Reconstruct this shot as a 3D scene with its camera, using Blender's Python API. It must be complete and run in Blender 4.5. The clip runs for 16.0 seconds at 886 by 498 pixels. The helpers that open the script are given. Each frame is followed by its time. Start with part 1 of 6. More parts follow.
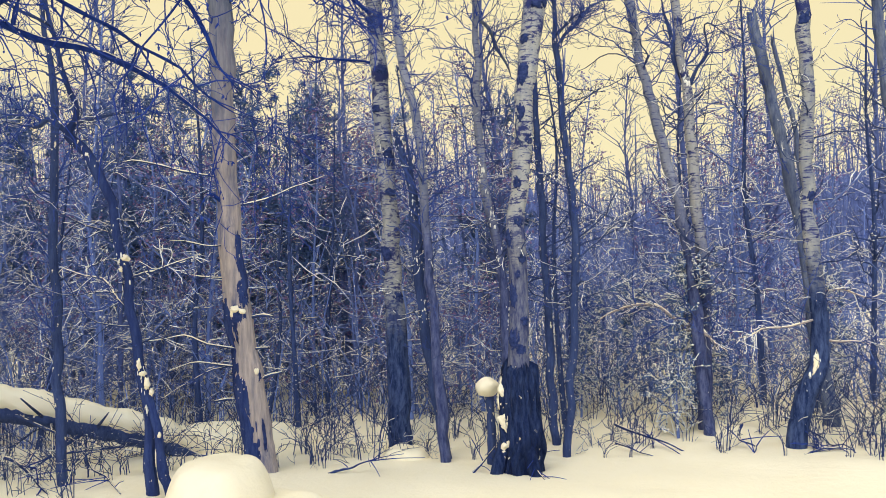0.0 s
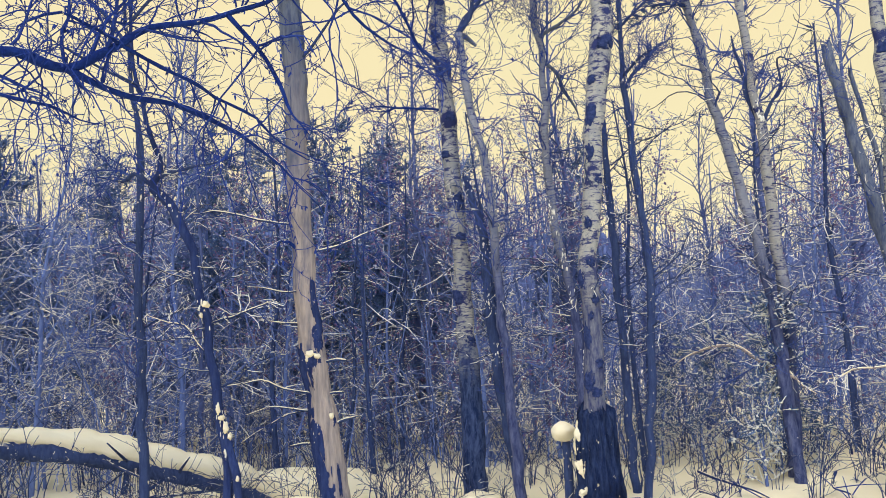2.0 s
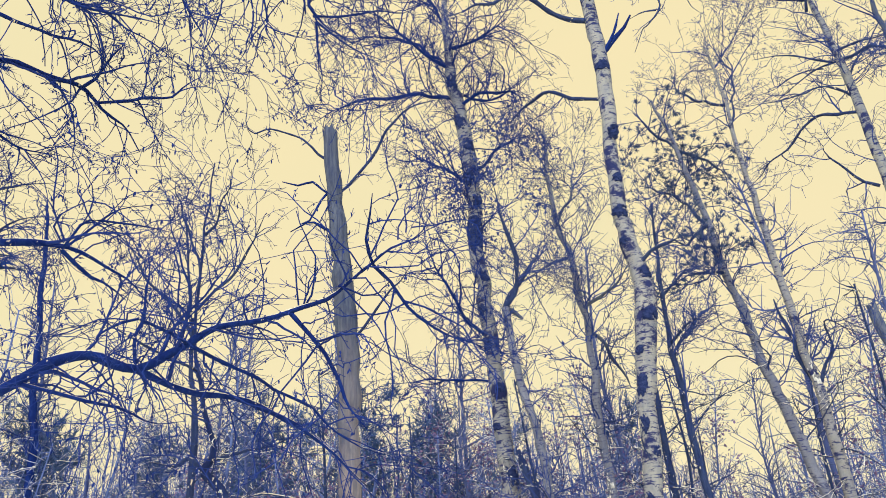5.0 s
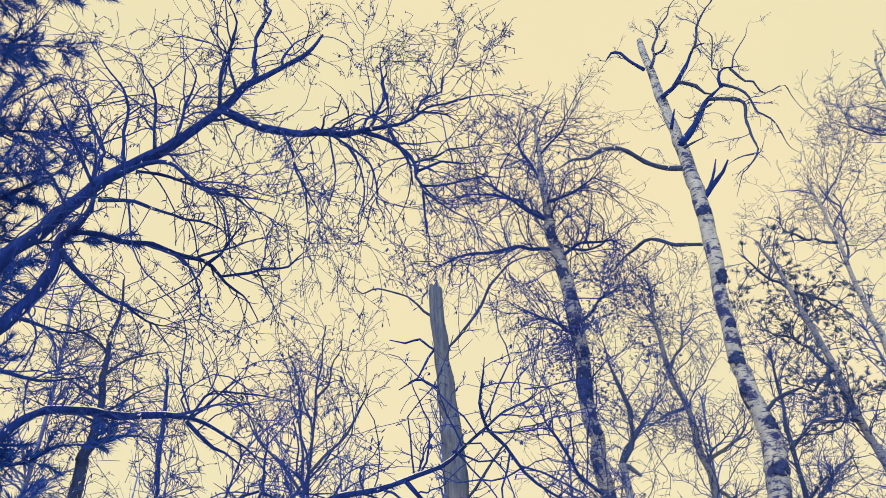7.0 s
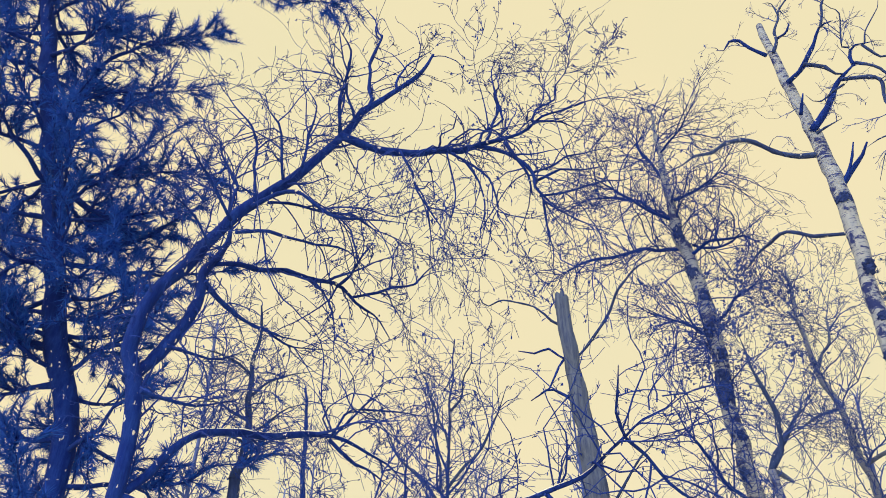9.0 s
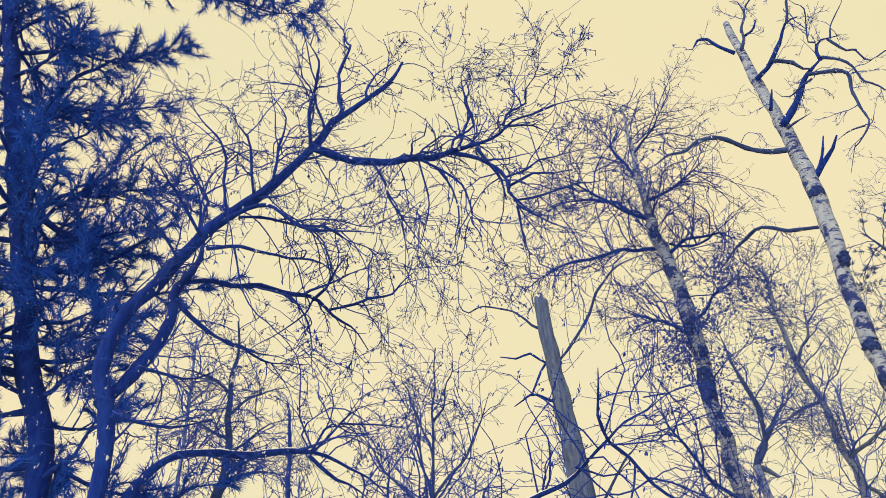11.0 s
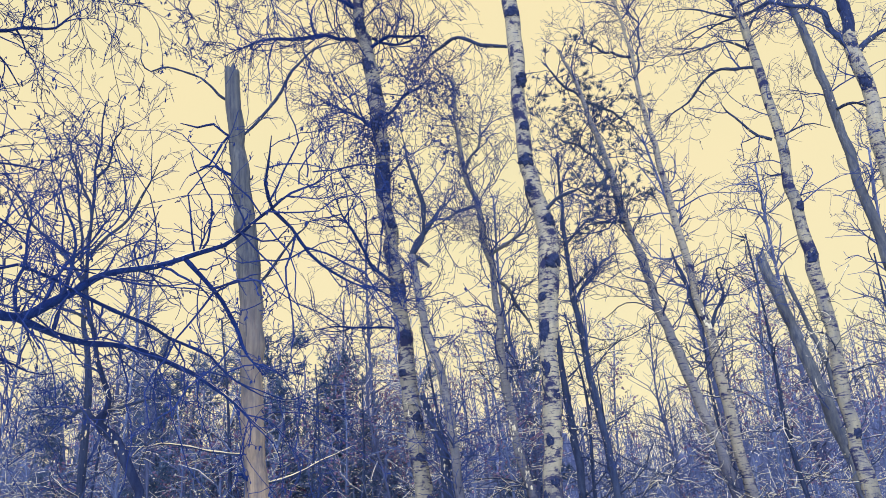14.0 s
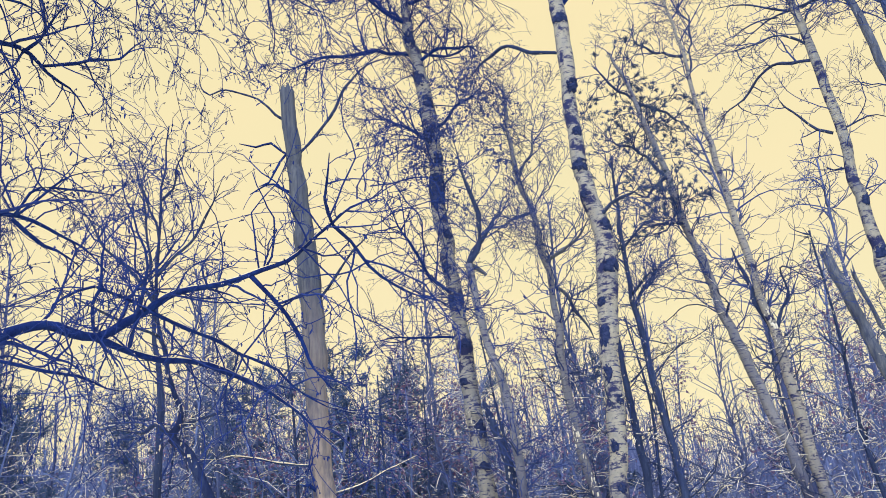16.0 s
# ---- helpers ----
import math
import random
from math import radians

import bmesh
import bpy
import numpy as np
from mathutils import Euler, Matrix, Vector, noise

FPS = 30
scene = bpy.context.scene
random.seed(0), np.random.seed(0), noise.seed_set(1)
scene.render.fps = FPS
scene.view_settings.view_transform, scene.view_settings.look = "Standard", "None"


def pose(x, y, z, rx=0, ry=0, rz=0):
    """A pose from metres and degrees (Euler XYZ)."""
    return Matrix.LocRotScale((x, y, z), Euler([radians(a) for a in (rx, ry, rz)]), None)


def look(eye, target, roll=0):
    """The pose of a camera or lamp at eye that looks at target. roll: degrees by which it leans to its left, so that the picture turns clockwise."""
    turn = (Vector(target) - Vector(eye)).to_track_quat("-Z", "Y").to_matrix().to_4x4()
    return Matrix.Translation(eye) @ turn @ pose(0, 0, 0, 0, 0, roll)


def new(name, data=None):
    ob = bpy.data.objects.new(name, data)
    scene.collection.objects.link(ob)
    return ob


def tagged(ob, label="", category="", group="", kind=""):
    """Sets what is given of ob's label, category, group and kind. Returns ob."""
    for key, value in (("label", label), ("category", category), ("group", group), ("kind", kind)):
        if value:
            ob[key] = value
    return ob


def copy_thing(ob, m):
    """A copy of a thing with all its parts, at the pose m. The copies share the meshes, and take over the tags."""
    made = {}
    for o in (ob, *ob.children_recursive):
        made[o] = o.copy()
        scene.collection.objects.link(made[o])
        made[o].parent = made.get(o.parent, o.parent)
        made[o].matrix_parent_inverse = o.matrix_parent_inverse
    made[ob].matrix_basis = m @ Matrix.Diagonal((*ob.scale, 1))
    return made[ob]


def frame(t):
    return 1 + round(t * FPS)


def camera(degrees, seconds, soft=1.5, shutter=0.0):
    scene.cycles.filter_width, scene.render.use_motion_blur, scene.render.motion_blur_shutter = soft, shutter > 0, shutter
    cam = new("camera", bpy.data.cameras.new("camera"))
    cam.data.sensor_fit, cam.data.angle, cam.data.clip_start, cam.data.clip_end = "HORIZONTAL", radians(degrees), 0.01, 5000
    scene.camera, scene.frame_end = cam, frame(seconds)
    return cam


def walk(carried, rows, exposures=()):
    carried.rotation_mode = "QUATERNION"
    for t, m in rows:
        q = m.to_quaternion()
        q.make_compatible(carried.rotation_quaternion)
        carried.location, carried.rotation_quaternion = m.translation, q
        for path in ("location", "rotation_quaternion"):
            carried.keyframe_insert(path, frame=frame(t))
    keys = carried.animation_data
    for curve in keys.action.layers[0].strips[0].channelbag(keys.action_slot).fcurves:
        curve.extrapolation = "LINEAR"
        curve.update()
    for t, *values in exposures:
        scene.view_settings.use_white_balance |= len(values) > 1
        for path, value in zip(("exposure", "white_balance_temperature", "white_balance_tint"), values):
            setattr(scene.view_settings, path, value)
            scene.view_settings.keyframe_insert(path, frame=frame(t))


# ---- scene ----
cam = camera(58.5, 16.0, soft=0.9)
walk(cam, [
    (0.0, pose(0.009, 0.091, 1.597, 93.001, 1.498, 0.079)),
    (0.5, pose(0.014, 0.090, 1.589, 94.886, 1.578, -1.920)),
    (1.0, pose(0.027, 0.094, 1.585, 95.117, 1.793, -2.071)),
    (1.5, pose(0.037, 0.088, 1.572, 95.445, 1.959, 0.079)),
    (2.0, pose(0.025, 0.089, 1.542, 96.700, 2.178, 5.438)),
    (2.5, pose(0.028, 0.080, 1.576, 100.928, 3.142, 6.431)),
    (3.0, pose(0.029, 0.076, 1.610, 104.699, 3.141, 6.050)),
    (3.5, pose(0.028, 0.076, 1.629, 106.054, 3.210, 5.560)),
    (4.0, pose(0.021, 0.060, 1.654, 108.156, 3.151, 5.607)),
    (4.5, pose(0.016, 0.035, 1.682, 110.681, 3.331, 5.840)),
    (5.0, pose(-0.008, -0.009, 1.706, 115.161, 2.852, 8.980)),
    (5.2, pose(-0.018, -0.025, 1.718, 117.045, 2.498, 11.373)),
    (7.3, pose(-0.060, -0.102, 1.795, 126.216, 0.624, 16.874)),
    (7.5, pose(-0.064, -0.106, 1.802, 126.323, 0.110, 17.553)),
    (8.0, pose(-0.067, -0.109, 1.803, 126.393, -0.270, 20.223)),
    (8.5, pose(-0.065, -0.108, 1.800, 126.319, -0.017, 20.945)),
    (9.0, pose(-0.067, -0.122, 1.787, 126.629, -0.949, 25.524)),
    (9.2, pose(-0.069, -0.126, 1.780, 126.658, -1.324, 27.666)),
    (11.3, pose(-0.048, -0.062, 1.823, 127.361, 2.245, 25.120)),
    (11.5, pose(-0.047, -0.055, 1.816, 127.446, 2.509, 23.861)),
    (12.0, pose(-0.033, 0.000, 1.797, 126.378, 5.975, 16.095)),
    (12.5, pose(-0.015, 0.029, 1.773, 122.320, 7.925, 9.733)),
    (13.0, pose(0.013, 0.020, 1.739, 117.086, 6.215, 6.396)),
    (13.5, pose(0.028, 0.036, 1.721, 113.451, 5.214, 3.451)),
    (14.0, pose(0.035, 0.047, 1.711, 111.018, 4.938, 2.891)),
    (14.5, pose(0.040, 0.053, 1.692, 109.598, 4.769, 2.541)),
    (15.0, pose(0.033, 0.030, 1.684, 109.759, 4.867, 5.087)),
    (15.5, pose(0.025, 0.013, 1.688, 110.060, 4.922, 6.582)),
    (16.0, pose(0.022, -0.001, 1.698, 112.053, 5.374, 7.365)),
], exposures=[(0.0, 0.01, 6500, 10), (3.0, 0.02, 6500, 10), (5.0, 0.0, 6450, 10), (7.5, -0.03, 6170, 12), (12.0, -0.03, 6170, 12), (13.5, 0.0, 6300, 11),
              (14.5, 0.03, 6480, 10), (16.0, 0.03, 6500, 10)])

# ---------------------------------------------------------------- sky and light
world = bpy.data.worlds.new("winter_sky")
scene.world = world
world.use_nodes = True
wn, wl = world.node_tree.nodes, world.node_tree.links
wn.clear()
w_out, w_bg = wn.new("ShaderNodeOutputWorld"), wn.new("ShaderNodeBackground")
w_co, w_sep = wn.new("ShaderNodeTexCoord"), wn.new("ShaderNodeSeparateXYZ")
w_map, w_mix, w_add = wn.new("ShaderNodeMapRange"), wn.new("ShaderNodeMix"), wn.new("ShaderNodeMix")
w_sky, w_noise = wn.new("ShaderNodeTexSky"), wn.new("ShaderNodeTexNoise")
SUN_UP, SUN_TURN = radians(48), radians(200)
w_sky.sky_type, w_sky.sun_disc, w_sky.sun_elevation, w_sky.sun_rotation = "NISHITA", False, SUN_UP, SUN_TURN
w_map.interpolation_type = "SMOOTHSTEP"
w_map.inputs["From Min"].default_value, w_map.inputs["From Max"].default_value = -0.45, 0.30
w_mix.data_type = w_add.data_type = "RGBA"
w_mix.inputs["A"].default_value = (0.78, 1.00, 1.42, 1)      # unseen cold side, brightened as blue fill for what faces the camera
w_mix.inputs["B"].default_value = (0.925, 0.783, 0.437, 1)   # the warm side, where the sky is seen
w_add.blend_type = "ADD"
w_add.inputs["Factor"].default_value = 0.012
wl.new(w_co.outputs["Generated"], w_sep.inputs[0])
wl.new(w_sep.outputs["Y"], w_map.inputs["Value"])
wl.new(w_map.outputs["Result"], w_mix.inputs["Factor"])
w_tone, w_soft = wn.new("ShaderNodeMix"), wn.new("ShaderNodeMapRange")
w_tone.data_type, w_tone.blend_type = "RGBA", "MULTIPLY"
w_noise.inputs["Scale"].default_value, w_noise.inputs["Detail"].default_value = 3.5, 3.0
w_soft.inputs["From Min"].default_value, w_soft.inputs["From Max"].default_value = 0.35, 0.65
wl.new(w_co.outputs["Generated"], w_noise.inputs["Vector"])
wl.new(w_noise.outputs["Fac"], w_soft.inputs["Value"])
wl.new(w_soft.outputs["Result"], w_tone.inputs["Factor"])
wl.new(w_mix.outputs["Result"], w_tone.inputs["A"])
w_tone.inputs["B"].default_value = (0.95, 0.985, 0.99, 1)     # thin, paler cloud
wl.new(w_tone.outputs["Result"], w_add.inputs["A"])
wl.new(w_sky.outputs["Color"], w_add.inputs["B"])
wl.new(w_add.outputs["Result"], w_bg.inputs["Color"])
w_bg.inputs["Strength"].default_value = 1.0
wl.new(w_bg.outputs[0], w_out.inputs[0])

sun = new("sun", bpy.data.lights.new("sun", "SUN"))
sun.data.energy, sun.data.angle, sun.data.color = 2.1, radians(35), (1.0, 0.91, 0.72)
sun.matrix_world = look((-9, -25, 30), (0, 0, 0))

# ---------------------------------------------------------------- materials
SNOW = (0.97, 0.87, 0.64, 1)


def shader(name, rough=0.9):
    m = bpy.data.materials.new(name)
    m.use_nodes = True
    n, k = m.node_tree.nodes, m.node_tree.links
    b = n["Principled BSDF"]
    b.inputs["Roughness"].default_value = rough
    b.inputs["Specular IOR Level"].default_value = 0.15
    return m, n, k, b


def speckle(n, k, stretch, scale, lo, hi, detail=4.0, rough=0.6):
    """A noise stretched along the axes, squeezed between lo and hi."""
    co, mp, tx, mr = (n.new("ShaderNode" + s) for s in ("TexCoord", "Mapping", "TexNoise", "MapRange"))
    mp.inputs["Scale"].default_value = stretch
    tx.inputs["Scale"].default_value, tx.inputs["Detail"].default_value, tx.inputs["Roughness"].default_value = scale, detail, rough
    mr.inputs["From Min"].default_value, mr.inputs["From Max"].default_value = lo, hi
    k.new(co.outputs["Object"], mp.inputs["Vector"])
    k.new(mp.outputs[0], tx.inputs["Vector"])
    k.new(tx.outputs["Fac"], mr.inputs["Value"])
    return mr.outputs["Result"]


def mixed(n, k, fac, a, b):
    mx = n.new("ShaderNodeMix")
    mx.data_type = "RGBA"
    for s, v in (("Factor", fac), ("A", a), ("B", b)):
        if isinstance(v, (tuple, float)):
            mx.inputs[s].default_value = v
        else:
            k.new(v, mx.inputs[s])
    return mx.outputs["Result"]


def relief(n, k, b, height, strength, distance):
    bp = n.new("ShaderNodeBump")
    bp.inputs["Strength"].default_value, bp.inputs["Distance"].default_value = strength, distance
    k.new(height, bp.inputs["Height"])
    k.new(bp.outputs[0], b.inputs["Normal"])


def snow_on_top(n, k, colour, start, amount):
    """Snow that lies on what faces up, broken by a patchy noise."""
    ge, se, ma = n.new("ShaderNodeNewGeometry"), n.new("ShaderNodeSeparateXYZ"), n.new("ShaderNodeMath")
    mr = n.new("ShaderNodeMapRange")
    k.new(ge.outputs["True Normal"], se.inputs[0])
    mr.inputs["From Min"].default_value, mr.inputs["From Max"].default_value = start, start + 0.12
    k.new(se.outputs["Z"], mr.inputs["Value"])
    ma.operation = "MULTIPLY"
    k.new(mr.outputs[0], ma.inputs[0])
    k.new(speckle(n, k, (1, 1, 1), 5.0, 0.62 - amount * 0.3, 0.68 - amount * 0.3, 2.0), ma.inputs[1])
    return mixed(n, k, ma.outputs[0], colour, SNOW)


def bark(name, light, dark, groove=1.0, snow=None, flecks=0.70, vary=0.28):
    m, n, k, b = shader(name)
    c = mixed(n, k, speckle(n, k, (1, 1, 0.22), 30.0, 0.38, 0.64, 6.0, 0.7), (*dark, 1), (*light, 1))
    c = mixed(n, k, speckle(n, k, (1, 1, 0.6), 3.1, 0.42, 0.75), c, (*[v * 0.62 for v in dark], 1))
    oi, mr = n.new("ShaderNodeObjectInfo"), n.new("ShaderNodeMapRange")
    mr.inputs["To Min"].default_value, mr.inputs["To Max"].default_value = 0.0, vary
    k.new(oi.outputs["Random"], mr.inputs["Value"])
    c = mixed(n, k, mr.outputs[0], c, (*[v * 0.9 + 0.02 for v in light], 1))
    if flecks:  # crumbs of snow blown against the bark
        c = mixed(n, k, speckle(n, k, (1, 1, 0.55), 24.0, flecks, flecks + 0.02, 3.0), c, SNOW)
    if snow:
        c = snow_on_top(n, k, c, *snow)
    k.new(c, b.inputs["Base Color"])
    relief(n, k, b, speckle(n, k, (1, 1, 0.14), 34.0, 0.2, 0.8, 6.0, 0.7), 0.9, 0.014 * groove)
    return m


bark_dark = bark("dark_bark", (0.016, 0.052, 0.27), (0.006, 0.025, 0.19), 1.0, (0.80, 0.75), 0.67, 0.12)
bark_mid = bark("weathered_dark_bark", (0.072, 0.108, 0.250), (0.033, 0.056, 0.168), 1.6, (0.78, 0.85), 0.66, 0.15)
bark_grey = bark("grey_bark", (0.215, 0.242, 0.31), (0.080, 0.105, 0.200), 0.8, None, 0.71)
# thicket and far wood: haze is put into these pale blue barks
bark_far = bark("hazed_bark", (0.212, 0.292, 0.60), (0.136, 0.199, 0.49), 0.5, (0.72, 0.9), 0.66)
bark_haze = bark("hazed_far_bark", (0.148, 0.190, 0.40), (0.092, 0.126, 0.325), 0.4, None, 0.72)
bark_dim = bark("dim_bark", (0.046, 0.074, 0.210), (0.020, 0.037, 0.145), 1.2, (0.78, 0.8), 0.68, 0.15)
bark_cork = bark("furrowed_foot_bark", (0.048, 0.078, 0.190), (0.008, 0.020, 0.085), 3.0, (0.86, 0.6), 0.69, 0.0)
twig_dark = bark("dark_twig", (0.026, 0.062, 0.31), (0.012, 0.035, 0.225), 0.3, None, 0)

twig_mid = bark("brown_twig", (0.064, 0.106, 0.35), (0.032, 0.063, 0.26), 0.3, None, 0)

# barkless, weathered wood with long drying cracks and peeled patches
bark_dead, n, k, b = shader("dead_wood", 0.85)
c = mixed(n, k, speckle(n, k, (1, 1, 0.10), 30.0, 0.30, 0.70), (0.25, 0.225, 0.245, 1), (0.58, 0.475, 0.41, 1))
c = mixed(n, k, speckle(n, k, (1, 1, 0.30), 4.2, 0.54, 0.66, 5.0, 0.7), c, (0.155, 0.155, 0.225, 1))
c = mixed(n, k, speckle(n, k, (1, 1, 0.055), 21.0, 0.64, 0.68, 3.0), c, (0.03, 0.035, 0.13, 1))
co, se, mr, ad = n.new("ShaderNodeTexCoord"), n.new("ShaderNodeSeparateXYZ"), n.new("ShaderNodeMapRange"), n.new("ShaderNodeMath")
k.new(co.outputs["Object"], se.inputs[0])
ad.operation = "ADD"
k.new(se.outputs["Z"], ad.inputs[0])
k.new(speckle(n, k, (1, 1, 0.3), 4.0, 0.0, 1.0, 5.0), ad.inputs[1])
mr.inputs["From Min"].default_value, mr.inputs["From Max"].default_value = 2.9, 4.9
k.new(ad.outputs[0], mr.inputs["Value"])
# darker, bluer towards the top: backlit look against the sky put into colour
backlit = mixed(n, k, speckle(n, k, (1, 1, 0.08), 26.0, 0.35, 0.62, 5.0, 0.7), (0.060, 0.078, 0.150, 1), (0.162, 0.184, 0.236, 1))
c = mixed(n, k, mr.outputs[0], c, backlit)
k.new(c, b.inputs["Base Color"])
relief(n, k, b, speckle(n, k, (1, 1, 0.07), 30.0, 0.25, 0.75, 6.0, 0.7), 0.9, 0.014)

# white birch bark: short level dashes, black scars, a dark cracked foot
def birch(name, pale, dull, scars, foot, low=((0.009, 0.022, 0.085), (0.065, 0.098, 0.215))):
    m, n, k, b = shader(name, 0.7)
    c = mixed(n, k, speckle(n, k, (1, 1, 0.5), 9.0, 0.3, 0.7, 6.0, 0.7), (*pale, 1), (*dull, 1))
    c = mixed(n, k, speckle(n, k, (1, 1, 7.5), 9.0, 0.57, 0.64, 3.0), c, (0.055, 0.065, 0.19, 1))
    c = mixed(n, k, speckle(n, k, (1, 1, 3.2), 7.5, scars + 0.03, scars + 0.06, 5.0, 0.7), c, (0.035, 0.045, 0.15, 1))
    c = mixed(n, k, speckle(n, k, (1, 1, 1.2), 3.4, scars, scars + 0.05, 6.0, 0.72), c, (0.030, 0.040, 0.14, 1))
    co, se, mr, ad = n.new("ShaderNodeTexCoord"), n.new("ShaderNodeSeparateXYZ"), n.new("ShaderNodeMapRange"), n.new("ShaderNodeMath")
    k.new(co.outputs["Object"], se.inputs[0])
    ad.operation = "ADD"
    k.new(se.outputs["Z"], ad.inputs[0])
    k.new(speckle(n, k, (1, 1, 0.4), 7.0, 0.0, 1.0, 6.0, 0.7), ad.inputs[1])
    mr.inputs["From Min"].default_value, mr.inputs["From Max"].default_value = foot + 0.85, foot + 0.25
    k.new(ad.outputs[0], mr.inputs["Value"])
    old = mixed(n, k, speckle(n, k, (1, 1, 0.25), 24.0, 0.40, 0.62, 6.0, 0.7), (*low[0], 1), (*low[1], 1))
    c = mixed(n, k, mr.outputs[0], c, old)
    k.new(c, b.inputs["Base Color"])
    relief(n, k, b, speckle(n, k, (1, 1, 0.5), 18.0, 0.25, 0.75, 6.0, 0.7), 0.8, 0.014)
    return m


bark_birch = birch("birch_bark", (0.52, 0.495, 0.41), (0.25, 0.265, 0.31), 0.540, 1.45)
bark_knotty = birch("knotty_birch_bark", (0.52, 0.495, 0.41), (0.25, 0.265, 0.31), 0.530, 2.05, ((0.042, 0.052, 0.140), (0.190, 0.198, 0.250)))
bark_dusky = birch("dusky_birch_bark", (0.46, 0.445, 0.38), (0.19, 0.21, 0.27), 0.535, 1.65)
bark_scarred = birch("scarred_birch_bark", (0.45, 0.435, 0.385), (0.19, 0.21, 0.27), 0.525, 1.35)
bark_pale = birch("pale_bark", (0.46, 0.44, 0.39), (0.26, 0.27, 0.32), 0.56, 2.0, ((0.030, 0.042, 0.130), (0.115, 0.135, 0.26)))
bark_ashen = birch("ashen_bark", (0.30, 0.305, 0.35), (0.16, 0.18, 0.26), 0.585, 2.3, ((0.030, 0.042, 0.130), (0.115, 0.135, 0.26)))

knot_black, n, k, b = shader("black_birch_scar", 0.95)
k.new(mixed(n, k, speckle(n, k, (1, 1, 1), 30.0, 0.35, 0.65), (0.016, 0.030, 0.110, 1), (0.045, 0.066, 0.19, 1)), b.inputs["Base Color"])
relief(n, k, b, speckle(n, k, (1, 1, 1), 40.0, 0.2, 0.8), 0.9, 0.015)

shade_snow, n, k, b = shader("shade_toned_snow", 0.75)  # bluer copy of the snow for twigs and crumbs, shade put into its colour
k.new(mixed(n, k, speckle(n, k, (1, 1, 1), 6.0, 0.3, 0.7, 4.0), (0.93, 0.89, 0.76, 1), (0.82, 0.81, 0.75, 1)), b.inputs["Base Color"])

snow_mat, n, k, b = shader("snow", 0.65)
k.new(mixed(n, k, speckle(n, k, (1, 1, 1), 1.3, 0.3, 0.75, 6.0), SNOW, (0.95, 0.845, 0.60, 1)), b.inputs["Base Color"])
relief(n, k, b, speckle(n, k, (1, 1, 1), 9.0, 0.2, 0.8, 8.0, 0.65), 0.35, 0.03)


def leaf_shader(name, a, b2):
    m, n, k, b = shader(name, 0.8)
    ge, mr = n.new("ShaderNodeNewGeometry"), n.new("ShaderNodeMapRange")
    k.new(ge.outputs["Random Per Island"], mr.inputs["Value"])
    k.new(mixed(n, k, mr.outputs[0], (*a, 1), (*b2, 1)), b.inputs["Base Color"])
    return m


needle_mat = leaf_shader("pine_needles", (0.011, 0.055, 0.33), (0.026, 0.105, 0.46))
tuft_mat = leaf_shader("dull_needles", (0.048, 0.088, 0.225), (0.115, 0.168, 0.31))
leaf_mat = leaf_shader("dry_leaves", (0.036, 0.062, 0.25), (0.075, 0.110, 0.33))
oak_mat = leaf_shader("russet_leaves", (0.175, 0.115, 0.26), (0.32, 0.225, 0.37))
# needles of the thicket, their colour lifted to imitate haze
far_needles = leaf_shader("hazed_needles", (0.070, 0.125, 0.265), (0.115, 0.185, 0.345))
# the backdrop's haze is painted: a pale blue base colour with upright streaks
backdrop_mat, n, k, b = shader("hazed_wood", 1.0)
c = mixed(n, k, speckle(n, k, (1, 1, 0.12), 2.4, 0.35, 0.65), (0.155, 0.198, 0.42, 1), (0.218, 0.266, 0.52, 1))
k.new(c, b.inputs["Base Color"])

# ---------------------------------------------------------------- mesh tools


def spline(points, count):
    """A smooth line through control points (x, y, z, r)."""
    p = np.array(points, float)
    step = np.r_[0, np.cumsum(np.linalg.norm(np.diff(p[:, :3], axis=0), axis=1))]
    q = np.vstack([2 * p[0] - p[1], p, 2 * p[-1] - p[-2]])
    at = np.interp(np.linspace(0, step[-1], count), step, np.arange(len(p)))
    i = np.minimum(at.astype(int), len(p) - 2)
    u = (at - i)[:, None]
    a, b, c, d = q[i], q[i + 1], q[i + 2], q[i + 3]
    out = 0.5 * (2 * b + (c - a) * u + (2 * a - 5 * b + 4 * c - d) * u ** 2 + (3 * b - a - 3 * c + d) * u ** 3)
    out[:, 3] = np.maximum(out[:, 3], 0.003)
    return out


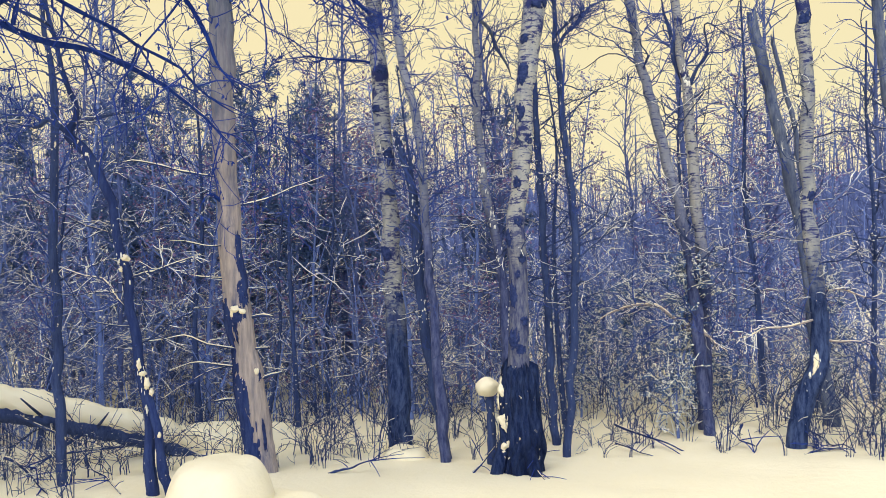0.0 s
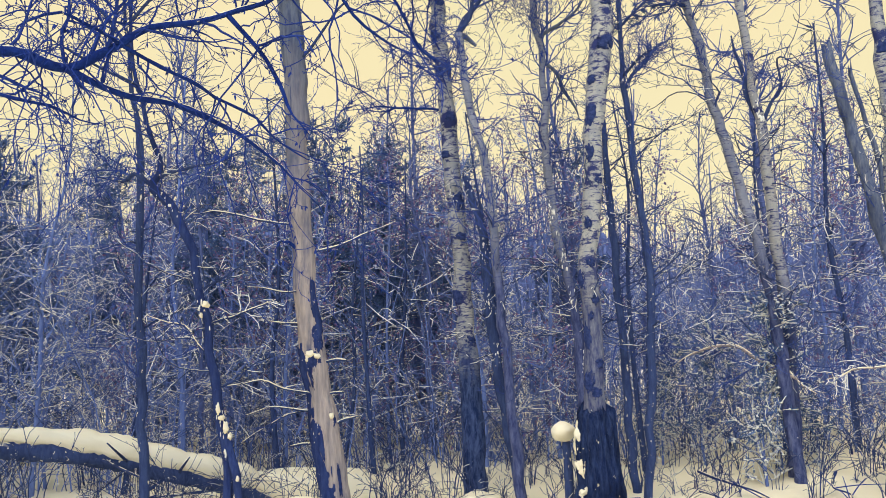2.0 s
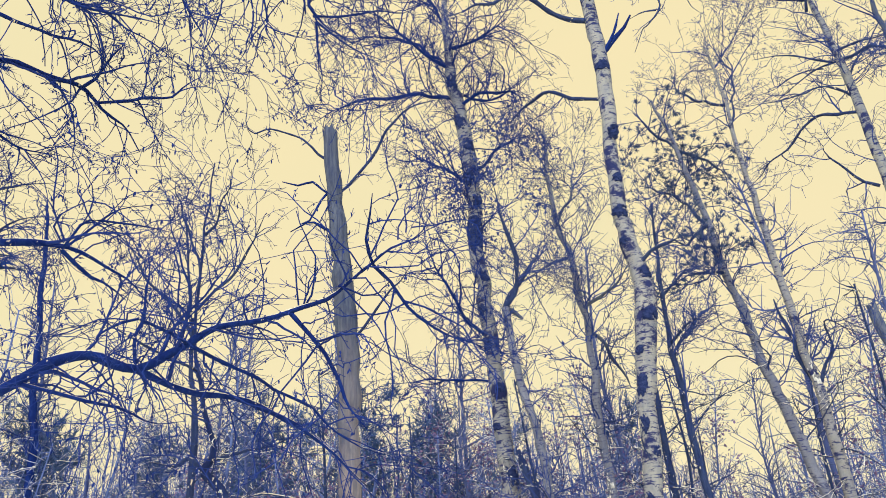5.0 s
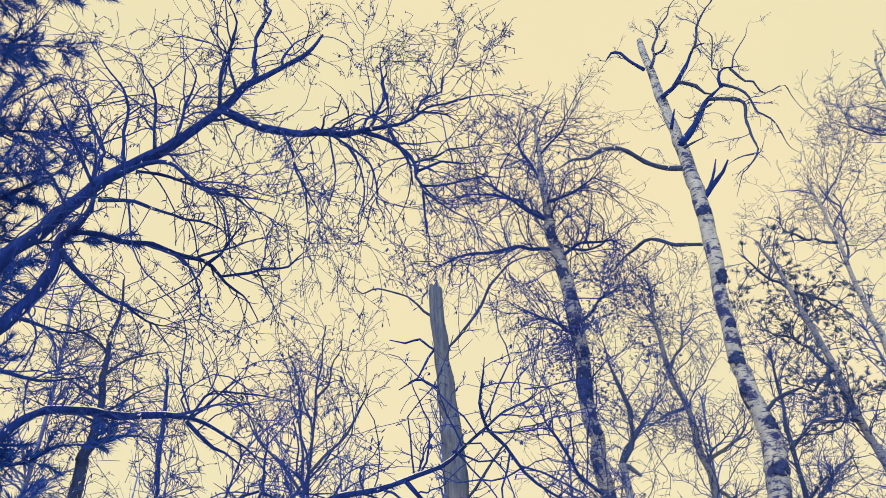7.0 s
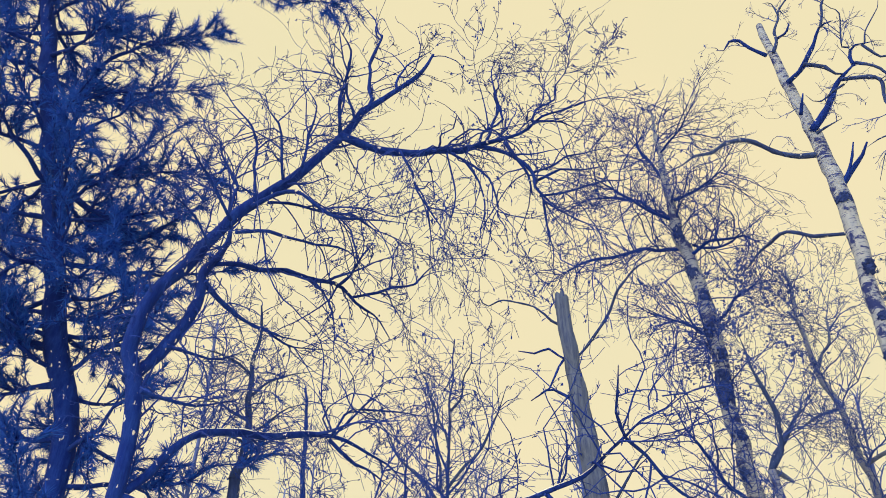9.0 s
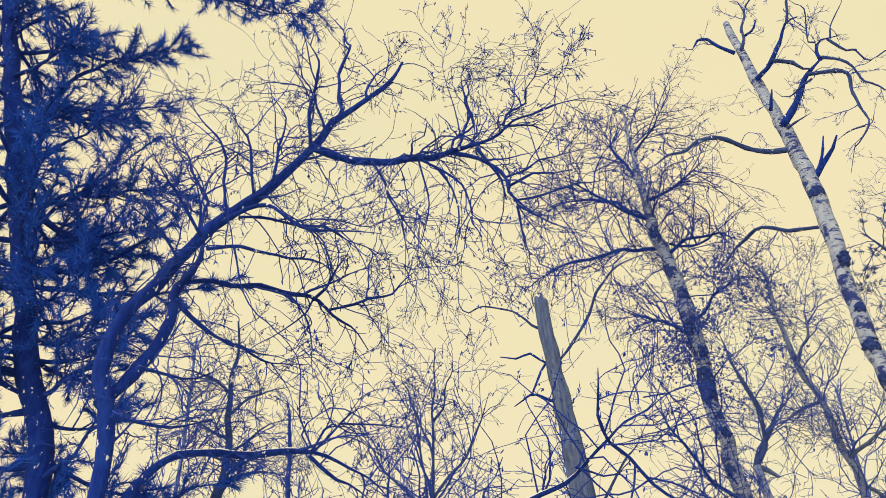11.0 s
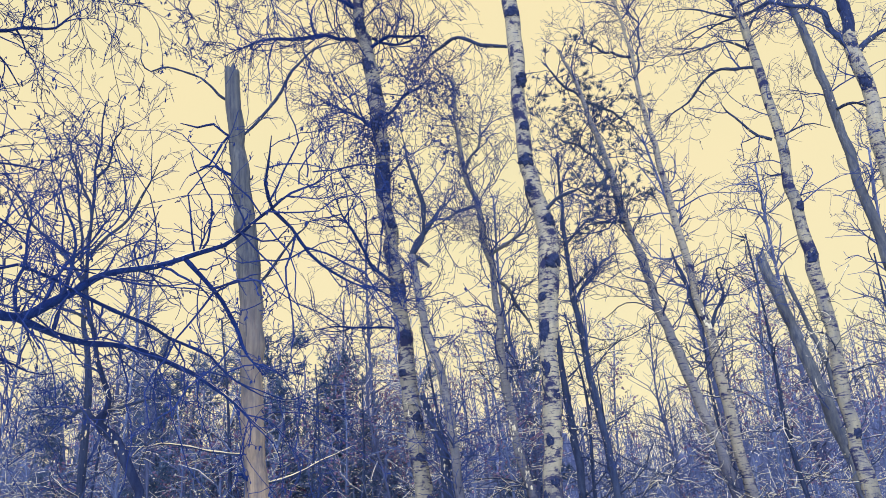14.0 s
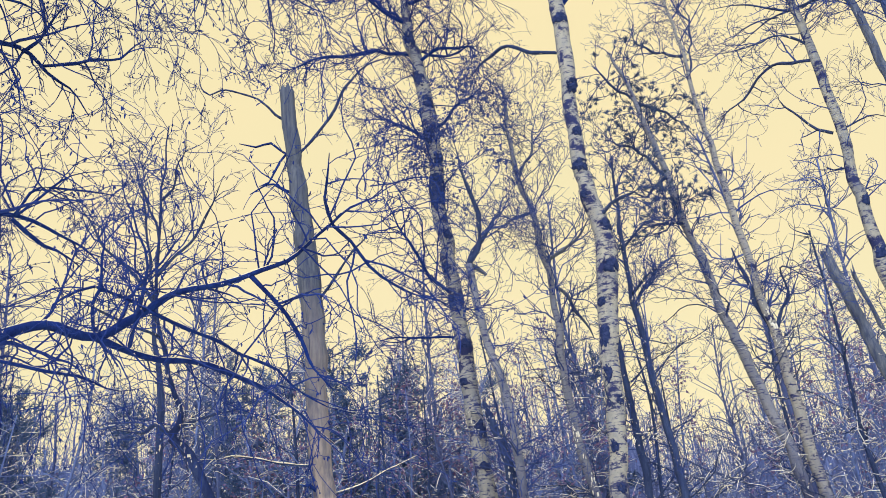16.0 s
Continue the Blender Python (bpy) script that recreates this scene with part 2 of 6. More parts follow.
def tube_arrays(paths, radii, sides, seed=0, rough=0.0):
    """Vertices and quads of many tapered tubes at once. paths (N, K, 3), radii (N, K)."""
    n, k, _ = paths.shape
    tan = np.gradient(paths, axis=1)
    tan /= np.linalg.norm(tan, axis=2, keepdims=True) + 1e-9
    ref = np.where(np.abs(tan[:, :1, 2:3]) > 0.8, np.array([1.0, 0.1, 0]), np.array([0, 0, 1.0]))
    ref = np.repeat(ref, k, 1)
    e1 = np.cross(tan, ref)
    e1 /= np.linalg.norm(e1, axis=2, keepdims=True) + 1e-9
    e2 = np.cross(tan, e1)
    ang = np.arange(sides) * 2 * math.pi / sides
    r = radii[:, :, None]
    if rough:
        rng = np.random.default_rng(seed)
        zz = np.arange(k)[None, :, None]
        wave = sum(np.sin(m * ang[None, None, :] + ph + zz * fz) / m
                   for m, ph, fz in zip((2, 3, 5, 7), rng.random(4) * 6.3, (0.11, 0.23, 0.31, 0.47)))
        r = r * (1 + rough * (0.35 * wave + 0.8 * (rng.random((n, k, sides)) - 0.5)))
    else:
        r = np.repeat(r, sides, 2)
    v = paths[:, :, None] + r[..., None] * (np.cos(ang)[None, None, :, None] * e1[:, :, None] + np.sin(ang)[None, None, :, None] * e2[:, :, None])
    base = np.arange(n)[:, None, None] * k * sides + np.arange(k - 1)[None, :, None] * sides
    s, s2 = np.arange(sides)[None, None], ((np.arange(sides) + 1) % sides)[None, None]
    f = np.stack([base + s, base + s2, base + sides + s2, base + sides + s], -1).reshape(-1, 4)
    return v.reshape(-1, 3), f


def mesh_of(name, verts, faces, material, smooth=True):
    """A mesh from arrays; faces (F, 3) or (F, 4)."""
    me = bpy.data.meshes.new(name)
    verts, faces = np.asarray(verts, np.float32), np.asarray(faces, np.int32)
    me.vertices.add(len(verts))
    me.vertices.foreach_set("co", verts.ravel())
    c = faces.shape[1]
    me.loops.add(faces.size)
    me.loops.foreach_set("vertex_index", faces.ravel())
    me.polygons.add(len(faces))
    me.polygons.foreach_set("loop_start", np.arange(0, faces.size, c, dtype=np.int32))
    me.polygons.foreach_set("use_smooth", np.full(len(faces), smooth))
    me.update(calc_edges=True)
    me.validate()
    me.materials.append(material)
    return me


def part(name, me, parent, label="", kind=""):
    ob = new(name, me)
    ob.parent = parent
    return tagged(ob, label, kind=kind)


def capped(v, f, k, sides):
    """Close a single tube of k rings at both ends."""
    v = np.vstack([v, v[:sides].mean(0), v[-sides:].mean(0)])
    a, z = len(v) - 2, len(v) - 1
    s, s2 = np.arange(sides), (np.arange(sides) + 1) % sides
    last = (k - 1) * sides
    ends = np.vstack([np.stack([s2, s, np.full(sides, a), np.full(sides, a)], 1),
                      np.stack([last + s, last + s2, np.full(sides, z), np.full(sides, z)], 1)])
    quads = [tuple(q) for q in f.tolist()]
    tris = [(q[0], q[1], q[2]) for q in ends.tolist()]
    return v, quads, tris


def solid_tube(name, line, sides, material, seed, rough, jag=0.0):
    k = len(line)
    v, f = tube_arrays(line[None, :, :3], line[None, :, 3], sides, seed, rough)
    if jag:
        rng = np.random.default_rng(seed)
        v[-sides:, 2] += (rng.random(sides) ** 2 + 0.6 * np.maximum(0, np.sin(np.arange(sides) * 2.0 * math.pi * 2 / sides + 1)) - 0.35) * jag
    v, quads, tris = capped(v, f, k, sides)
    me = bpy.data.meshes.new(name)
    me.from_pydata(v.tolist(), [], quads + tris)
    me.polygons.foreach_set("use_smooth", [True] * len(quads) + [False] * len(tris))
    me.materials.append(material)
    return me


TREES = {}


def tree(name, label, material, points, jag=0.0, sides=16):
    """A tree with its trunk; the Empty stands at the foot of the trunk."""
    foot = np.array([points[0][0], points[0][1], 0.0])
    ob = tagged(new(name), label, "tree")
    ob.location = foot
    length = sum(math.dist(a[:3], b[:3]) for a, b in zip(points, points[1:]))
    line = spline(points, max(12, int(length / 0.06)))
    line[:, :3] -= foot
    seed = len(TREES) + 11
    rng = np.random.default_rng(seed)
    knees = max(4, int(length / 0.2))
    at = np.linspace(0, knees - 1, len(line))
    for j, swing in ((0, 0.011), (1, 0.011)):  # small bends and swellings of grown wood
        line[:, j] += np.interp(at, np.arange(knees), rng.normal(size=knees)) * swing
    line[:, 3] *= 1 + 0.055 * np.interp(at, np.arange(knees), rng.normal(size=knees))
    part("trunk", solid_tube("trunk", line, sides, material, seed, 0.10, jag), ob)
    TREES[ob.name] = {"foot": foot, "lines": [], "trunk": line, "twigs": []}
    return ob


def limb(ob, points, material, name="limb", snowy=False, bushy=False):
    data = TREES[ob.name]
    length = sum(math.dist(a[:3], b[:3]) for a, b in zip(points, points[1:]))
    line = spline(points, max(6, int(length / 0.07)))
    line[:, :3] -= data["foot"]
    seed = 100 + len(data["lines"])
    rng = np.random.default_rng(seed)
    kinks = max(3, int(length / 0.22) + 2)
    wob = np.stack([np.interp(np.linspace(0, kinks - 1, len(line)), np.arange(kinks), np.r_[0, rng.normal(size=kinks - 2) * 0.020, 0]) for _ in range(3)], 1)
    line[:, :3] += wob
    line[1:-1, 3] *= 0.85 + 0.3 * rng.random(len(line) - 2)
    if name == "limb":  # a limb runs out into a twig
        line[:, 3] *= np.interp(np.linspace(0, 1, len(line)), [0, 0.55, 1], [1, 1, 0.45])
    made = part(name, solid_tube(name, line, 8, material, seed, 0.12), ob)
    if name == "limb":
        data["lines"].append(line)
    if snowy:
        top = line[1:].copy()
        top[:, 2] += top[:, 3] * 0.72 + 0.001
        top[:, 3] = (top[:, 3] * 0.6 + 0.002) * snowy * (0.75 + 0.5 * rng.random(len(top)))
        top[0, 3] = top[-1, 3] = 0.003
        part("snow", solid_tube("snow", top, 7, snow_mat, seed + 1, 0.35), made, "snow lying along the branch")
        if not bushy:
            return made
        p1, r1 = sprout(line[None, :, :3], line[None, :, 3], max(4, int(length / 0.07)), 0.24, 0.0045, rng, 0.0, 0.0, 0.8, 0.3, k=5, lo=0.2, short=0.3)
        p2, r2 = sprout(p1, r1, 1.5, 0.12, 0.0035, rng, 0.0, 0.0, 0.7, 0.3, k=5)
        p1, r1 = np.vstack([p1, p2]), np.maximum(np.vstack([r1, r2]), 0.0025)
        v, f = tube_arrays(p1, r1, 4)
        part("twig", mesh_of("twig", v, f, twig_mid, False), made, "thin side twigs", "stuff")
        q = p1[rng.random(len(p1)) < 0.75].copy()
        q[:, :, 2] += 0.005
        v, f = tube_arrays(q, np.full(q.shape[:2], 0.0042), 4)
        part("snow", mesh_of("snow", v, f, shade_snow), made, "snow on the side twigs", "stuff")
    return made


def resample(lines, k):
    out = []
    for ln in lines:
        at = np.linspace(0, len(ln) - 1, k)
        out.append(np.stack([np.interp(at, np.arange(len(ln)), ln[:, j]) for j in range(4)], 1))
    return np.array(out)


def sprout(paths, radii, per, length, thick, rng, lift=0.15, bend=0.0, spread=0.9, wiggle=0.25, lo=0.15, k=5, short=0.5):
    """Side shoots of many paths: returns new paths (N, k, 3) and radii (N, k)."""
    n, kk, _ = paths.shape
    m = int(n * per)
    if n < 600:  # long boughs bear more shoots than short ones
        share = np.linalg.norm(np.diff(paths, axis=1), axis=2).sum(1)
        idx = rng.choice(n, m, p=share / share.sum())
    else:
        idx = rng.integers(0, n, m)
    u = (lo + (1 - lo) * rng.random(m)) * (kk - 1)
    i = np.minimum(u.astype(int), kk - 2)
    w = (u - i)[:, None]
    pos = paths[idx, i] * (1 - w) + paths[idx, i + 1] * w
    tan = paths[idx, i + 1] - paths[idx, i]
    tan /= np.linalg.norm(tan, axis=1, keepdims=True) + 1e-9
    perp = rng.normal(size=(m, 3))
    perp -= tan * (perp * tan).sum(1, keepdims=True)
    perp /= np.linalg.norm(perp, axis=1, keepdims=True) + 1e-9
    a = spread * (0.6 + 0.8 * rng.random((m, 1)))
    way = tan * np.cos(a) + perp * np.sin(a)
    way[:, 2] += lift
    way /= np.linalg.norm(way, axis=1, keepdims=True)
    ln = length * (0.35 + 1.1 * rng.random((m, 1))) * (1 - short * u[:, None] / (kk - 1))
    out = np.zeros((m, k, 3))
    out[:, 0] = pos
    curl = rng.normal(size=(m, 3)) * wiggle * 2.2 / k
    for j in range(1, k):
        way = way + curl + rng.normal(size=(m, 3)) * wiggle * 0.75
        way[:, 2] += bend
        way /= np.linalg.norm(way, axis=1, keepdims=True)
        out[:, j] = out[:, j - 1] + way * ln / (k - 1)
    r0 = np.minimum(radii[idx, i] * 0.65, thick * (0.7 + 0.6 * rng.random(m)))
    rad = r0[:, None] * np.linspace(1, 0.42, k)[None]
    return out, rad


def pebbles(points, size, rng, flat=1.0):
    """Small eight-sided lumps at the points."""
    n = len(points)
    o = np.array([(1, 0, 0), (-1, 0, 0), (0, 1, 0), (0, -1, 0), (0, 0, flat), (0, 0, -flat)])
    s = (size * (0.6 + 0.8 * rng.random((n, 1, 3))))
    v = (points[:, None] + o[None] * s).reshape(-1, 3)
    q = np.array([(0, 2, 4), (2, 1, 4), (1, 3, 4), (3, 0, 4), (2, 0, 5), (1, 2, 5), (3, 1, 5), (0, 3, 5)])
    f = (np.arange(n)[:, None, None] * 6 + q[None]).reshape(-1, 3)
    return v, f


def blades(points, ways, length, width, rng):
    """Narrow needles from the points along the ways: one triangle each."""
    m = len(points)
    side = np.cross(ways, rng.normal(size=(m, 3)))
    side /= np.linalg.norm(side, axis=1, keepdims=True) + 1e-9
    ln = length * (0.6 + 0.6 * rng.random((m, 1)))
    v = np.stack([points - side * width, points + side * width, points + ways * ln], 1).reshape(-1, 3)
    return v, np.arange(3 * m).reshape(-1, 3)


def leaf_quads(points, size, rng):
    """Small folded leaves, four triangles' worth of two quads each."""
    m = len(points)
    a = rng.normal(size=(m, 3))
    a /= np.linalg.norm(a, axis=1, keepdims=True)
    b = np.cross(a, rng.normal(size=(m, 3)))
    b /= np.linalg.norm(b, axis=1, keepdims=True) + 1e-9
    c = np.cross(a, b)
    s = size * (0.5 + rng.random((m, 1)))
    tip, mid = points + a * s * 1.5, points + a * s * 0.7
    v = np.stack([points, mid + b * s * 0.5 + c * s * 0.25, tip, mid - b * s * 0.5 + c * s * 0.25], 1).reshape(-1, 3)
    q = np.array([(0, 1, 2), (0, 2, 3)])
    return v, (np.arange(m)[:, None, None] * 4 + q[None]).reshape(-1, 3)


def twigs(ob, first, second, len1, len2, thick=0.010, lift=0.15, bend=0.0, top=0.35, third=0, seed=1, spread=0.95, material=None, short=0.5, buds=0.3, boughs=0, reach=0.9, sag=-0.05):
    """Bare twigs on the limbs and the upper trunk: first and second are shoots per limb and per shoot."""
    data = TREES[ob.name]
    rng = np.random.default_rng(seed)
    trunk = data["trunk"][int(len(data["trunk"]) * top):]
    lines = data["lines"] + [c for c in np.array_split(trunk, max(1, len(trunk) // 14)) if len(c) > 2]
    base = resample(lines, 9)
    sets = []
    if boughs:  # lesser boughs between the limbs and the twigs
        p0, r0 = sprout(base[:, :, :3], base[:, :, 3], boughs, reach, thick * 1.5, rng, lift + 0.1, sag, spread, 0.24, k=9, short=0.2)
        r0 = r0 * np.linspace(1, 0.5, 9)[None]
        sets.append((p0, r0, 5))
        more = np.concatenate([p0, r0[:, :, None]], 2)
        data["lines"] = data["lines"] + list(more)
        base = np.vstack([base, more])
    p1, r1 = sprout(base[:, :, :3], base[:, :, 3], first, len1, thick, rng, lift, bend, spread, 0.30, k=9, short=short)
    p2, r2 = sprout(p1, r1, second, len2, thick * 0.62, rng, lift * 0.6, bend, spread * 0.8, 0.30, k=6)
    sets += [(p1, r1, 4), (p2, r2, 3)]
    data["twigs"] = [p1, p2]
    if third:
        p3, r3 = sprout(p2, r2, third, len2 * 0.38, thick * 0.5, rng, lift * 0.4, bend, spread * 0.9, 0.32, k=4)
        sets.append((p3, r3, 3))
        data["twigs"].append(p3)
    for p in data["twigs"][1:]:  # buds sit along the twigs
        n = int(len(p) * buds)
        q = p[rng.integers(0, len(p), n), rng.integers(1, p.shape[1], n)]
        w = rng.normal(size=(n, 3)) * 0.006
        sets.append((np.stack([q - w, q, q + w], 1), np.tile([0.0015, 0.0050, 0.0015], (n, 1)), 3))
    vs, fs, at = [], [], 0
    for p, r, s in sets:
        v, f = tube_arrays(p, np.maximum(r, 0.0020), s)
        vs.append(v)
        fs.append(f + at)
        at += len(v)
    return part("crown", mesh_of("crown", np.vstack(vs), np.vstack(fs), material or twig_mid, False), ob, "bare thin twigs", "stuff")


def droop(ob, above, count, length, seed, lift=-0.25, bend=-0.15, below=99.0):
    """Thin twigs with small cones on the limbs above a height, hanging unless lifted."""
    data = TREES[ob.name]
    rng = np.random.default_rng(seed)
    base = resample([ln for ln in data["lines"] + [data["trunk"][len(data["trunk"]) // 2:]] if above < ln[:, 2].mean() < below], 9)
    p1, r1 = sprout(base[:, :, :3], base[:, :, 3], count, length, 0.0055, rng, lift, bend, 1.1, 0.34, k=9, lo=0.05, short=0.1)
    p2, r2 = sprout(p1, r1, 3, length * 0.35, 0.004, rng, lift * 0.4, bend * 0.5, 0.9, 0.34, k=5)
    n = len(p2)
    q = p2[rng.integers(0, n, n), rng.integers(2, 5, n)]
    w = rng.normal(size=(n, 3)) * 0.003 + (0, 0, -0.011)
    sets = ((p1, r1, 4), (p2, r2, 3), (np.stack([q, q + w, q + w * 2], 1), np.tile([0.002, 0.0055, 0.002], (n, 1)), 4))
    vs, fs, at = [], [], 0
    for p, r, s in sets:
        v, f = tube_arrays(p, np.maximum(r, 0.0020), s)
        vs.append(v)
        fs.append(f + at)
        at += len(v)
    part("crown", mesh_of("crown", np.vstack(vs), np.vstack(fs), twig_dark, False), ob, "thin twigs with small cones", "stuff")


def low_boughs(ob, count, low, high, length, seed, snow=0.55):
    """Thin level side branches on the bare lower trunk, forked and partly lined with snow."""
    data = TREES[ob.name]
    rng = np.random.default_rng(seed)
    line = data["trunk"]
    line = line[(line[:, 2] > low) & (line[:, 2] < high)]
    base = resample([line], 12)
    p1, r1 = sprout(base[:, :, :3], base[:, :, 3], count, length, 0.0075, rng, 0.10, 0.015, 1.25, 0.26, k=9, lo=0.0, short=0.2)
    p2, r2 = sprout(p1, r1, 4.5, length * 0.42, 0.0048, rng, 0.05, 0.0, 0.75, 0.30, k=6)
    p3, r3 = sprout(p2, r2, 1.6, length * 0.2, 0.0036, rng, 0.05, 0.0, 0.75, 0.30, k=4)
    vs, fs, at, sv, sf, sat = [], [], 0, [], [], 0
    for p, r, s in ((p1, r1, 5), (p2, r2, 4), (p3, r3, 3)):
        v, f = tube_arrays(p, np.maximum(r, 0.0024), s)
        vs.append(v)
        fs.append(f + at)
        at += len(v)
        q = p[rng.random(len(p)) < snow].copy()
        if len(q):
            i = rng.integers(0, q.shape[1] - 4 + 1, len(q))[:, None] + np.arange(4)[None]
            q = np.take_along_axis(q, i[:, :, None], 1)
            q[:, :, 2] += 0.0042
            v, f = tube_arrays(q, np.tile([0.0014, 0.0034, 0.0034, 0.0016], (len(q), 1)), 4)
            sv.append(v)
            sf.append(f + sat)
            sat += len(v)
    made = part("low_growth", mesh_of("low_growth", np.vstack(vs), np.vstack(fs), bark_mid, False), ob, "thin low side branches", "stuff")
    part("snow", mesh_of("snow", np.vstack(sv), np.vstack(sf), shade_snow), made, "snow along the low branches", "stuff")


def leaf_clump(ob, centre, radius, count, size=0.03, material=None, seed=5):
    """Dry leaves left hanging on the twigs round a place."""
    data = TREES[ob.name]
    rng = np.random.default_rng(seed)
    c = np.array(centre) - data["foot"]
    pts = np.vstack([p[:, 1:].reshape(-1, 3) for p in data["twigs"]])
    pts = pts[np.linalg.norm((pts - c) / np.array(radius), axis=1) < 1]
    if len(pts) == 0:
        return
    heart = pts[rng.integers(0, len(pts), max(6, count // 24))]
    at = heart[rng.integers(0, len(heart), count)] + rng.normal(size=(count, 3)) * 0.075
    v, f = leaf_quads(at, size, rng)
    part("foliage", mesh_of("foliage", v, f, material or leaf_mat, False), ob, "clumps of dark dry leaves", "stuff")


def needle_tufts(ob, centre, radius, count, seed=5, per=12, length=0.058):
    """Tufts of needles that fan out from the ends of the twigs round a place."""
    data = TREES[ob.name]
    rng = np.random.default_rng(seed)
    c = np.array(centre) - data["foot"]
    ends = np.vstack([p[:, -2:] for p in data["twigs"]])
    ends = ends[np.linalg.norm((ends[:, 1] - c) / np.array(radius), axis=1) < 1]
    ends = ends[rng.integers(0, len(ends), count)]
    i = np.repeat(np.arange(count), per)
    w = ends[i, 1] - ends[i, 0]
    w /= np.linalg.norm(w, axis=1, keepdims=True) + 1e-9
    w = w * 0.8 + rng.normal(size=w.shape) * 0.55 + (0, 0, 0.25)
    w /= np.linalg.norm(w, axis=1, keepdims=True)
    u = rng.random((len(i), 1))
    v, f = blades(ends[i, 0] * (1 - u) + ends[i, 1] * u, w, length, 0.0042, rng)
    part("foliage", mesh_of("foliage", v, f, tuft_mat, False), ob, "tufts of dull blue-green needles", "stuff")


def snow_lump(name, ob, place, size, seed=3, rough=0.6):
    """A lump of snow lodged on a tree, in the world's metres."""
    bm = bmesh.new()
    bmesh.ops.create_icosphere(bm, subdivisions=3, radius=1)
    noise.seed_set(seed)
    for vt in bm.verts:
        d = 1 + rough * 0.6 * noise.noise(vt.co * 1.5 + Vector((seed * 3.7, 0, 0))) + rough * 0.3 * noise.noise(vt.co * 4.0 + Vector((0, seed * 2.3, 0)))
        vt.co = Vector((vt.co.x * size[0], vt.co.y * size[1], vt.co.z * size[2])) * d
    me = bpy.data.meshes.new(name)
    bm.to_mesh(me)
    bm.free()
    me.polygons.foreach_set("use_smooth", [True] * len(me.polygons))
    me.materials.append(snow_mat)
    o = new(name, me)
    if ob:
        o.parent = ob
        o.location = np.array(place) - TREES[ob.name]["foot"]
    else:
        o.location = place
    return o


def patch(ob, height, turn, width, tall, proud, material, name, label):
    """A ragged patch that hugs one side of the trunk at a height, thickest in its middle."""
    line = TREES[ob.name]["trunk"]
    rng = np.random.default_rng(int(height * 100) + int(abs(turn)))
    rows, cols = 21, 25
    shift = Vector((height * 3.1, turn, 0))
    v, inside = [], []
    for a in range(rows):
        s = a / (rows - 1) * 2 - 1
        z = height + s * tall / 2
        x, y, r = (np.interp(z, line[:, 2], line[:, j]) for j in (0, 1, 3))
        for c in range(cols):
            e = c / (cols - 1) * 2 - 1
            m = 0.70 - s * s - e * e + 0.75 * noise.noise(Vector((e * 2.2, s * 2.2, 0)) + shift) + 0.55 * noise.noise(Vector((e * 6.5, s * 5.0, 3)) + shift)
            inside.append(m)
            rr = r * 0.985 + proud * min(1.0, max(0.0, m)) ** 0.5 + (0.004 * rng.random() if m > 0 else -0.012)
            g = radians(turn) + e * width / 2
            v.append((x + rr * math.cos(g), y + rr * math.sin(g), z))
    f = [(a * cols + c, a * cols + c + 1, (a + 1) * cols + c + 1, (a + 1) * cols + c) for a in range(rows - 1) for c in range(cols - 1)]
    f = [q for q in f if max(inside[i] for i in q) > 0]
    if f:
        part(name, mesh_of(name, v, f, material), ob, label)


def knot(ob, height, turn, width, tall, proud=0.02):
    patch(ob, height, turn, width * 1.15, tall * 1.3, proud, knot_black, "knot", "black swollen birch scar")


def crust(ob, height, turn, width, tall, proud=0.03):
    """Crumbs of snow plastered on one side of the trunk, many small and a few larger."""
    line = TREES[ob.name]["trunk"]
    rng = np.random.default_rng(int(height * 50))
    bm = bmesh.new()
    for j in range(12):
        big = 0.48 if j < 2 else 0.12 + 0.26 * rng.random()
        z = height + rng.normal() * tall * (0.35 if j < 3 else 0.8)
        x, y, r = (np.interp(z, line[:, 2], line[:, q]) for q in (0, 1, 3))
        g = radians(turn) + rng.normal() * width * 0.33
        made = bmesh.ops.create_icosphere(bm, subdivisions=2 if j < 3 else 1, radius=1)["verts"]
        wide, up, out = (r * width * 0.20 + 0.006) * big, tall * (0.16 + 0.22 * rng.random()) * big + 0.004, proud * 0.9 * big + 0.003
        shift = Vector((height * 9, j * 5.0, turn))
        for vt in made:
            d = 1 + 0.9 * noise.noise(vt.co * 1.6 + shift)
            e, o, h = vt.co.x * wide * d, vt.co.y * out * d, vt.co.z * up * d
            rr = r * 0.97 + o
            vt.co = Vector((x + rr * math.cos(g) - e * math.sin(g), y + rr * math.sin(g) + e * math.cos(g), z + h))
    me = bpy.data.meshes.new("snow")
    bm.to_mesh(me)
    bm.free()
    me.polygons.foreach_set("use_smooth", [True] * len(me.polygons))
    me.materials.append(shade_snow)
    part("snow", me, ob, "crumbs of snow plastered on the bark", "stuff")


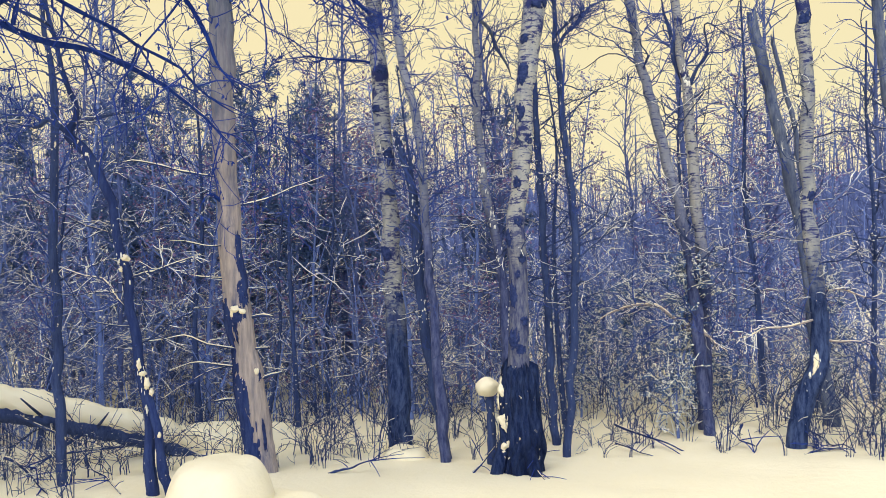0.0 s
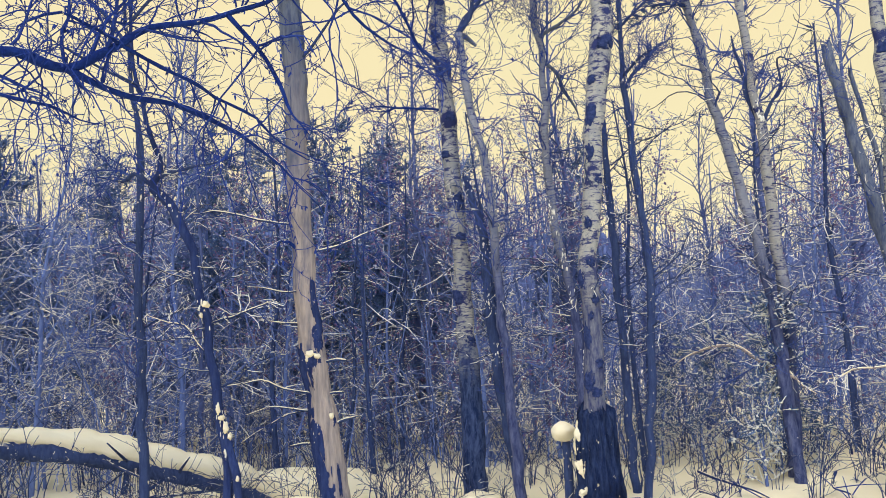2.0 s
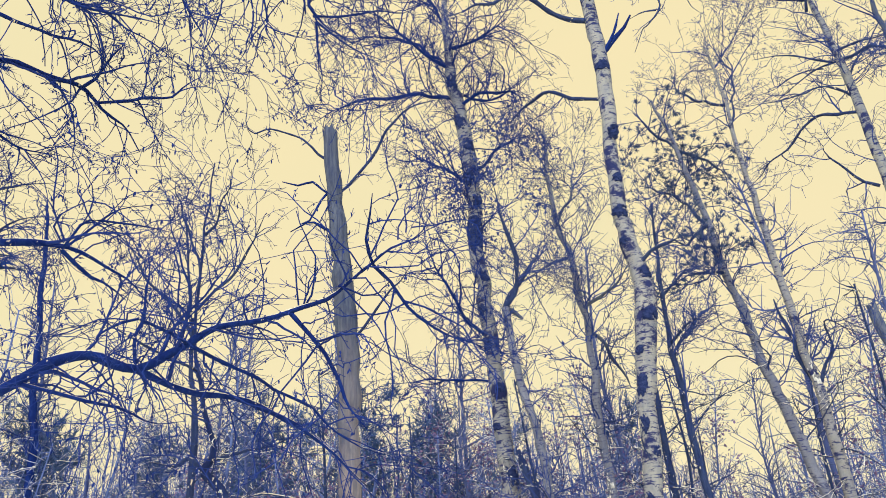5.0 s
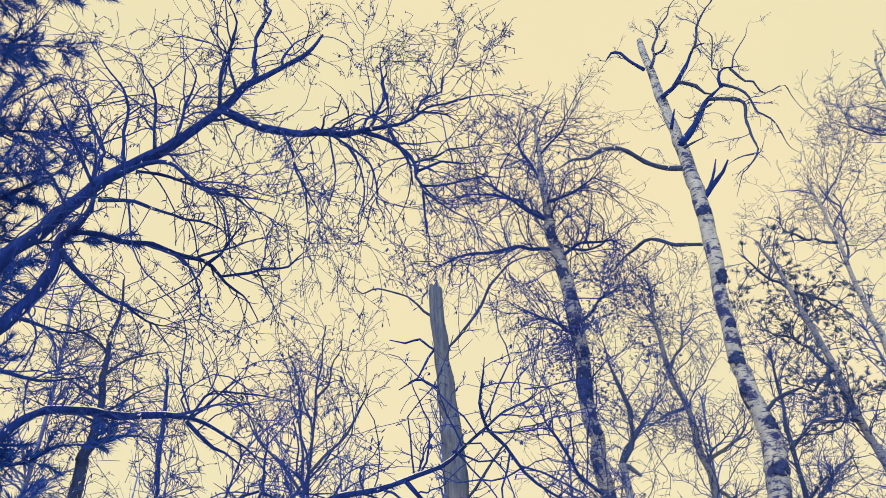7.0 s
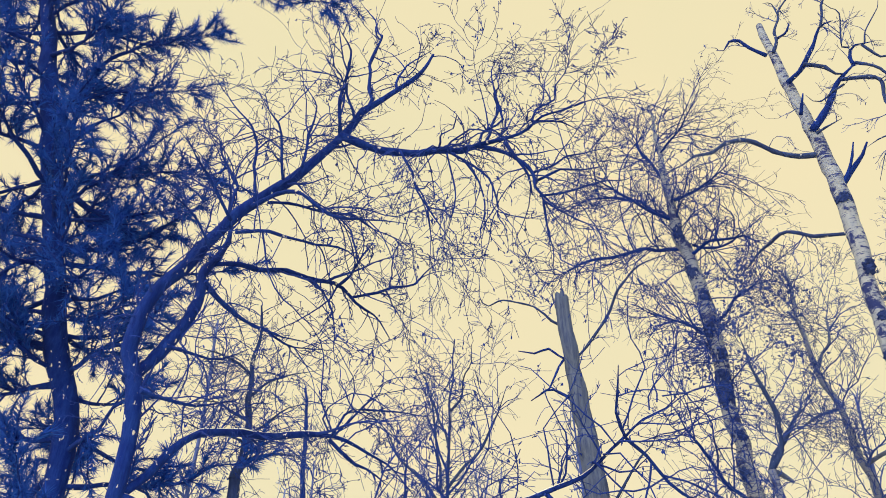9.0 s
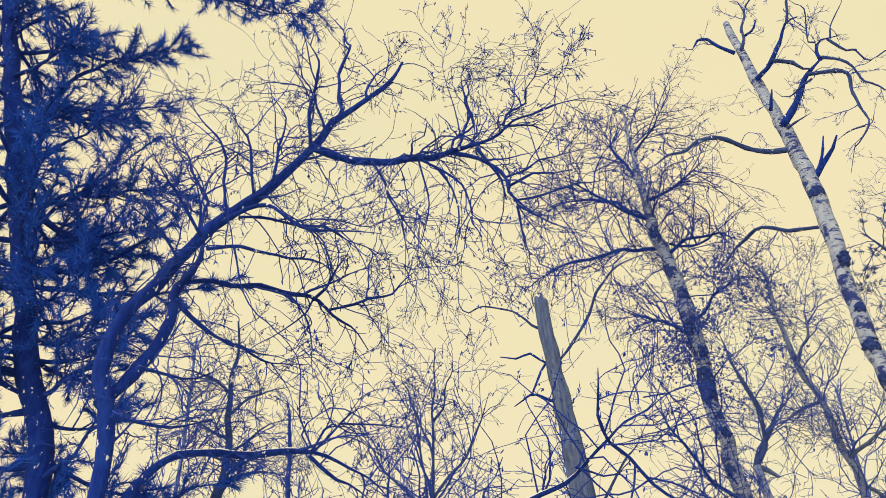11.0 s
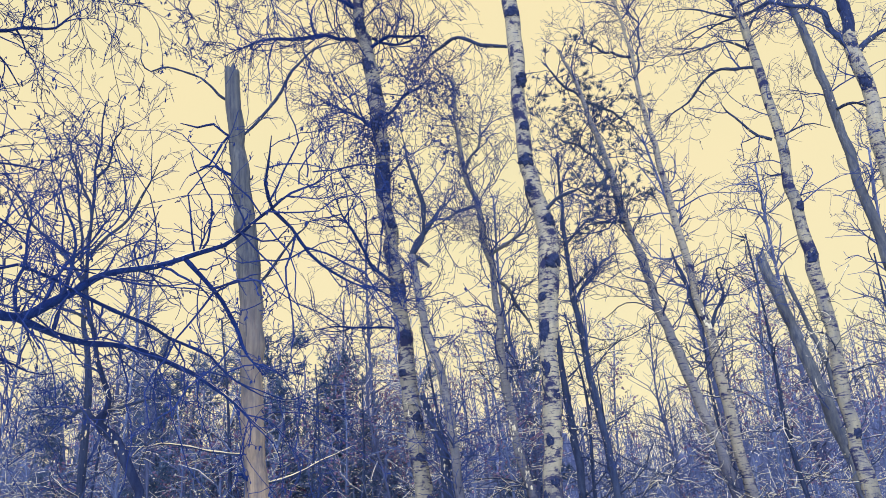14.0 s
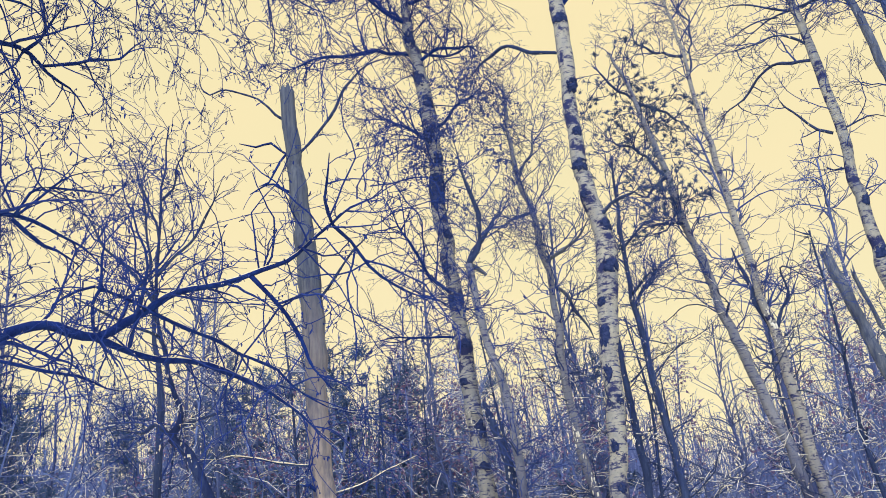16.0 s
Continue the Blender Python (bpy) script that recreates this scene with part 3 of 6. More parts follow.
def foot_bark(ob, top, proud, material):
    """Thick corky bark round the foot of an old birch: deep upright furrows and a ragged upper edge."""
    line = TREES[ob.name]["trunk"]
    rows, cols = 26, 72
    v = []
    for a in range(rows):
        for c in range(cols):
            g = c * 2 * math.pi / cols
            edge = top + 0.10 * noise.noise(Vector((math.cos(g) * 2.5, math.sin(g) * 2.5, 1))) + 0.06 * noise.noise(Vector((math.cos(g) * 9, math.sin(g) * 9, 4)))
            z = -0.25 + (edge + 0.25) * a / (rows - 1)
            x, y, r = (np.interp(z, line[:, 2], line[:, j]) for j in (0, 1, 3))
            ridge = abs(noise.noise(Vector((math.cos(g) * 7, math.sin(g) * 7, z * 1.6)))) + 0.4 * abs(noise.noise(Vector((math.cos(g) * 16, math.sin(g) * 16, z * 4))))
            rr = r * 0.99 + (proud * (0.15 + 1.5 * ridge) if a < rows - 1 else -0.01)
            v.append((x + rr * math.cos(g), y + rr * math.sin(g), z))
    f = [(a * cols + c, a * cols + (c + 1) % cols, (a + 1) * cols + (c + 1) % cols, (a + 1) * cols + c) for a in range(rows - 1) for c in range(cols)]
    part("foot_bark", mesh_of("foot_bark", v, f, material), ob, "dark furrowed bark round the foot")


# ---------------------------------------------------------------- the snow field


def ground_z(x, y):
    """Height of the snow: a gentle field that rises a little towards one side of the wood."""
    d = math.hypot(x, y)
    t = min(1.0, max(0.0, (d - 7.6) / 2.6))
    h = t * t * (3 - 2 * t) * (-0.03 + 0.17 * min(1.0, max(0.0, (x - 1.0) / 2.2)))
    fade = 1 / (1 + (d / 60.0) ** 2)
    h += fade * 0.10 * noise.noise(Vector((x * 0.45, y * 0.45, 3.1)))
    h += fade * (0.035 + 0.05 * t) * noise.noise(Vector((x * 1.7, y * 1.7, 7.7)))
    h += fade * 0.012 * noise.noise(Vector((x * 5.3, y * 5.3, 1.7)))
    return h + 0.02


turns = 288
rings = [0.0] + [0.6 + 0.22 * i for i in range(52)] + [12.4 * 1.12 ** i for i in range(48)]
gv = [(0.0, 0.0, ground_z(0, 0))]
for r in rings[1:]:
    for s in range(turns):
        x, y = r * math.cos(s * 2 * math.pi / turns), r * math.sin(s * 2 * math.pi / turns)
        gv.append((x, y, ground_z(x, y)))
gf = [(0, 1 + s, 1 + (s + 1) % turns) for s in range(turns)]
for a in range(len(rings) - 2):
    for s in range(turns):
        p, q = 1 + a * turns + s, 1 + a * turns + (s + 1) % turns
        gf.append((p, p + turns, q + turns, q))
gm = bpy.data.meshes.new("ground")
gm.from_pydata(gv, [], gf)
gm.polygons.foreach_set("use_smooth", [True] * len(gf))
gm.materials.append(snow_mat)
tagged(new("ground", gm), "deep untrodden snow on the forest floor", "snow", kind="structure")

# the farthest wood, a closed edge with a ragged top, haze in its colour
rng = np.random.default_rng(4)
bv, bf, cols = [], [], 2400
for s in range(cols):
    g = s * 2 * math.pi / cols
    r = 46 + 2.5 * math.sin(g * 9)
    az = math.degrees(g) - 90
    top = float(np.interp(az, [-60, -22, -16, -9, -6, 20], [6.6, 6.0, 5.0, 4.4, 7.0, 7.8]))
    top += 0.9 * noise.noise(Vector((math.cos(g) * 14, math.sin(g) * 14, 0))) + 0.7 * noise.noise(Vector((math.cos(g) * 60, math.sin(g) * 60, 5))) + 0.55 * rng.random()
    bv += [(r * math.cos(g), r * math.sin(g), -1.0), (r * math.cos(g), r * math.sin(g), top * 0.6), (r * math.cos(g), r * math.sin(g), top)]
for s in range(cols):
    p, q = 3 * s, 3 * ((s + 1) % cols)
    bf += [(p, q, q + 1, p + 1), (p + 1, q + 1, q + 2, p + 2)]
tagged(new("backdrop", mesh_of("backdrop", bv, bf, backdrop_mat, False)), "far edge of the winter wood in a haze colour", "forest", kind="structure")

# ---------------------------------------------------------------- the trees in front

near_tree = tree("alder_tree", "dark leafless alder with long arching boughs and drooping twigs", bark_dark,
    [(-3.55, 2.95, -0.35, 0.057), (-3.53, 2.95, 3.25, 0.048), (-3.62, 2.83, 4.27, 0.047), (-3.50, 2.99, 4.81, 0.043), (-3.37, 3.13, 5.21, 0.043), (-3.21, 3.29, 5.57, 0.039), (-3.03, 3.46, 5.88, 0.038), (-2.68, 3.74, 6.68, 0.026), (-2.33, 3.97, 7.18, 0.018), (-2.25, 4.01, 7.45, 0.010)])
limb(near_tree, [(-3.60, 2.86, 3.92, 0.039), (-3.55, 3.08, 4.35, 0.042), (-3.57, 3.20, 4.78, 0.039), (-3.59, 3.33, 5.21, 0.036), (-3.63, 3.44, 5.54, 0.027)], bark_dark)
limb(near_tree, [(-2.85, 3.61, 6.31, 0.035), (-2.52, 3.76, 6.17, 0.030), (-2.18, 3.89, 6.08, 0.028), (-1.94, 3.93, 6.04, 0.026), (-1.77, 3.93, 6.04, 0.022), (-1.46, 3.98, 6.08, 0.015), (-1.26, 3.98, 6.20, 0.012), (-0.92, 3.99, 6.21, 0.007)], bark_dark)
limb(near_tree, [(-1.78, 3.93, 6.04, 0.017), (-1.46, 3.95, 5.76, 0.014), (-1.29, 3.91, 5.39, 0.012), (-1.10, 3.86, 5.11, 0.007)], bark_dark)
limb(near_tree, [(-1.75, 3.94, 6.02, 0.013), (-1.69, 4.13, 6.55, 0.011), (-1.75, 4.26, 7.21, 0.008)], bark_dark)
limb(near_tree, [(-3.58, 3.28, 5.03, 0.019), (-3.47, 3.54, 5.14, 0.020), (-3.28, 3.84, 5.20, 0.019), (-3.07, 4.14, 5.22, 0.017), (-2.97, 4.34, 5.09, 0.014), (-2.82, 4.55, 4.92, 0.009)], bark_dark)
limb(near_tree, [(-3.08, 4.13, 5.22, 0.012), (-2.88, 4.03, 5.30, 0.010), (-2.66, 3.94, 5.39, 0.007)], bark_dark)
limb(near_tree, [(-3.02, 4.24, 5.17, 0.012), (-2.72, 4.61, 5.46, 0.011), (-2.57, 4.87, 5.79, 0.008)], bark_dark)
limb(near_tree, [(-2.85, 3.61, 6.31, 0.018), (-2.81, 3.52, 6.59, 0.014), (-2.73, 3.45, 6.90, 0.013), (-2.77, 3.29, 7.25, 0.007)], bark_dark)
limb(near_tree, [(-2.70, 3.73, 6.65, 0.017), (-2.80, 3.82, 7.25, 0.016), (-2.81, 3.97, 7.98, 0.013), (-3.00, 4.00, 8.47, 0.009)], bark_dark)
limb(near_tree, [(-3.30, 3.21, 5.39, 0.019), (-2.94, 3.27, 5.48, 0.014), (-2.53, 3.35, 5.15, 0.011), (-2.08, 3.42, 5.01, 0.006)], bark_dark)
limb(near_tree, [(-3.58, 3.22, 4.85, 0.014), (-3.45, 3.50, 4.69, 0.011), (-3.26, 3.81, 4.60, 0.008), (-3.04, 4.12, 4.64, 0.005)], bark_dark)
limb(near_tree, [(-3.36, 3.14, 5.24, 0.014), (-3.53, 3.30, 5.82, 0.012), (-3.86, 3.28, 6.36, 0.009), (-4.20, 3.24, 6.87, 0.006)], bark_dark)
limb(near_tree, [(-3.53, 2.95, 3.25, 0.027), (-3.43, 3.11, 3.54, 0.025), (-3.33, 3.25, 3.67, 0.025), (-3.18, 3.42, 3.73, 0.024), (-3.04, 3.58, 3.72, 0.023), (-2.90, 3.73, 3.79, 0.019), (-2.69, 3.92, 3.79, 0.015), (-2.51, 4.06, 3.66, 0.011), (-2.36, 4.18, 3.50, 0.008)], bark_dark, snowy=0.62)
limb(near_tree, [(-3.53, 2.95, 3.25, 0.031), (-3.01, 3.44, 2.79, 0.030), (-2.81, 3.56, 2.89, 0.030), (-2.68, 3.62, 3.02, 0.030), (-2.47, 3.73, 3.08, 0.030), (-2.24, 3.84, 3.02, 0.029), (-2.08, 3.90, 3.12, 0.023), (-1.81, 4.00, 3.28, 0.020), (-1.48, 4.10, 3.37, 0.018), (-1.19, 4.16, 3.52, 0.016), (-0.99, 4.18, 3.63, 0.013), (-0.85, 4.18, 3.72, 0.010), (-0.68, 4.18, 3.78, 0.008), (-0.62, 4.15, 3.95, 0.005)], bark_dark, snowy=0.62)
limb(near_tree, [(-2.24, 3.84, 3.02, 0.020), (-2.05, 4.08, 2.97, 0.019), (-1.82, 4.32, 2.95, 0.017), (-1.58, 4.54, 2.79, 0.015), (-1.35, 4.74, 2.65, 0.011), (-1.22, 4.90, 2.48, 0.007)], bark_dark, snowy=0.62)
limb(near_tree, [(-3.16, 3.02, 5.00, 0.013), (-2.98, 3.31, 5.13, 0.011), (-2.82, 3.55, 5.19, 0.009), (-2.66, 3.77, 5.11, 0.006), (-2.54, 3.95, 4.94, 0.004)], bark_dark)
limb(near_tree, [(-3.14, 3.25, 5.43, 0.012), (-3.03, 3.39, 5.48, 0.010), (-2.76, 3.65, 5.47, 0.008), (-2.49, 3.87, 5.39, 0.006), (-2.28, 4.04, 5.21, 0.004)], bark_dark)
limb(near_tree, [(-2.00, 3.93, 3.17, 0.012), (-1.79, 4.16, 3.06, 0.011), (-1.60, 4.37, 2.98, 0.010), (-1.35, 4.59, 2.78, 0.008), (-1.01, 4.80, 2.62, 0.004)], bark_dark)
limb(near_tree, [(-1.48, 4.10, 3.37, 0.014), (-1.29, 4.05, 3.13, 0.012), (-1.12, 4.00, 2.88, 0.011), (-0.98, 3.93, 2.61, 0.006)], bark_dark)
limb(near_tree, [(-2.24, 3.84, 3.02, 0.011), (-2.32, 3.95, 3.37, 0.009), (-2.35, 4.08, 3.68, 0.007), (-2.45, 4.18, 3.92, 0.004)], bark_dark)
limb(near_tree, [(-2.00, 3.93, 3.17, 0.010), (-2.02, 3.77, 3.19, 0.009), (-2.14, 3.56, 3.18, 0.008), (-2.18, 3.39, 3.07, 0.007), (-2.13, 3.27, 2.95, 0.004)], bark_dark)
limb(near_tree, [(-0.99, 4.18, 3.63, 0.010), (-0.83, 4.35, 3.43, 0.009), (-0.59, 4.52, 3.26, 0.008), (-0.40, 4.68, 3.22, 0.004)], bark_dark)
limb(near_tree, [(-0.99, 4.18, 3.63, 0.009), (-0.96, 3.98, 3.79, 0.008), (-0.90, 3.79, 3.90, 0.005)], bark_dark)
limb(near_tree, [(-2.77, 3.59, 2.93, 0.011), (-2.56, 3.61, 2.88, 0.010), (-2.30, 3.67, 2.79, 0.009), (-2.06, 3.69, 2.71, 0.006), (-1.84, 3.69, 2.67, 0.003)], bark_dark)
limb(near_tree, [(-3.19, 2.62, 3.66, 0.014), (-3.15, 2.79, 3.66, 0.011), (-3.08, 2.98, 3.69, 0.009), (-3.00, 3.17, 3.82, 0.006)], bark_dark)
limb(near_tree, [(-3.26, 2.77, 4.03, 0.013), (-3.23, 2.95, 4.10, 0.010), (-3.16, 3.16, 4.13, 0.008), (-3.13, 3.32, 4.26, 0.005)], bark_dark)
limb(near_tree, [(-2.77, 3.80, 3.78, 0.013), (-2.68, 3.92, 3.69, 0.011), (-2.58, 4.04, 3.61, 0.008), (-2.52, 4.13, 3.56, 0.006)], bark_dark)
limb(near_tree, [(-2.73, 3.76, 3.77, 0.009), (-2.57, 3.79, 3.93, 0.007), (-2.36, 3.84, 3.93, 0.006), (-2.12, 3.89, 3.85, 0.004)], bark_dark)
limb(near_tree, [(-2.75, 3.81, 3.80, 0.008), (-2.69, 3.95, 3.99, 0.007), (-2.60, 4.11, 4.19, 0.005), (-2.46, 4.28, 4.29, 0.004)], bark_dark)
limb(near_tree, [(-2.27, 3.59, 5.89, 0.011), (-2.15, 3.63, 5.62, 0.009), (-2.06, 3.64, 5.34, 0.007), (-1.95, 3.67, 5.09, 0.006), (-1.85, 3.69, 4.93, 0.004)], bark_dark)
limb(near_tree, [(-1.96, 3.75, 5.88, 0.008), (-1.92, 3.79, 5.53, 0.006), (-1.95, 3.79, 5.27, 0.005), (-2.02, 3.78, 5.02, 0.003)], bark_dark)
limb(near_tree, [(-1.93, 3.76, 5.88, 0.011), (-1.73, 3.81, 5.68, 0.009), (-1.60, 3.83, 5.41, 0.007), (-1.58, 3.80, 5.08, 0.005), (-1.51, 3.78, 4.84, 0.003)], bark_dark)
limb(near_tree, [(-1.82, 3.76, 5.76, 0.008), (-1.72, 3.82, 5.50, 0.006), (-1.70, 3.85, 5.15, 0.005), (-1.73, 3.86, 4.94, 0.003)], bark_dark)
limb(near_tree, [(-1.56, 3.92, 5.98, 0.014), (-1.48, 3.95, 5.83, 0.013), (-1.41, 3.98, 5.63, 0.011), (-1.39, 3.98, 5.45, 0.010)], bark_dark)
limb(near_tree, [(-1.39, 3.98, 5.66, 0.010), (-1.22, 4.14, 5.83, 0.008), (-1.03, 4.29, 6.02, 0.006), (-0.75, 4.44, 6.10, 0.004)], bark_dark)
limb(near_tree, [(-1.35, 3.99, 5.58, 0.010), (-1.09, 3.96, 5.53, 0.007), (-0.83, 3.92, 5.47, 0.004)], bark_dark)
limb(near_tree, [(-1.34, 4.00, 5.44, 0.010), (-1.15, 4.19, 5.57, 0.008), (-0.93, 4.37, 5.71, 0.006), (-0.74, 4.54, 5.86, 0.004)], bark_dark)
limb(near_tree, [(-1.32, 4.00, 5.39, 0.009), (-1.09, 4.02, 5.18, 0.006), (-0.88, 4.01, 5.00, 0.004)], bark_dark)
limb(near_tree, [(-1.32, 4.00, 5.38, 0.009), (-1.29, 4.06, 5.19, 0.006), (-1.33, 4.11, 5.02, 0.004)], bark_dark)
limb(near_tree, [(-1.35, 3.99, 6.18, 0.010), (-1.13, 4.01, 6.09, 0.007), (-0.99, 3.99, 5.92, 0.004)], bark_dark)
limb(near_tree, [(-1.36, 3.99, 6.19, 0.011), (-1.26, 4.09, 6.47, 0.009), (-1.15, 4.19, 6.73, 0.006), (-1.14, 4.26, 7.04, 0.004)], bark_dark)
limb(near_tree, [(-1.74, 3.85, 5.95, 0.013), (-1.71, 3.89, 6.11, 0.011), (-1.62, 3.94, 6.29, 0.009), (-1.63, 3.96, 6.60, 0.008), (-1.66, 3.97, 6.93, 0.006), (-1.56, 4.03, 7.21, 0.004)], bark_dark)
limb(near_tree, [(-3.10, 3.08, 5.30, 0.013), (-3.15, 3.10, 5.64, 0.011), (-3.26, 3.06, 6.01, 0.009), (-3.41, 2.97, 6.31, 0.007), (-3.53, 2.91, 6.55, 0.005)], bark_dark)
limb(near_tree, [(-3.05, 3.26, 5.63, 0.012), (-3.04, 3.18, 5.88, 0.010), (-3.07, 3.06, 6.09, 0.007), (-3.13, 2.91, 6.26, 0.005)], bark_dark)
limb(near_tree, [(-2.96, 3.34, 5.78, 0.012), (-2.98, 3.41, 6.19, 0.010), (-3.04, 3.44, 6.60, 0.007), (-3.18, 3.41, 6.92, 0.005)], bark_dark)
limb(near_tree, [(-3.12, 2.92, 5.01, 0.012), (-3.13, 2.76, 5.19, 0.010), (-3.17, 2.58, 5.28, 0.007), (-3.17, 2.41, 5.38, 0.005)], bark_dark)
limb(near_tree, [(-3.12, 2.78, 4.72, 0.010), (-3.13, 2.62, 4.84, 0.008), (-3.15, 2.44, 4.88, 0.006), (-3.13, 2.30, 4.84, 0.004)], bark_dark)
limb(near_tree, [(-3.17, 2.87, 4.52, 0.012), (-3.14, 3.01, 4.48, 0.010), (-3.04, 3.20, 4.39, 0.008), (-2.91, 3.41, 4.31, 0.006), (-2.75, 3.63, 4.32, 0.004)], bark_dark)
twigs(near_tree, 2.4, 4.0, 0.66, 0.30, 0.0075, 0.0, -0.04, top=0.42, third=2.4, buds=0.7, seed=41, spread=0.85, short=0.3, material=twig_dark, boughs=1.7, reach=0.85, sag=-0.07)
droop(near_tree, 4.3, 1.5, 0.60, 141)
droop(near_tree, 4.0, 1.2, 0.45, 142, 0.30, 0.02)
droop(near_tree, 2.0, 1.9, 0.58, 143, 0.20, 0.03, below=4.3)
droop(near_tree, 2.0, 6.8, 0.80, 144, -0.05, -0.03, below=3.4)

pine_tree = tree("pine_tree", "tall dark pine with dense long needles", bark_dark,
    [(-5.64, 4.18, -0.35, 0.114), (-5.62, 4.18, 3.93, 0.095), (-5.83, 3.87, 5.26, 0.105), (-6.02, 3.58, 6.39, 0.102), (-6.22, 3.21, 7.66, 0.092), (-6.42, 2.79, 9.13, 0.075), (-6.62, 2.27, 10.78, 0.047)])
limb(pine_tree, [(-6.36, 2.92, 8.69, 0.024), (-5.98, 3.24, 8.87, 0.020), (-5.58, 3.53, 8.80, 0.015), (-5.21, 3.72, 8.92, 0.010), (-4.87, 3.84, 8.93, 0.005)], bark_dark)
limb(pine_tree, [(-6.24, 3.18, 7.77, 0.023), (-5.76, 3.48, 8.06, 0.019), (-5.32, 3.68, 8.01, 0.014), (-4.92, 3.77, 7.96, 0.007)], bark_dark)
limb(pine_tree, [(-6.08, 3.47, 6.76, 0.022), (-5.59, 3.69, 6.97, 0.018), (-5.06, 3.91, 6.95, 0.013), (-4.58, 4.03, 6.87, 0.007)], bark_dark)
limb(pine_tree, [(-6.03, 3.56, 6.45, 0.021), (-5.39, 3.72, 6.35, 0.017), (-4.72, 3.86, 6.37, 0.008)], bark_dark)
limb(pine_tree, [(-6.49, 2.61, 9.71, 0.031), (-5.78, 3.23, 10.07, 0.027), (-4.75, 4.05, 10.08, 0.019), (-4.07, 4.24, 9.58, 0.013), (-3.56, 4.19, 9.08, 0.005)], bark_dark)
limb(pine_tree, [(-6.39, 2.86, 8.89, 0.025), (-6.02, 2.94, 9.09, 0.020), (-5.57, 3.16, 8.85, 0.010)], bark_dark)
limb(pine_tree, [(-6.12, 3.40, 7.00, 0.030), (-5.91, 3.36, 8.36, 0.022), (-5.46, 3.71, 8.97, 0.014), (-5.07, 4.07, 9.30, 0.007)], bark_dark)
limb(pine_tree, [(-6.61, 2.30, 10.69, 0.030), (-5.68, 3.36, 10.79, 0.022), (-4.68, 4.22, 10.37, 0.014), (-3.82, 4.76, 10.03, 0.006)], bark_dark)
limb(pine_tree, [(-5.99, 3.63, 6.14, 0.030), (-5.43, 4.10, 6.43, 0.020), (-4.86, 4.47, 7.17, 0.007)], bark_dark)


def pine_boughs(ob, count, seed, lo, hi, reach, tufts, blades_per):
    """Level boughs round the trunk with tufts of long needles."""
    data = TREES[ob.name]
    rng = np.random.default_rng(seed)
    line = data["trunk"]
    foot = data["foot"]
    for j in range(count):
        z = lo + (hi - lo) * (j + rng.random()) / count
        if j % 4 == 3:
            z = 4.6 + 2.6 * rng.random()  # the boughs stand closest in the middle of the crown
        x, y, r = (np.interp(z, line[:, 2], line[:, q]) for q in (0, 1, 3))
        g = j * 2.4 + rng.random()
        ln = reach * (0.55 + 0.6 * rng.random()) * (1 - 0.45 * (z - lo) / (hi - lo)) * (0.75 if z < 6.0 else 1.0)
        a = np.array([x, y, z])
        w = np.array([math.cos(g), math.sin(g), 0.05 + 0.25 * rng.normal()])
        pts = [(*(foot + a), min(r, 0.026)), (*(foot + a + w * ln * 0.5 + [0, 0, -0.06]), 0.016), (*(foot + a + w * ln + [0, 0, 0.10]), 0.006)]
        limb(ob, pts, bark_dark)
    base = resample(data["lines"], 9)
    p1, r1 = sprout(base[:, :, :3], base[:, :, 3], tufts, 0.50, 0.009, rng, 0.15, 0.03, 0.8, k=5, lo=0.2)
    v, f = tube_arrays(p1, np.maximum(r1, 0.003), 4)
    part("crown", mesh_of("crown", v, f, twig_dark, False), ob, "short pine twigs", "stuff")
    ends = np.vstack([p1.reshape(-1, 5, 3), resample(data["lines"], 9)[:, 4:, :3]])
    m = len(ends)
    i, q = np.repeat(np.arange(m), blades_per), rng.integers(1, 4, m * blades_per)
    w = ends[i, q + 1] - ends[i, q]
    w /= np.linalg.norm(w, axis=1, keepdims=True) + 1e-9
    w = w * 0.9 + rng.normal(size=w.shape) * 0.55
    w /= np.linalg.norm(w, axis=1, keepdims=True)
    u = rng.random((len(i), 1))
    v, f = blades(ends[i, q] * (1 - u) + ends[i, q + 1] * u, w, 0.115, 0.0050, rng)
    part("foliage", mesh_of("foliage", v, f, needle_mat, False), ob, "long dark pine needles", "stuff")


pine_boughs(pine_tree, 78, 44, 3.2, 10.8, 1.95, 20, 76)

bare_tree = tree("bare_tree", "slim dark leafless tree behind the arching alder", bark_mid,
    [(-4.61, 5.17, -0.35, 0.085), (-4.63, 5.17, 1.80, 0.068), (-4.66, 5.17, 4.03, 0.055), (-4.68, 5.15, 4.28, 0.050), (-4.64, 5.19, 4.49, 0.040), (-4.65, 5.18, 4.86, 0.030), (-4.67, 5.16, 5.31, 0.022), (-4.66, 5.17, 5.74, 0.014), (-4.69, 5.15, 6.06, 0.008)])
limb(bare_tree, [(-4.66, 5.18, 4.46, 0.020), (-4.60, 5.36, 4.65, 0.014), (-4.46, 5.59, 4.73, 0.008)], bark_mid)
limb(bare_tree, [(-4.68, 5.16, 4.23, 0.022), (-4.54, 5.19, 4.40, 0.017), (-4.33, 5.28, 4.47, 0.013), (-4.09, 5.38, 4.44, 0.008)], bark_mid)
limb(bare_tree, [(-4.65, 5.18, 4.83, 0.016), (-4.94, 5.12, 4.99, 0.011), (-5.22, 5.06, 5.07, 0.006)], bark_mid)
limb(bare_tree, [(-4.67, 5.17, 5.28, 0.014), (-4.79, 4.86, 5.40, 0.009), (-4.87, 4.56, 5.33, 0.005)], bark_mid)
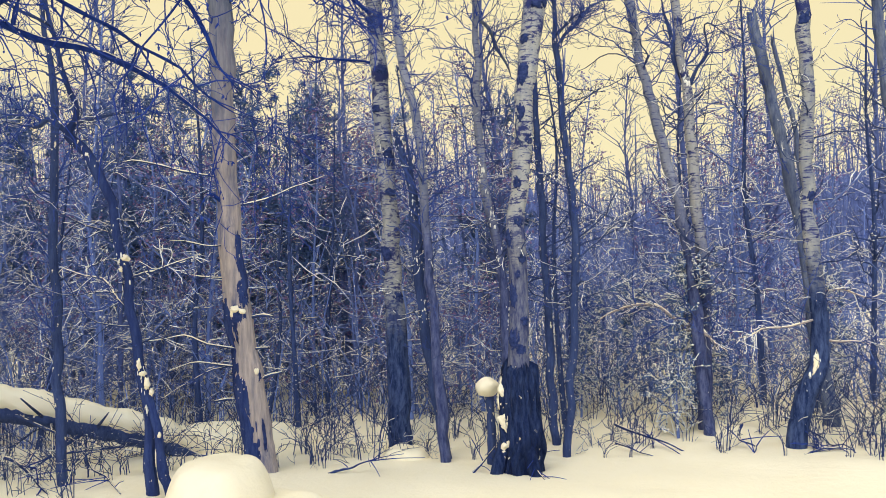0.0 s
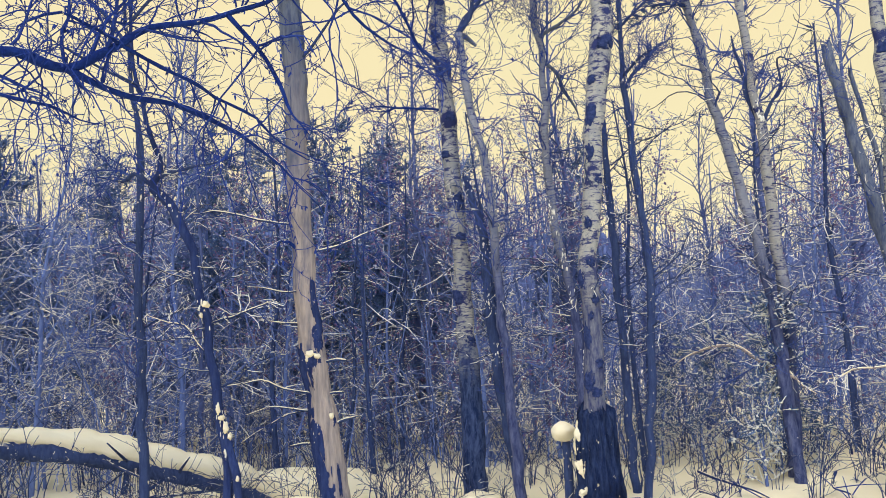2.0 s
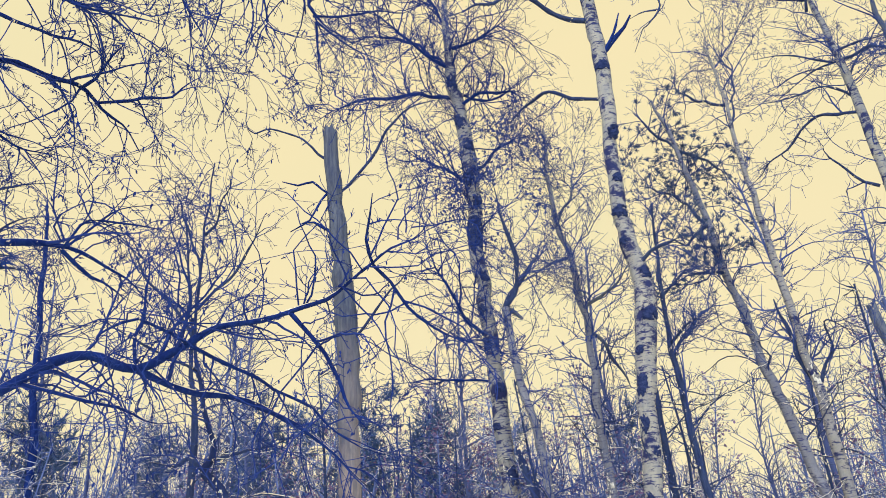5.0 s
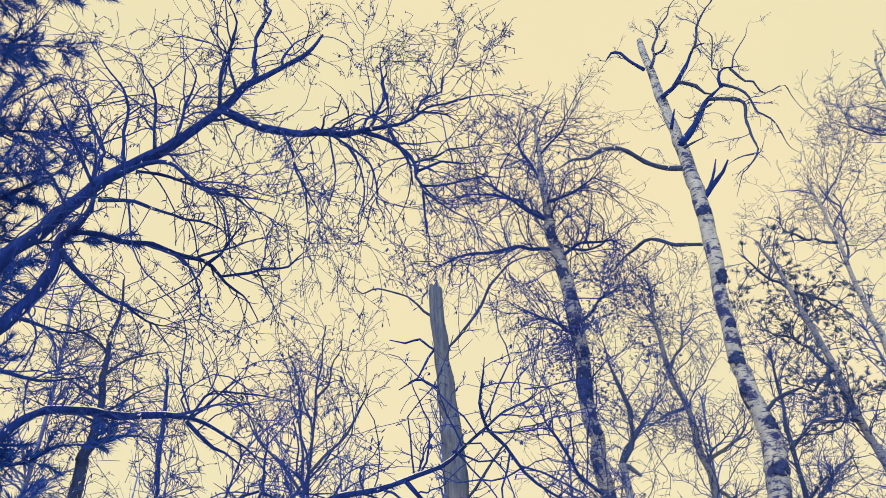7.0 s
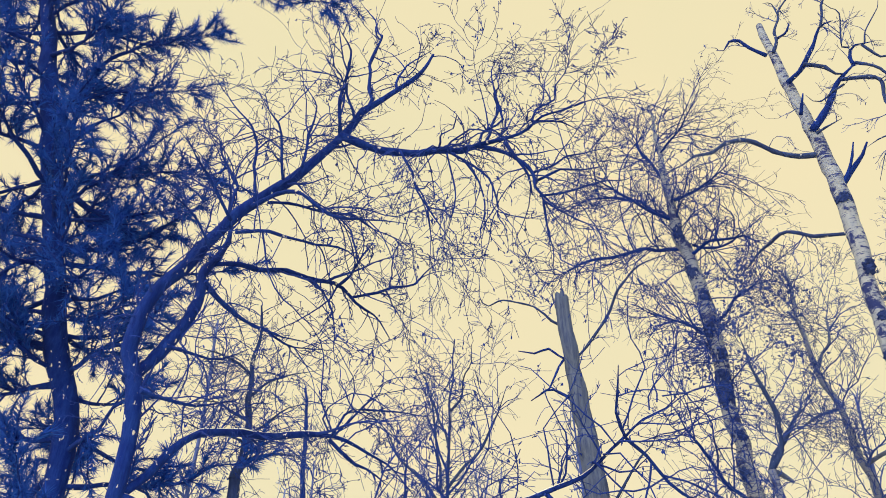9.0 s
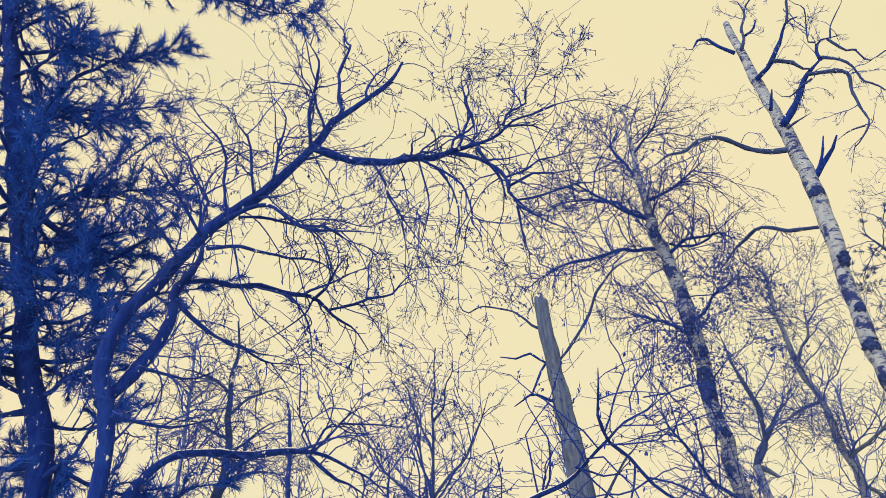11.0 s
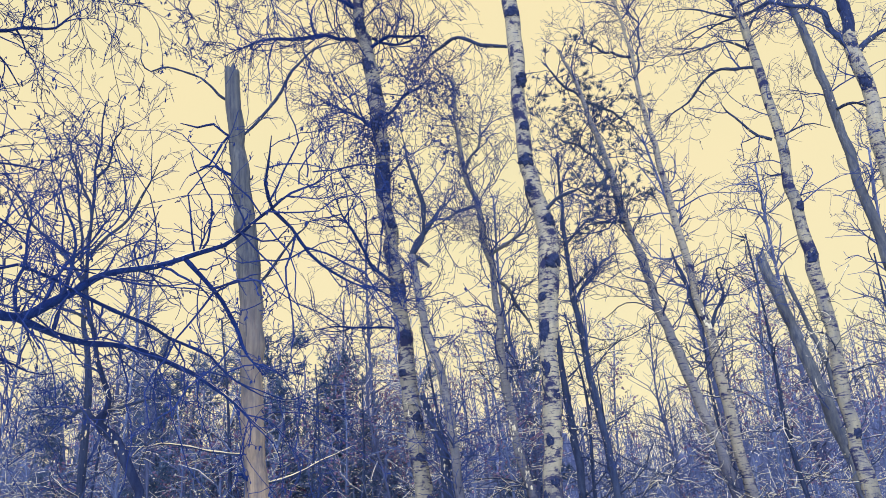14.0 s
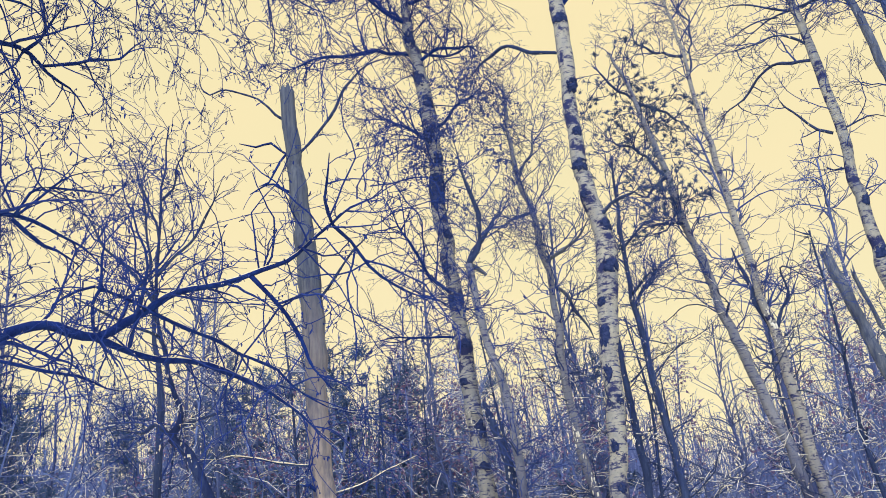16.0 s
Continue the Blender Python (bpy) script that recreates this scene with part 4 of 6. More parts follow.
limb(bare_tree, [(-4.66, 5.17, 5.05, 0.014), (-4.50, 5.43, 5.36, 0.009), (-4.31, 5.71, 5.52, 0.005)], bark_mid)
limb(bare_tree, [(-4.65, 5.18, 4.67, 0.014), (-4.40, 5.26, 4.86, 0.009), (-4.14, 5.33, 4.96, 0.005)], bark_mid)
limb(bare_tree, [(-4.65, 5.19, 4.62, 0.014), (-4.76, 4.88, 4.59, 0.009), (-4.88, 4.55, 4.62, 0.005)], bark_mid)
twigs(bare_tree, 4.5, 4.5, 0.55, 0.28, 0.0055, 0.15, 0.0, top=0.55, third=1.8, seed=62, spread=1.0, boughs=1.4, reach=0.75, sag=-0.02)

crook_tree = tree("crooked_tree", "crooked dark leafless tree with snow caught on its bends", bark_dim,
    [(-2.34, 6.49, -0.35, 0.058), (-2.34, 6.49, 0.11, 0.050), (-2.38, 6.48, 0.64, 0.046), (-2.44, 6.46, 1.02, 0.040), (-2.56, 6.41, 1.91, 0.036), (-2.66, 6.37, 2.41, 0.036), (-2.79, 6.31, 2.75, 0.042), (-2.92, 6.25, 2.91, 0.036), (-2.87, 6.28, 3.14, 0.021), (-3.07, 6.18, 4.04, 0.016), (-3.03, 6.20, 5.83, 0.006)])
limb(crook_tree, [(-2.91, 6.25, 2.90, 0.021), (-3.10, 6.35, 3.03, 0.020), (-3.28, 6.45, 2.99, 0.015), (-3.54, 6.50, 3.07, 0.009)], bark_mid)
limb(crook_tree, [(-2.54, 6.42, 1.75, 0.011), (-2.27, 6.41, 1.78, 0.009), (-2.10, 6.36, 1.86, 0.008), (-1.91, 6.32, 1.93, 0.004)], bark_mid, snowy=True, bushy=True)
limb(crook_tree, [(-2.50, 6.43, 1.48, 0.009), (-2.68, 6.50, 1.64, 0.008), (-2.88, 6.56, 1.80, 0.007), (-3.12, 6.60, 1.86, 0.004)], bark_mid, snowy=True, bushy=True)
limb(crook_tree, [(-2.88, 6.27, 2.99, 0.014), (-2.52, 6.15, 3.04, 0.011), (-2.09, 6.05, 3.09, 0.007)], bark_mid)
limb(crook_tree, [(-3.06, 6.18, 4.01, 0.016), (-3.34, 6.19, 4.39, 0.014), (-3.64, 6.17, 4.75, 0.010), (-3.92, 6.16, 5.25, 0.006)], bark_mid)
limb(crook_tree, [(-3.07, 6.18, 4.31, 0.016), (-2.81, 6.16, 4.54, 0.012), (-2.59, 6.11, 4.88, 0.010), (-2.42, 6.03, 5.11, 0.006)], bark_mid)
limb(crook_tree, [(-3.07, 6.18, 4.66, 0.012), (-3.35, 6.37, 5.28, 0.011), (-3.62, 6.57, 5.93, 0.007)], bark_mid)
limb(crook_tree, [(-3.06, 6.19, 5.05, 0.013), (-2.78, 5.98, 5.25, 0.008), (-2.63, 5.72, 5.43, 0.006)], bark_mid)
limb(crook_tree, [(-3.03, 6.20, 3.76, 0.014), (-3.18, 5.90, 3.76, 0.011), (-3.32, 5.58, 3.87, 0.009), (-3.45, 5.27, 3.97, 0.005)], bark_mid)
twigs(crook_tree, 3.4, 4.0, 0.50, 0.28, 0.0055, 0.2, 0.02, top=0.42, third=1.2, seed=45, spread=1.0, short=0.4, boughs=1.7, reach=0.75, sag=-0.02)
for z, turn, w, tl in ((1.95, -100, 1.7, 0.20), (0.78, -60, 1.5, 0.30), (2.78, -90, 2.2, 0.14)):
    crust(crook_tree, z, turn, w * 0.85, tl * 0.8, 0.016)
for j, (place, size) in enumerate((((-2.51, 6.36, 1.92), (0.026, 0.028, 0.028)), ((-2.55, 6.36, 1.83), (0.012, 0.02, 0.02)), ((-2.43, 6.41, 1.07), (0.016, 0.022, 0.042)), ((-2.40, 6.41, 1.00), (0.028, 0.022, 0.020)),
                                   ((-2.37, 6.42, 0.92), (0.022, 0.022, 0.045)), ((-2.34, 6.43, 0.85), (0.018, 0.022, 0.026)), ((-2.30, 6.42, 0.34), (0.010, 0.015, 0.06)), ((-2.26, 6.38, 0.52), (0.012, 0.015, 0.02)))):
    tagged(snow_lump("snow", crook_tree, place, size, 80 + j, 1.1), "snow lodged on a bend of the trunk")
limb(crook_tree, [(-2.41, 6.47, 0.92, 0.028), (-2.33, 6.43, 0.66, 0.036), (-2.25, 6.42, 0.30, 0.038), (-2.20, 6.42, -0.2, 0.044)], bark_dim, name="second_stem")
low_boughs(crook_tree, 10, 1.0, 3.2, 0.70, 385)

slimleft_tree = tree("slim_tree", "slim straight dark tree with sparse bare twigs", bark_mid,
    [(-3.26, 6.87, -0.35, 0.048), (-3.26, 6.87, 0.09, 0.043), (-3.28, 6.85, 0.79, 0.041), (-3.31, 6.84, 1.75, 0.039), (-3.32, 6.84, 2.72, 0.034), (-3.33, 6.83, 3.46, 0.029), (-3.38, 6.81, 4.05, 0.019), (-3.47, 6.76, 4.86, 0.013), (-3.54, 6.72, 5.61, 0.007)])
twigs(slimleft_tree, 5, 4, 0.5, 0.28, 0.0065, 0.3, 0.02, top=0.25, third=1.0, seed=46, boughs=0.8, reach=0.7, sag=0.02)
low_boughs(slimleft_tree, 8, 0.9, 3.8, 0.75, 399)

dead_tree = tree("dead_tree", "pale barkless dead tree with a broken top and snowy stubs", bark_dead,
    [(-1.66, 7.21, -0.35, 0.152), (-1.66, 7.21, 0.03, 0.136), (-1.72, 7.20, 0.51, 0.126), (-1.79, 7.18, 1.21, 0.116), (-1.87, 7.16, 1.82, 0.111), (-1.91, 7.15, 2.33, 0.106), (-1.94, 7.14, 2.99, 0.097), (-1.93, 7.14, 3.68, 0.102), (-1.99, 7.13, 4.71, 0.102), (-2.15, 7.08, 6.62, 0.080)], jag=0.10)
limb(dead_tree, [(-2.11, 7.09, 6.24, 0.014), (-2.37, 7.12, 6.51, 0.013), (-2.58, 7.15, 6.71, 0.011), (-2.85, 7.15, 6.85, 0.010), (-3.13, 7.14, 6.87, 0.009), (-3.20, 7.22, 7.37, 0.006)], bark_mid)
limb(dead_tree, [(-2.08, 7.10, 5.81, 0.016), (-1.75, 7.06, 6.12, 0.015), (-1.45, 7.00, 6.54, 0.014), (-1.21, 6.92, 6.70, 0.011), (-0.77, 6.86, 6.72, 0.007)], bark_mid)
limb(dead_tree, [(-2.08, 7.10, 5.81, 0.014), (-2.42, 7.10, 6.03, 0.012), (-2.68, 7.11, 6.09, 0.005)], bark_dark, name="stub")
limb(dead_tree, [(-2.17, 7.10, 5.87, 0.014), (-2.25, 6.92, 5.60, 0.012), (-2.33, 6.73, 5.34, 0.004)], bark_dark, name="stub")
limb(dead_tree, [(-2.05, 7.11, 5.39, 0.017), (-2.35, 7.12, 5.54, 0.014), (-2.58, 7.15, 5.49, 0.005)], bark_dark, name="stub")
limb(dead_tree, [(-2.05, 7.11, 5.39, 0.014), (-2.01, 7.28, 5.45, 0.010), (-2.01, 7.43, 5.57, 0.005)], bark_dark, name="stub")
limb(dead_tree, [(-1.95, 7.14, 4.18, 0.015), (-1.65, 7.04, 4.49, 0.011), (-1.39, 6.93, 4.69, 0.009), (-1.19, 6.80, 4.88, 0.005)], bark_mid)
limb(dead_tree, [(-1.93, 7.14, 2.66, 0.011), (-2.24, 7.18, 2.74, 0.009), (-2.51, 7.23, 2.80, 0.008), (-2.82, 7.24, 2.84, 0.007), (-3.16, 7.24, 2.86, 0.005)], bark_mid, snowy=True)
limb(dead_tree, [(-1.77, 7.18, 1.11, 0.008), (-2.03, 6.94, 1.19, 0.007), (-2.20, 6.72, 1.26, 0.006), (-2.45, 6.45, 1.25, 0.004)], bark_mid, snowy=True)
limb(dead_tree, [(-1.76, 7.19, 0.96, 0.007), (-2.05, 7.01, 1.00, 0.007), (-2.18, 6.86, 1.01, 0.005), (-2.30, 6.72, 0.99, 0.003)], bark_mid, snowy=True)
limb(dead_tree, [(-1.90, 7.10, 0.98, 0.007), (-2.19, 7.12, 0.89, 0.005), (-2.40, 7.16, 0.78, 0.005), (-2.54, 7.22, 0.69, 0.004)], bark_mid, snowy=True)
limb(dead_tree, [(-1.90, 7.15, 2.06, 0.007), (-2.10, 6.89, 2.06, 0.005), (-2.25, 6.63, 2.07, 0.003)], bark_mid, snowy=True)
limb(dead_tree, [(-1.86, 7.16, 1.75, 0.007), (-2.14, 7.24, 1.75, 0.006), (-2.30, 7.35, 1.80, 0.004)], bark_mid, snowy=True)
limb(dead_tree, [(-1.91, 7.15, 2.39, 0.009), (-1.57, 7.37, 2.50, 0.008), (-1.34, 7.55, 2.63, 0.007), (-1.12, 7.72, 2.74, 0.005)], bark_mid, snowy=True)
limb(dead_tree, [(-1.81, 7.18, 1.38, 0.014), (-1.59, 7.12, 1.40, 0.012), (-1.50, 7.04, 1.41, 0.006)], bark_mid, name="stub", snowy=True)
limb(dead_tree, [(-1.75, 7.19, 0.81, 0.014), (-1.54, 7.14, 0.87, 0.012), (-1.43, 7.06, 0.92, 0.006)], bark_mid, name="stub", snowy=True)
limb(dead_tree, [(-1.77, 7.18, 1.11, 0.012), (-1.57, 7.13, 1.11, 0.008), (-1.54, 7.03, 1.14, 0.006)], bark_mid, name="stub", snowy=True)
limb(dead_tree, [(-1.73, 7.19, 0.66, 0.012), (-1.98, 7.18, 0.66, 0.010), (-2.07, 7.21, 0.66, 0.006)], bark_mid, name="stub", snowy=True)
limb(dead_tree, [(-1.91, 7.15, 2.39, 0.020), (-2.01, 7.02, 2.47, 0.016), (-2.02, 6.91, 2.48, 0.010)], bark_dark, name="stub")
twigs(dead_tree, 3, 2, 0.35, 0.18, 0.005, 0.0, -0.02, top=1.0, seed=47)
for j, (place, size) in enumerate((((-1.83, 7.06, 1.48), (0.045, 0.032, 0.030)), ((-1.77, 7.06, 1.46), (0.030, 0.03, 0.022)), ((-1.86, 7.07, 1.44), (0.022, 0.03, 0.03)),
                                   ((-1.66, 7.10, 0.93), (0.022, 0.02, 0.03)))):
    tagged(snow_lump("snow", dead_tree, place, size, 30 + j), "snow lodged in a rotten hollow")
for z, turn, w, tl in ((1.43, -72, 1.3, 0.22), (0.90, -35, 0.5, 0.20), (1.30, -100, 0.35, 0.3), (0.35, -50, 0.3, 0.35)):
    patch(dead_tree, z, turn, w, tl, 0.006, knot_black, "hollow", "dark rotten hollow in the wood")
for z, turn, w, tl in ((0.42, -138, 2.3, 0.95), (0.15, -120, 2.0, 0.7), (0.72, -120, 1.6, 0.40), (1.15, -155, 1.5, 0.85), (1.38, -135, 1.3, 0.40), (1.85, -28, 1.0, 0.70), (1.62, -45, 1.0, 0.3)):
    patch(dead_tree, z, turn, w, tl, 0.014, bark_dim, "bark", "remnant of dark bark")

birchone_tree = tree("birch_tree", "slender birch with dark scarred bark and clumps of dry leaves", bark_scarred,
    [(-0.46, 8.29, -0.43, 0.150), (-0.46, 8.29, -0.08, 0.132), (-0.51, 8.28, 1.81, 0.096), (-0.61, 8.28, 3.59, 0.088), (-0.62, 8.28, 4.09, 0.086), (-0.71, 8.27, 5.58, 0.084), (-0.73, 8.27, 6.65, 0.086), (-0.80, 8.26, 7.48, 0.080), (-0.89, 8.25, 8.19, 0.066), (-0.92, 8.25, 10.27, 0.012)])
limb(birchone_tree, [(-0.83, 8.26, 7.69, 0.026), (-1.27, 8.35, 7.93, 0.024), (-1.73, 8.42, 7.99, 0.021), (-2.28, 8.45, 7.98, 0.018), (-2.75, 8.47, 7.79, 0.009)], bark_dark)
limb(birchone_tree, [(-0.81, 8.26, 7.58, 0.023), (-0.52, 8.08, 7.61, 0.020), (-0.16, 7.90, 7.46, 0.014), (0.02, 7.70, 7.16, 0.008)], bark_dark)
limb(birchone_tree, [(-0.89, 8.25, 8.16, 0.024), (-1.26, 8.00, 8.33, 0.020), (-1.57, 7.74, 8.63, 0.014), (-1.87, 7.47, 8.64, 0.008)], bark_dark)
limb(birchone_tree, [(-0.92, 8.23, 8.17, 0.023), (-1.32, 8.38, 8.71, 0.021), (-1.87, 8.48, 9.08, 0.016), (-2.47, 8.53, 9.01, 0.010)], bark_dark)
limb(birchone_tree, [(-0.90, 8.25, 8.48, 0.023), (-0.48, 7.99, 8.39, 0.017), (-0.09, 7.70, 8.38, 0.011)], bark_dark)
limb(birchone_tree, [(-0.91, 8.25, 8.89, 0.021), (-1.15, 8.47, 9.55, 0.016), (-1.34, 8.70, 10.52, 0.010)], bark_dark)
limb(birchone_tree, [(-0.91, 8.25, 9.35, 0.015), (-0.60, 8.03, 9.47, 0.012), (-0.29, 7.79, 9.66, 0.006)], bark_dark)
limb(birchone_tree, [(-0.85, 8.26, 7.79, 0.020), (-0.55, 8.63, 7.88, 0.017), (-0.02, 9.00, 8.34, 0.012)], bark_dark)
limb(birchone_tree, [(-0.73, 8.27, 6.57, 0.019), (-0.30, 8.04, 6.77, 0.016), (0.04, 7.80, 6.72, 0.008)], bark_dark)
limb(birchone_tree, [(-0.72, 8.27, 6.37, 0.019), (-1.05, 8.49, 6.82, 0.017), (-1.43, 8.68, 7.16, 0.009)], bark_dark)
limb(birchone_tree, [(-0.64, 8.27, 4.45, 0.020), (-0.91, 8.12, 4.71, 0.017), (-1.12, 7.96, 5.21, 0.013), (-1.29, 7.79, 5.57, 0.008)], bark_dark)
limb(birchone_tree, [(-0.62, 8.28, 3.99, 0.015), (-1.12, 8.43, 4.12, 0.012), (-1.77, 8.52, 4.14, 0.008)], bark_dark)
twigs(birchone_tree, 15.5, 6.2, 1.0, 0.40, 0.008, 0.12, -0.02, top=0.40, third=1.3, seed=48, short=0.2, buds=0.5, material=twig_dark)
droop(birchone_tree, 7.5, 13, 0.60, 148, 0.10, 0.0)
leaf_clump(birchone_tree, (-0.30, 8.25, 6.3), (0.9, 1.0, 0.75), 1700, 0.024, seed=6)
leaf_clump(birchone_tree, (-0.9, 8.25, 7.0), (0.9, 1.0, 0.7), 320, 0.022, seed=7)
for z, turn, w, tl in ((1.55, -50, 1.2, 0.09), (2.0, -130, 1.6, 0.13), (2.62, -60, 1.5, 0.08), (3.0, -60, 1.7, 0.18), (3.5, -125, 1.3, 0.10), (3.9, -70, 1.2, 0.12), (4.8, -110, 1.4, 0.12),
                       (4.4, -120, 1.5, 0.14), (5.20, -70, 1.5, 0.14), (5.75, -95, 2.9, 0.42), (6.15, -60, 1.6, 0.16), (6.50, -110, 1.8, 0.22), (6.95, -70, 1.6, 0.16), (7.3, -110, 1.8, 0.20), (7.9, -80, 2.0, 0.24)):
    knot(birchone_tree, z, turn, w, tl, 0.014)
low_boughs(birchone_tree, 12, 1.2, 3.6, 0.60, 380)

slimgrey_tree = tree("slim_tree", "slim grey tree with a broken fork at its top", bark_ashen,
    [(-0.02, 7.70, -0.40, 0.056), (-0.02, 7.70, -0.05, 0.050), (-0.06, 7.70, 0.60, 0.050), (-0.11, 7.70, 1.35, 0.047), (-0.16, 7.70, 2.33, 0.045), (-0.21, 7.70, 3.22, 0.043), (-0.33, 7.69, 3.73, 0.039), (-0.39, 7.69, 4.26, 0.038), (-0.43, 7.69, 4.60, 0.037)])
limb(slimgrey_tree, [(-0.43, 7.69, 4.60, 0.028), (-0.29, 7.83, 4.86, 0.024), (-0.05, 7.97, 5.26, 0.015), (0.09, 8.10, 5.41, 0.008)], bark_mid)
limb(slimgrey_tree, [(-0.43, 7.69, 4.60, 0.028), (-0.24, 7.62, 4.90, 0.024), (-0.32, 7.54, 5.33, 0.021), (-0.39, 7.46, 5.64, 0.014), (-0.43, 7.39, 5.95, 0.007)], bark_mid)
limb(slimgrey_tree, [(-0.43, 7.69, 4.60, 0.028), (-0.37, 7.74, 4.57, 0.028), (-0.26, 7.80, 4.50, 0.014)], bark_grey, name="stub")
twigs(slimgrey_tree, 11, 5, 0.7, 0.34, 0.0065, 0.2, 0.0, top=0.5, third=1.6, seed=49, boughs=1.5, reach=0.7)
leaf_clump(slimgrey_tree, (-0.26, 7.6, 5.75), (0.7, 0.7, 0.55), 260, 0.026, seed=8)
low_boughs(slimgrey_tree, 7, 1.6, 3.6, 0.50, 365)

gnarled_tree = tree("broken_tree", "short gnarled dark trunk with a broken snowy top", bark_mid,
    [(-0.01, 7.90, -0.41, 0.058), (-0.01, 7.90, -0.06, 0.052), (-0.09, 7.90, 0.57, 0.052), (-0.19, 7.90, 1.18, 0.049), (-0.24, 7.90, 1.79, 0.047), (-0.28, 7.89, 2.47, 0.043), (-0.37, 7.89, 2.98, 0.040), (-0.43, 7.89, 3.18, 0.029)])
limb(gnarled_tree, [(-0.36, 7.89, 2.95, 0.020), (-0.31, 8.04, 2.86, 0.016), (-0.30, 8.19, 2.68, 0.007)], bark_mid)
limb(gnarled_tree, [(-0.25, 7.90, 1.95, 0.016), (-0.15, 7.75, 2.12, 0.011), (-0.12, 7.60, 2.27, 0.006)], bark_mid)
twigs(gnarled_tree, 6, 3, 0.5, 0.25, 0.008, 0.2, 0.0, top=0.3, seed=50)
for z, turn, w, tl in ((3.10, -90, 2.2, 0.12), (2.50, -80, 1.4, 0.13), (1.90, -90, 1.2, 0.13), (1.45, -60, 1.2, 0.10)):
    crust(gnarled_tree, z, turn, w * 0.85, tl * 0.8, 0.016)
low_boughs(gnarled_tree, 9, 1.0, 3.0, 0.45, 361)

midtree_tree = tree("slim_tree", "thin grey forest tree with snow plastered on its bends", bark_ashen,
    [(0.66, 8.27, -0.36, 0.062), (0.66, 8.27, -0.01, 0.055), (0.62, 8.28, 1.66, 0.051), (0.45, 8.29, 2.79, 0.045), (0.41, 8.29, 3.44, 0.040), (0.42, 8.29, 4.17, 0.038), (0.35, 8.29, 5.25, 0.033), (0.22, 8.30, 5.84, 0.029), (0.19, 8.30, 6.53, 0.022), (0.19, 8.30, 7.10, 0.014)])
limb(midtree_tree, [(0.34, 8.29, 5.35, 0.020), (0.10, 8.50, 5.37, 0.016), (-0.28, 8.70, 5.28, 0.008)], bark_grey)
limb(midtree_tree, [(0.39, 8.29, 4.73, 0.022), (0.68, 8.02, 4.76, 0.017), (0.87, 7.75, 4.95, 0.009)], bark_grey)
limb(midtree_tree, [(0.23, 8.30, 5.81, 0.018), (0.45, 8.54, 6.40, 0.014), (0.58, 8.78, 6.93, 0.009)], bark_grey)
limb(midtree_tree, [(0.40, 8.29, 4.49, 0.021), (0.59, 8.41, 4.32, 0.019), (0.74, 8.53, 4.05, 0.017), (0.81, 8.66, 3.89, 0.010)], bark_grey)
twigs(midtree_tree, 8, 5, 0.6, 0.32, 0.0065, 0.25, 0.02, top=0.45, third=1.4, seed=51, spread=0.95, short=0.3, boughs=1.6, reach=0.8, sag=0.03, buds=0.4)
for z, turn, w, tl in ((2.72, -100, 1.9, 0.24), (2.30, -80, 1.8, 0.26), (2.93, -130, 1.4, 0.14), (1.9, -110, 1.2, 0.14), (1.3, -60, 1.0, 0.12)):
    crust(midtree_tree, z, turn, w * 0.85, tl * 0.8, 0.016)
low_boughs(midtree_tree, 14, 1.4, 4.2, 0.75, 396)

birchtwo_tree = tree("birch_tree", "white birch with black knots and a dark flared foot", bark_knotty,
    [(0.66, 7.27, -0.35, 0.187), (0.66, 7.27, 0.06, 0.155), (0.67, 7.27, 0.80, 0.106), (0.68, 7.27, 1.30, 0.089), (0.69, 7.27, 2.17, 0.084), (0.81, 7.26, 3.57, 0.088), (0.94, 7.24, 4.43, 0.102), (0.86, 7.25, 4.98, 0.092), (0.83, 7.25, 5.56, 0.078), (0.89, 7.25, 7.08, 0.081), (0.84, 7.25, 8.07, 0.075), (0.67, 7.27, 10.11, 0.039)])
limb(birchtwo_tree, [(0.89, 7.25, 7.25, 0.037), (1.09, 7.27, 7.49, 0.028), (1.30, 7.28, 7.81, 0.010)], bark_dark, name="broken_stub")
limb(birchtwo_tree, [(0.89, 7.25, 7.25, 0.028), (1.04, 7.17, 7.43, 0.019), (1.15, 7.11, 7.72, 0.007)], bark_dark, name="broken_stub")
limb(birchtwo_tree, [(0.86, 7.25, 7.78, 0.029), (0.45, 7.11, 7.85, 0.027), (0.10, 6.95, 8.06, 0.025), (-0.34, 6.77, 7.84, 0.020), (-0.71, 6.56, 7.54, 0.010)], bark_mid)
limb(birchtwo_tree, [(0.88, 7.25, 6.70, 0.021), (0.33, 7.53, 7.06, 0.019), (0.02, 7.77, 7.12, 0.018), (-0.36, 7.99, 6.91, 0.010)], bark_mid)
limb(birchtwo_tree, [(0.64, 7.16, 9.42, 0.026), (0.46, 7.15, 9.61, 0.021), (0.27, 7.13, 9.86, 0.017), (0.19, 7.11, 9.70, 0.012), (0.11, 7.09, 9.70, 0.007)], bark_dark)
limb(birchtwo_tree, [(0.72, 7.20, 9.46, 0.022), (0.81, 7.23, 9.74, 0.019), (0.92, 7.25, 10.11, 0.015), (1.13, 7.26, 10.48, 0.012), (1.26, 7.27, 10.75, 0.009)], bark_mid)
limb(birchtwo_tree, [(0.82, 7.24, 9.73, 0.018), (0.92, 7.20, 9.76, 0.015), (1.00, 7.16, 9.85, 0.013)], bark_dark)
limb(birchtwo_tree, [(0.92, 7.22, 10.10, 0.010), (0.89, 7.18, 10.31, 0.007), (0.79, 7.14, 10.32, 0.004)], bark_mid)
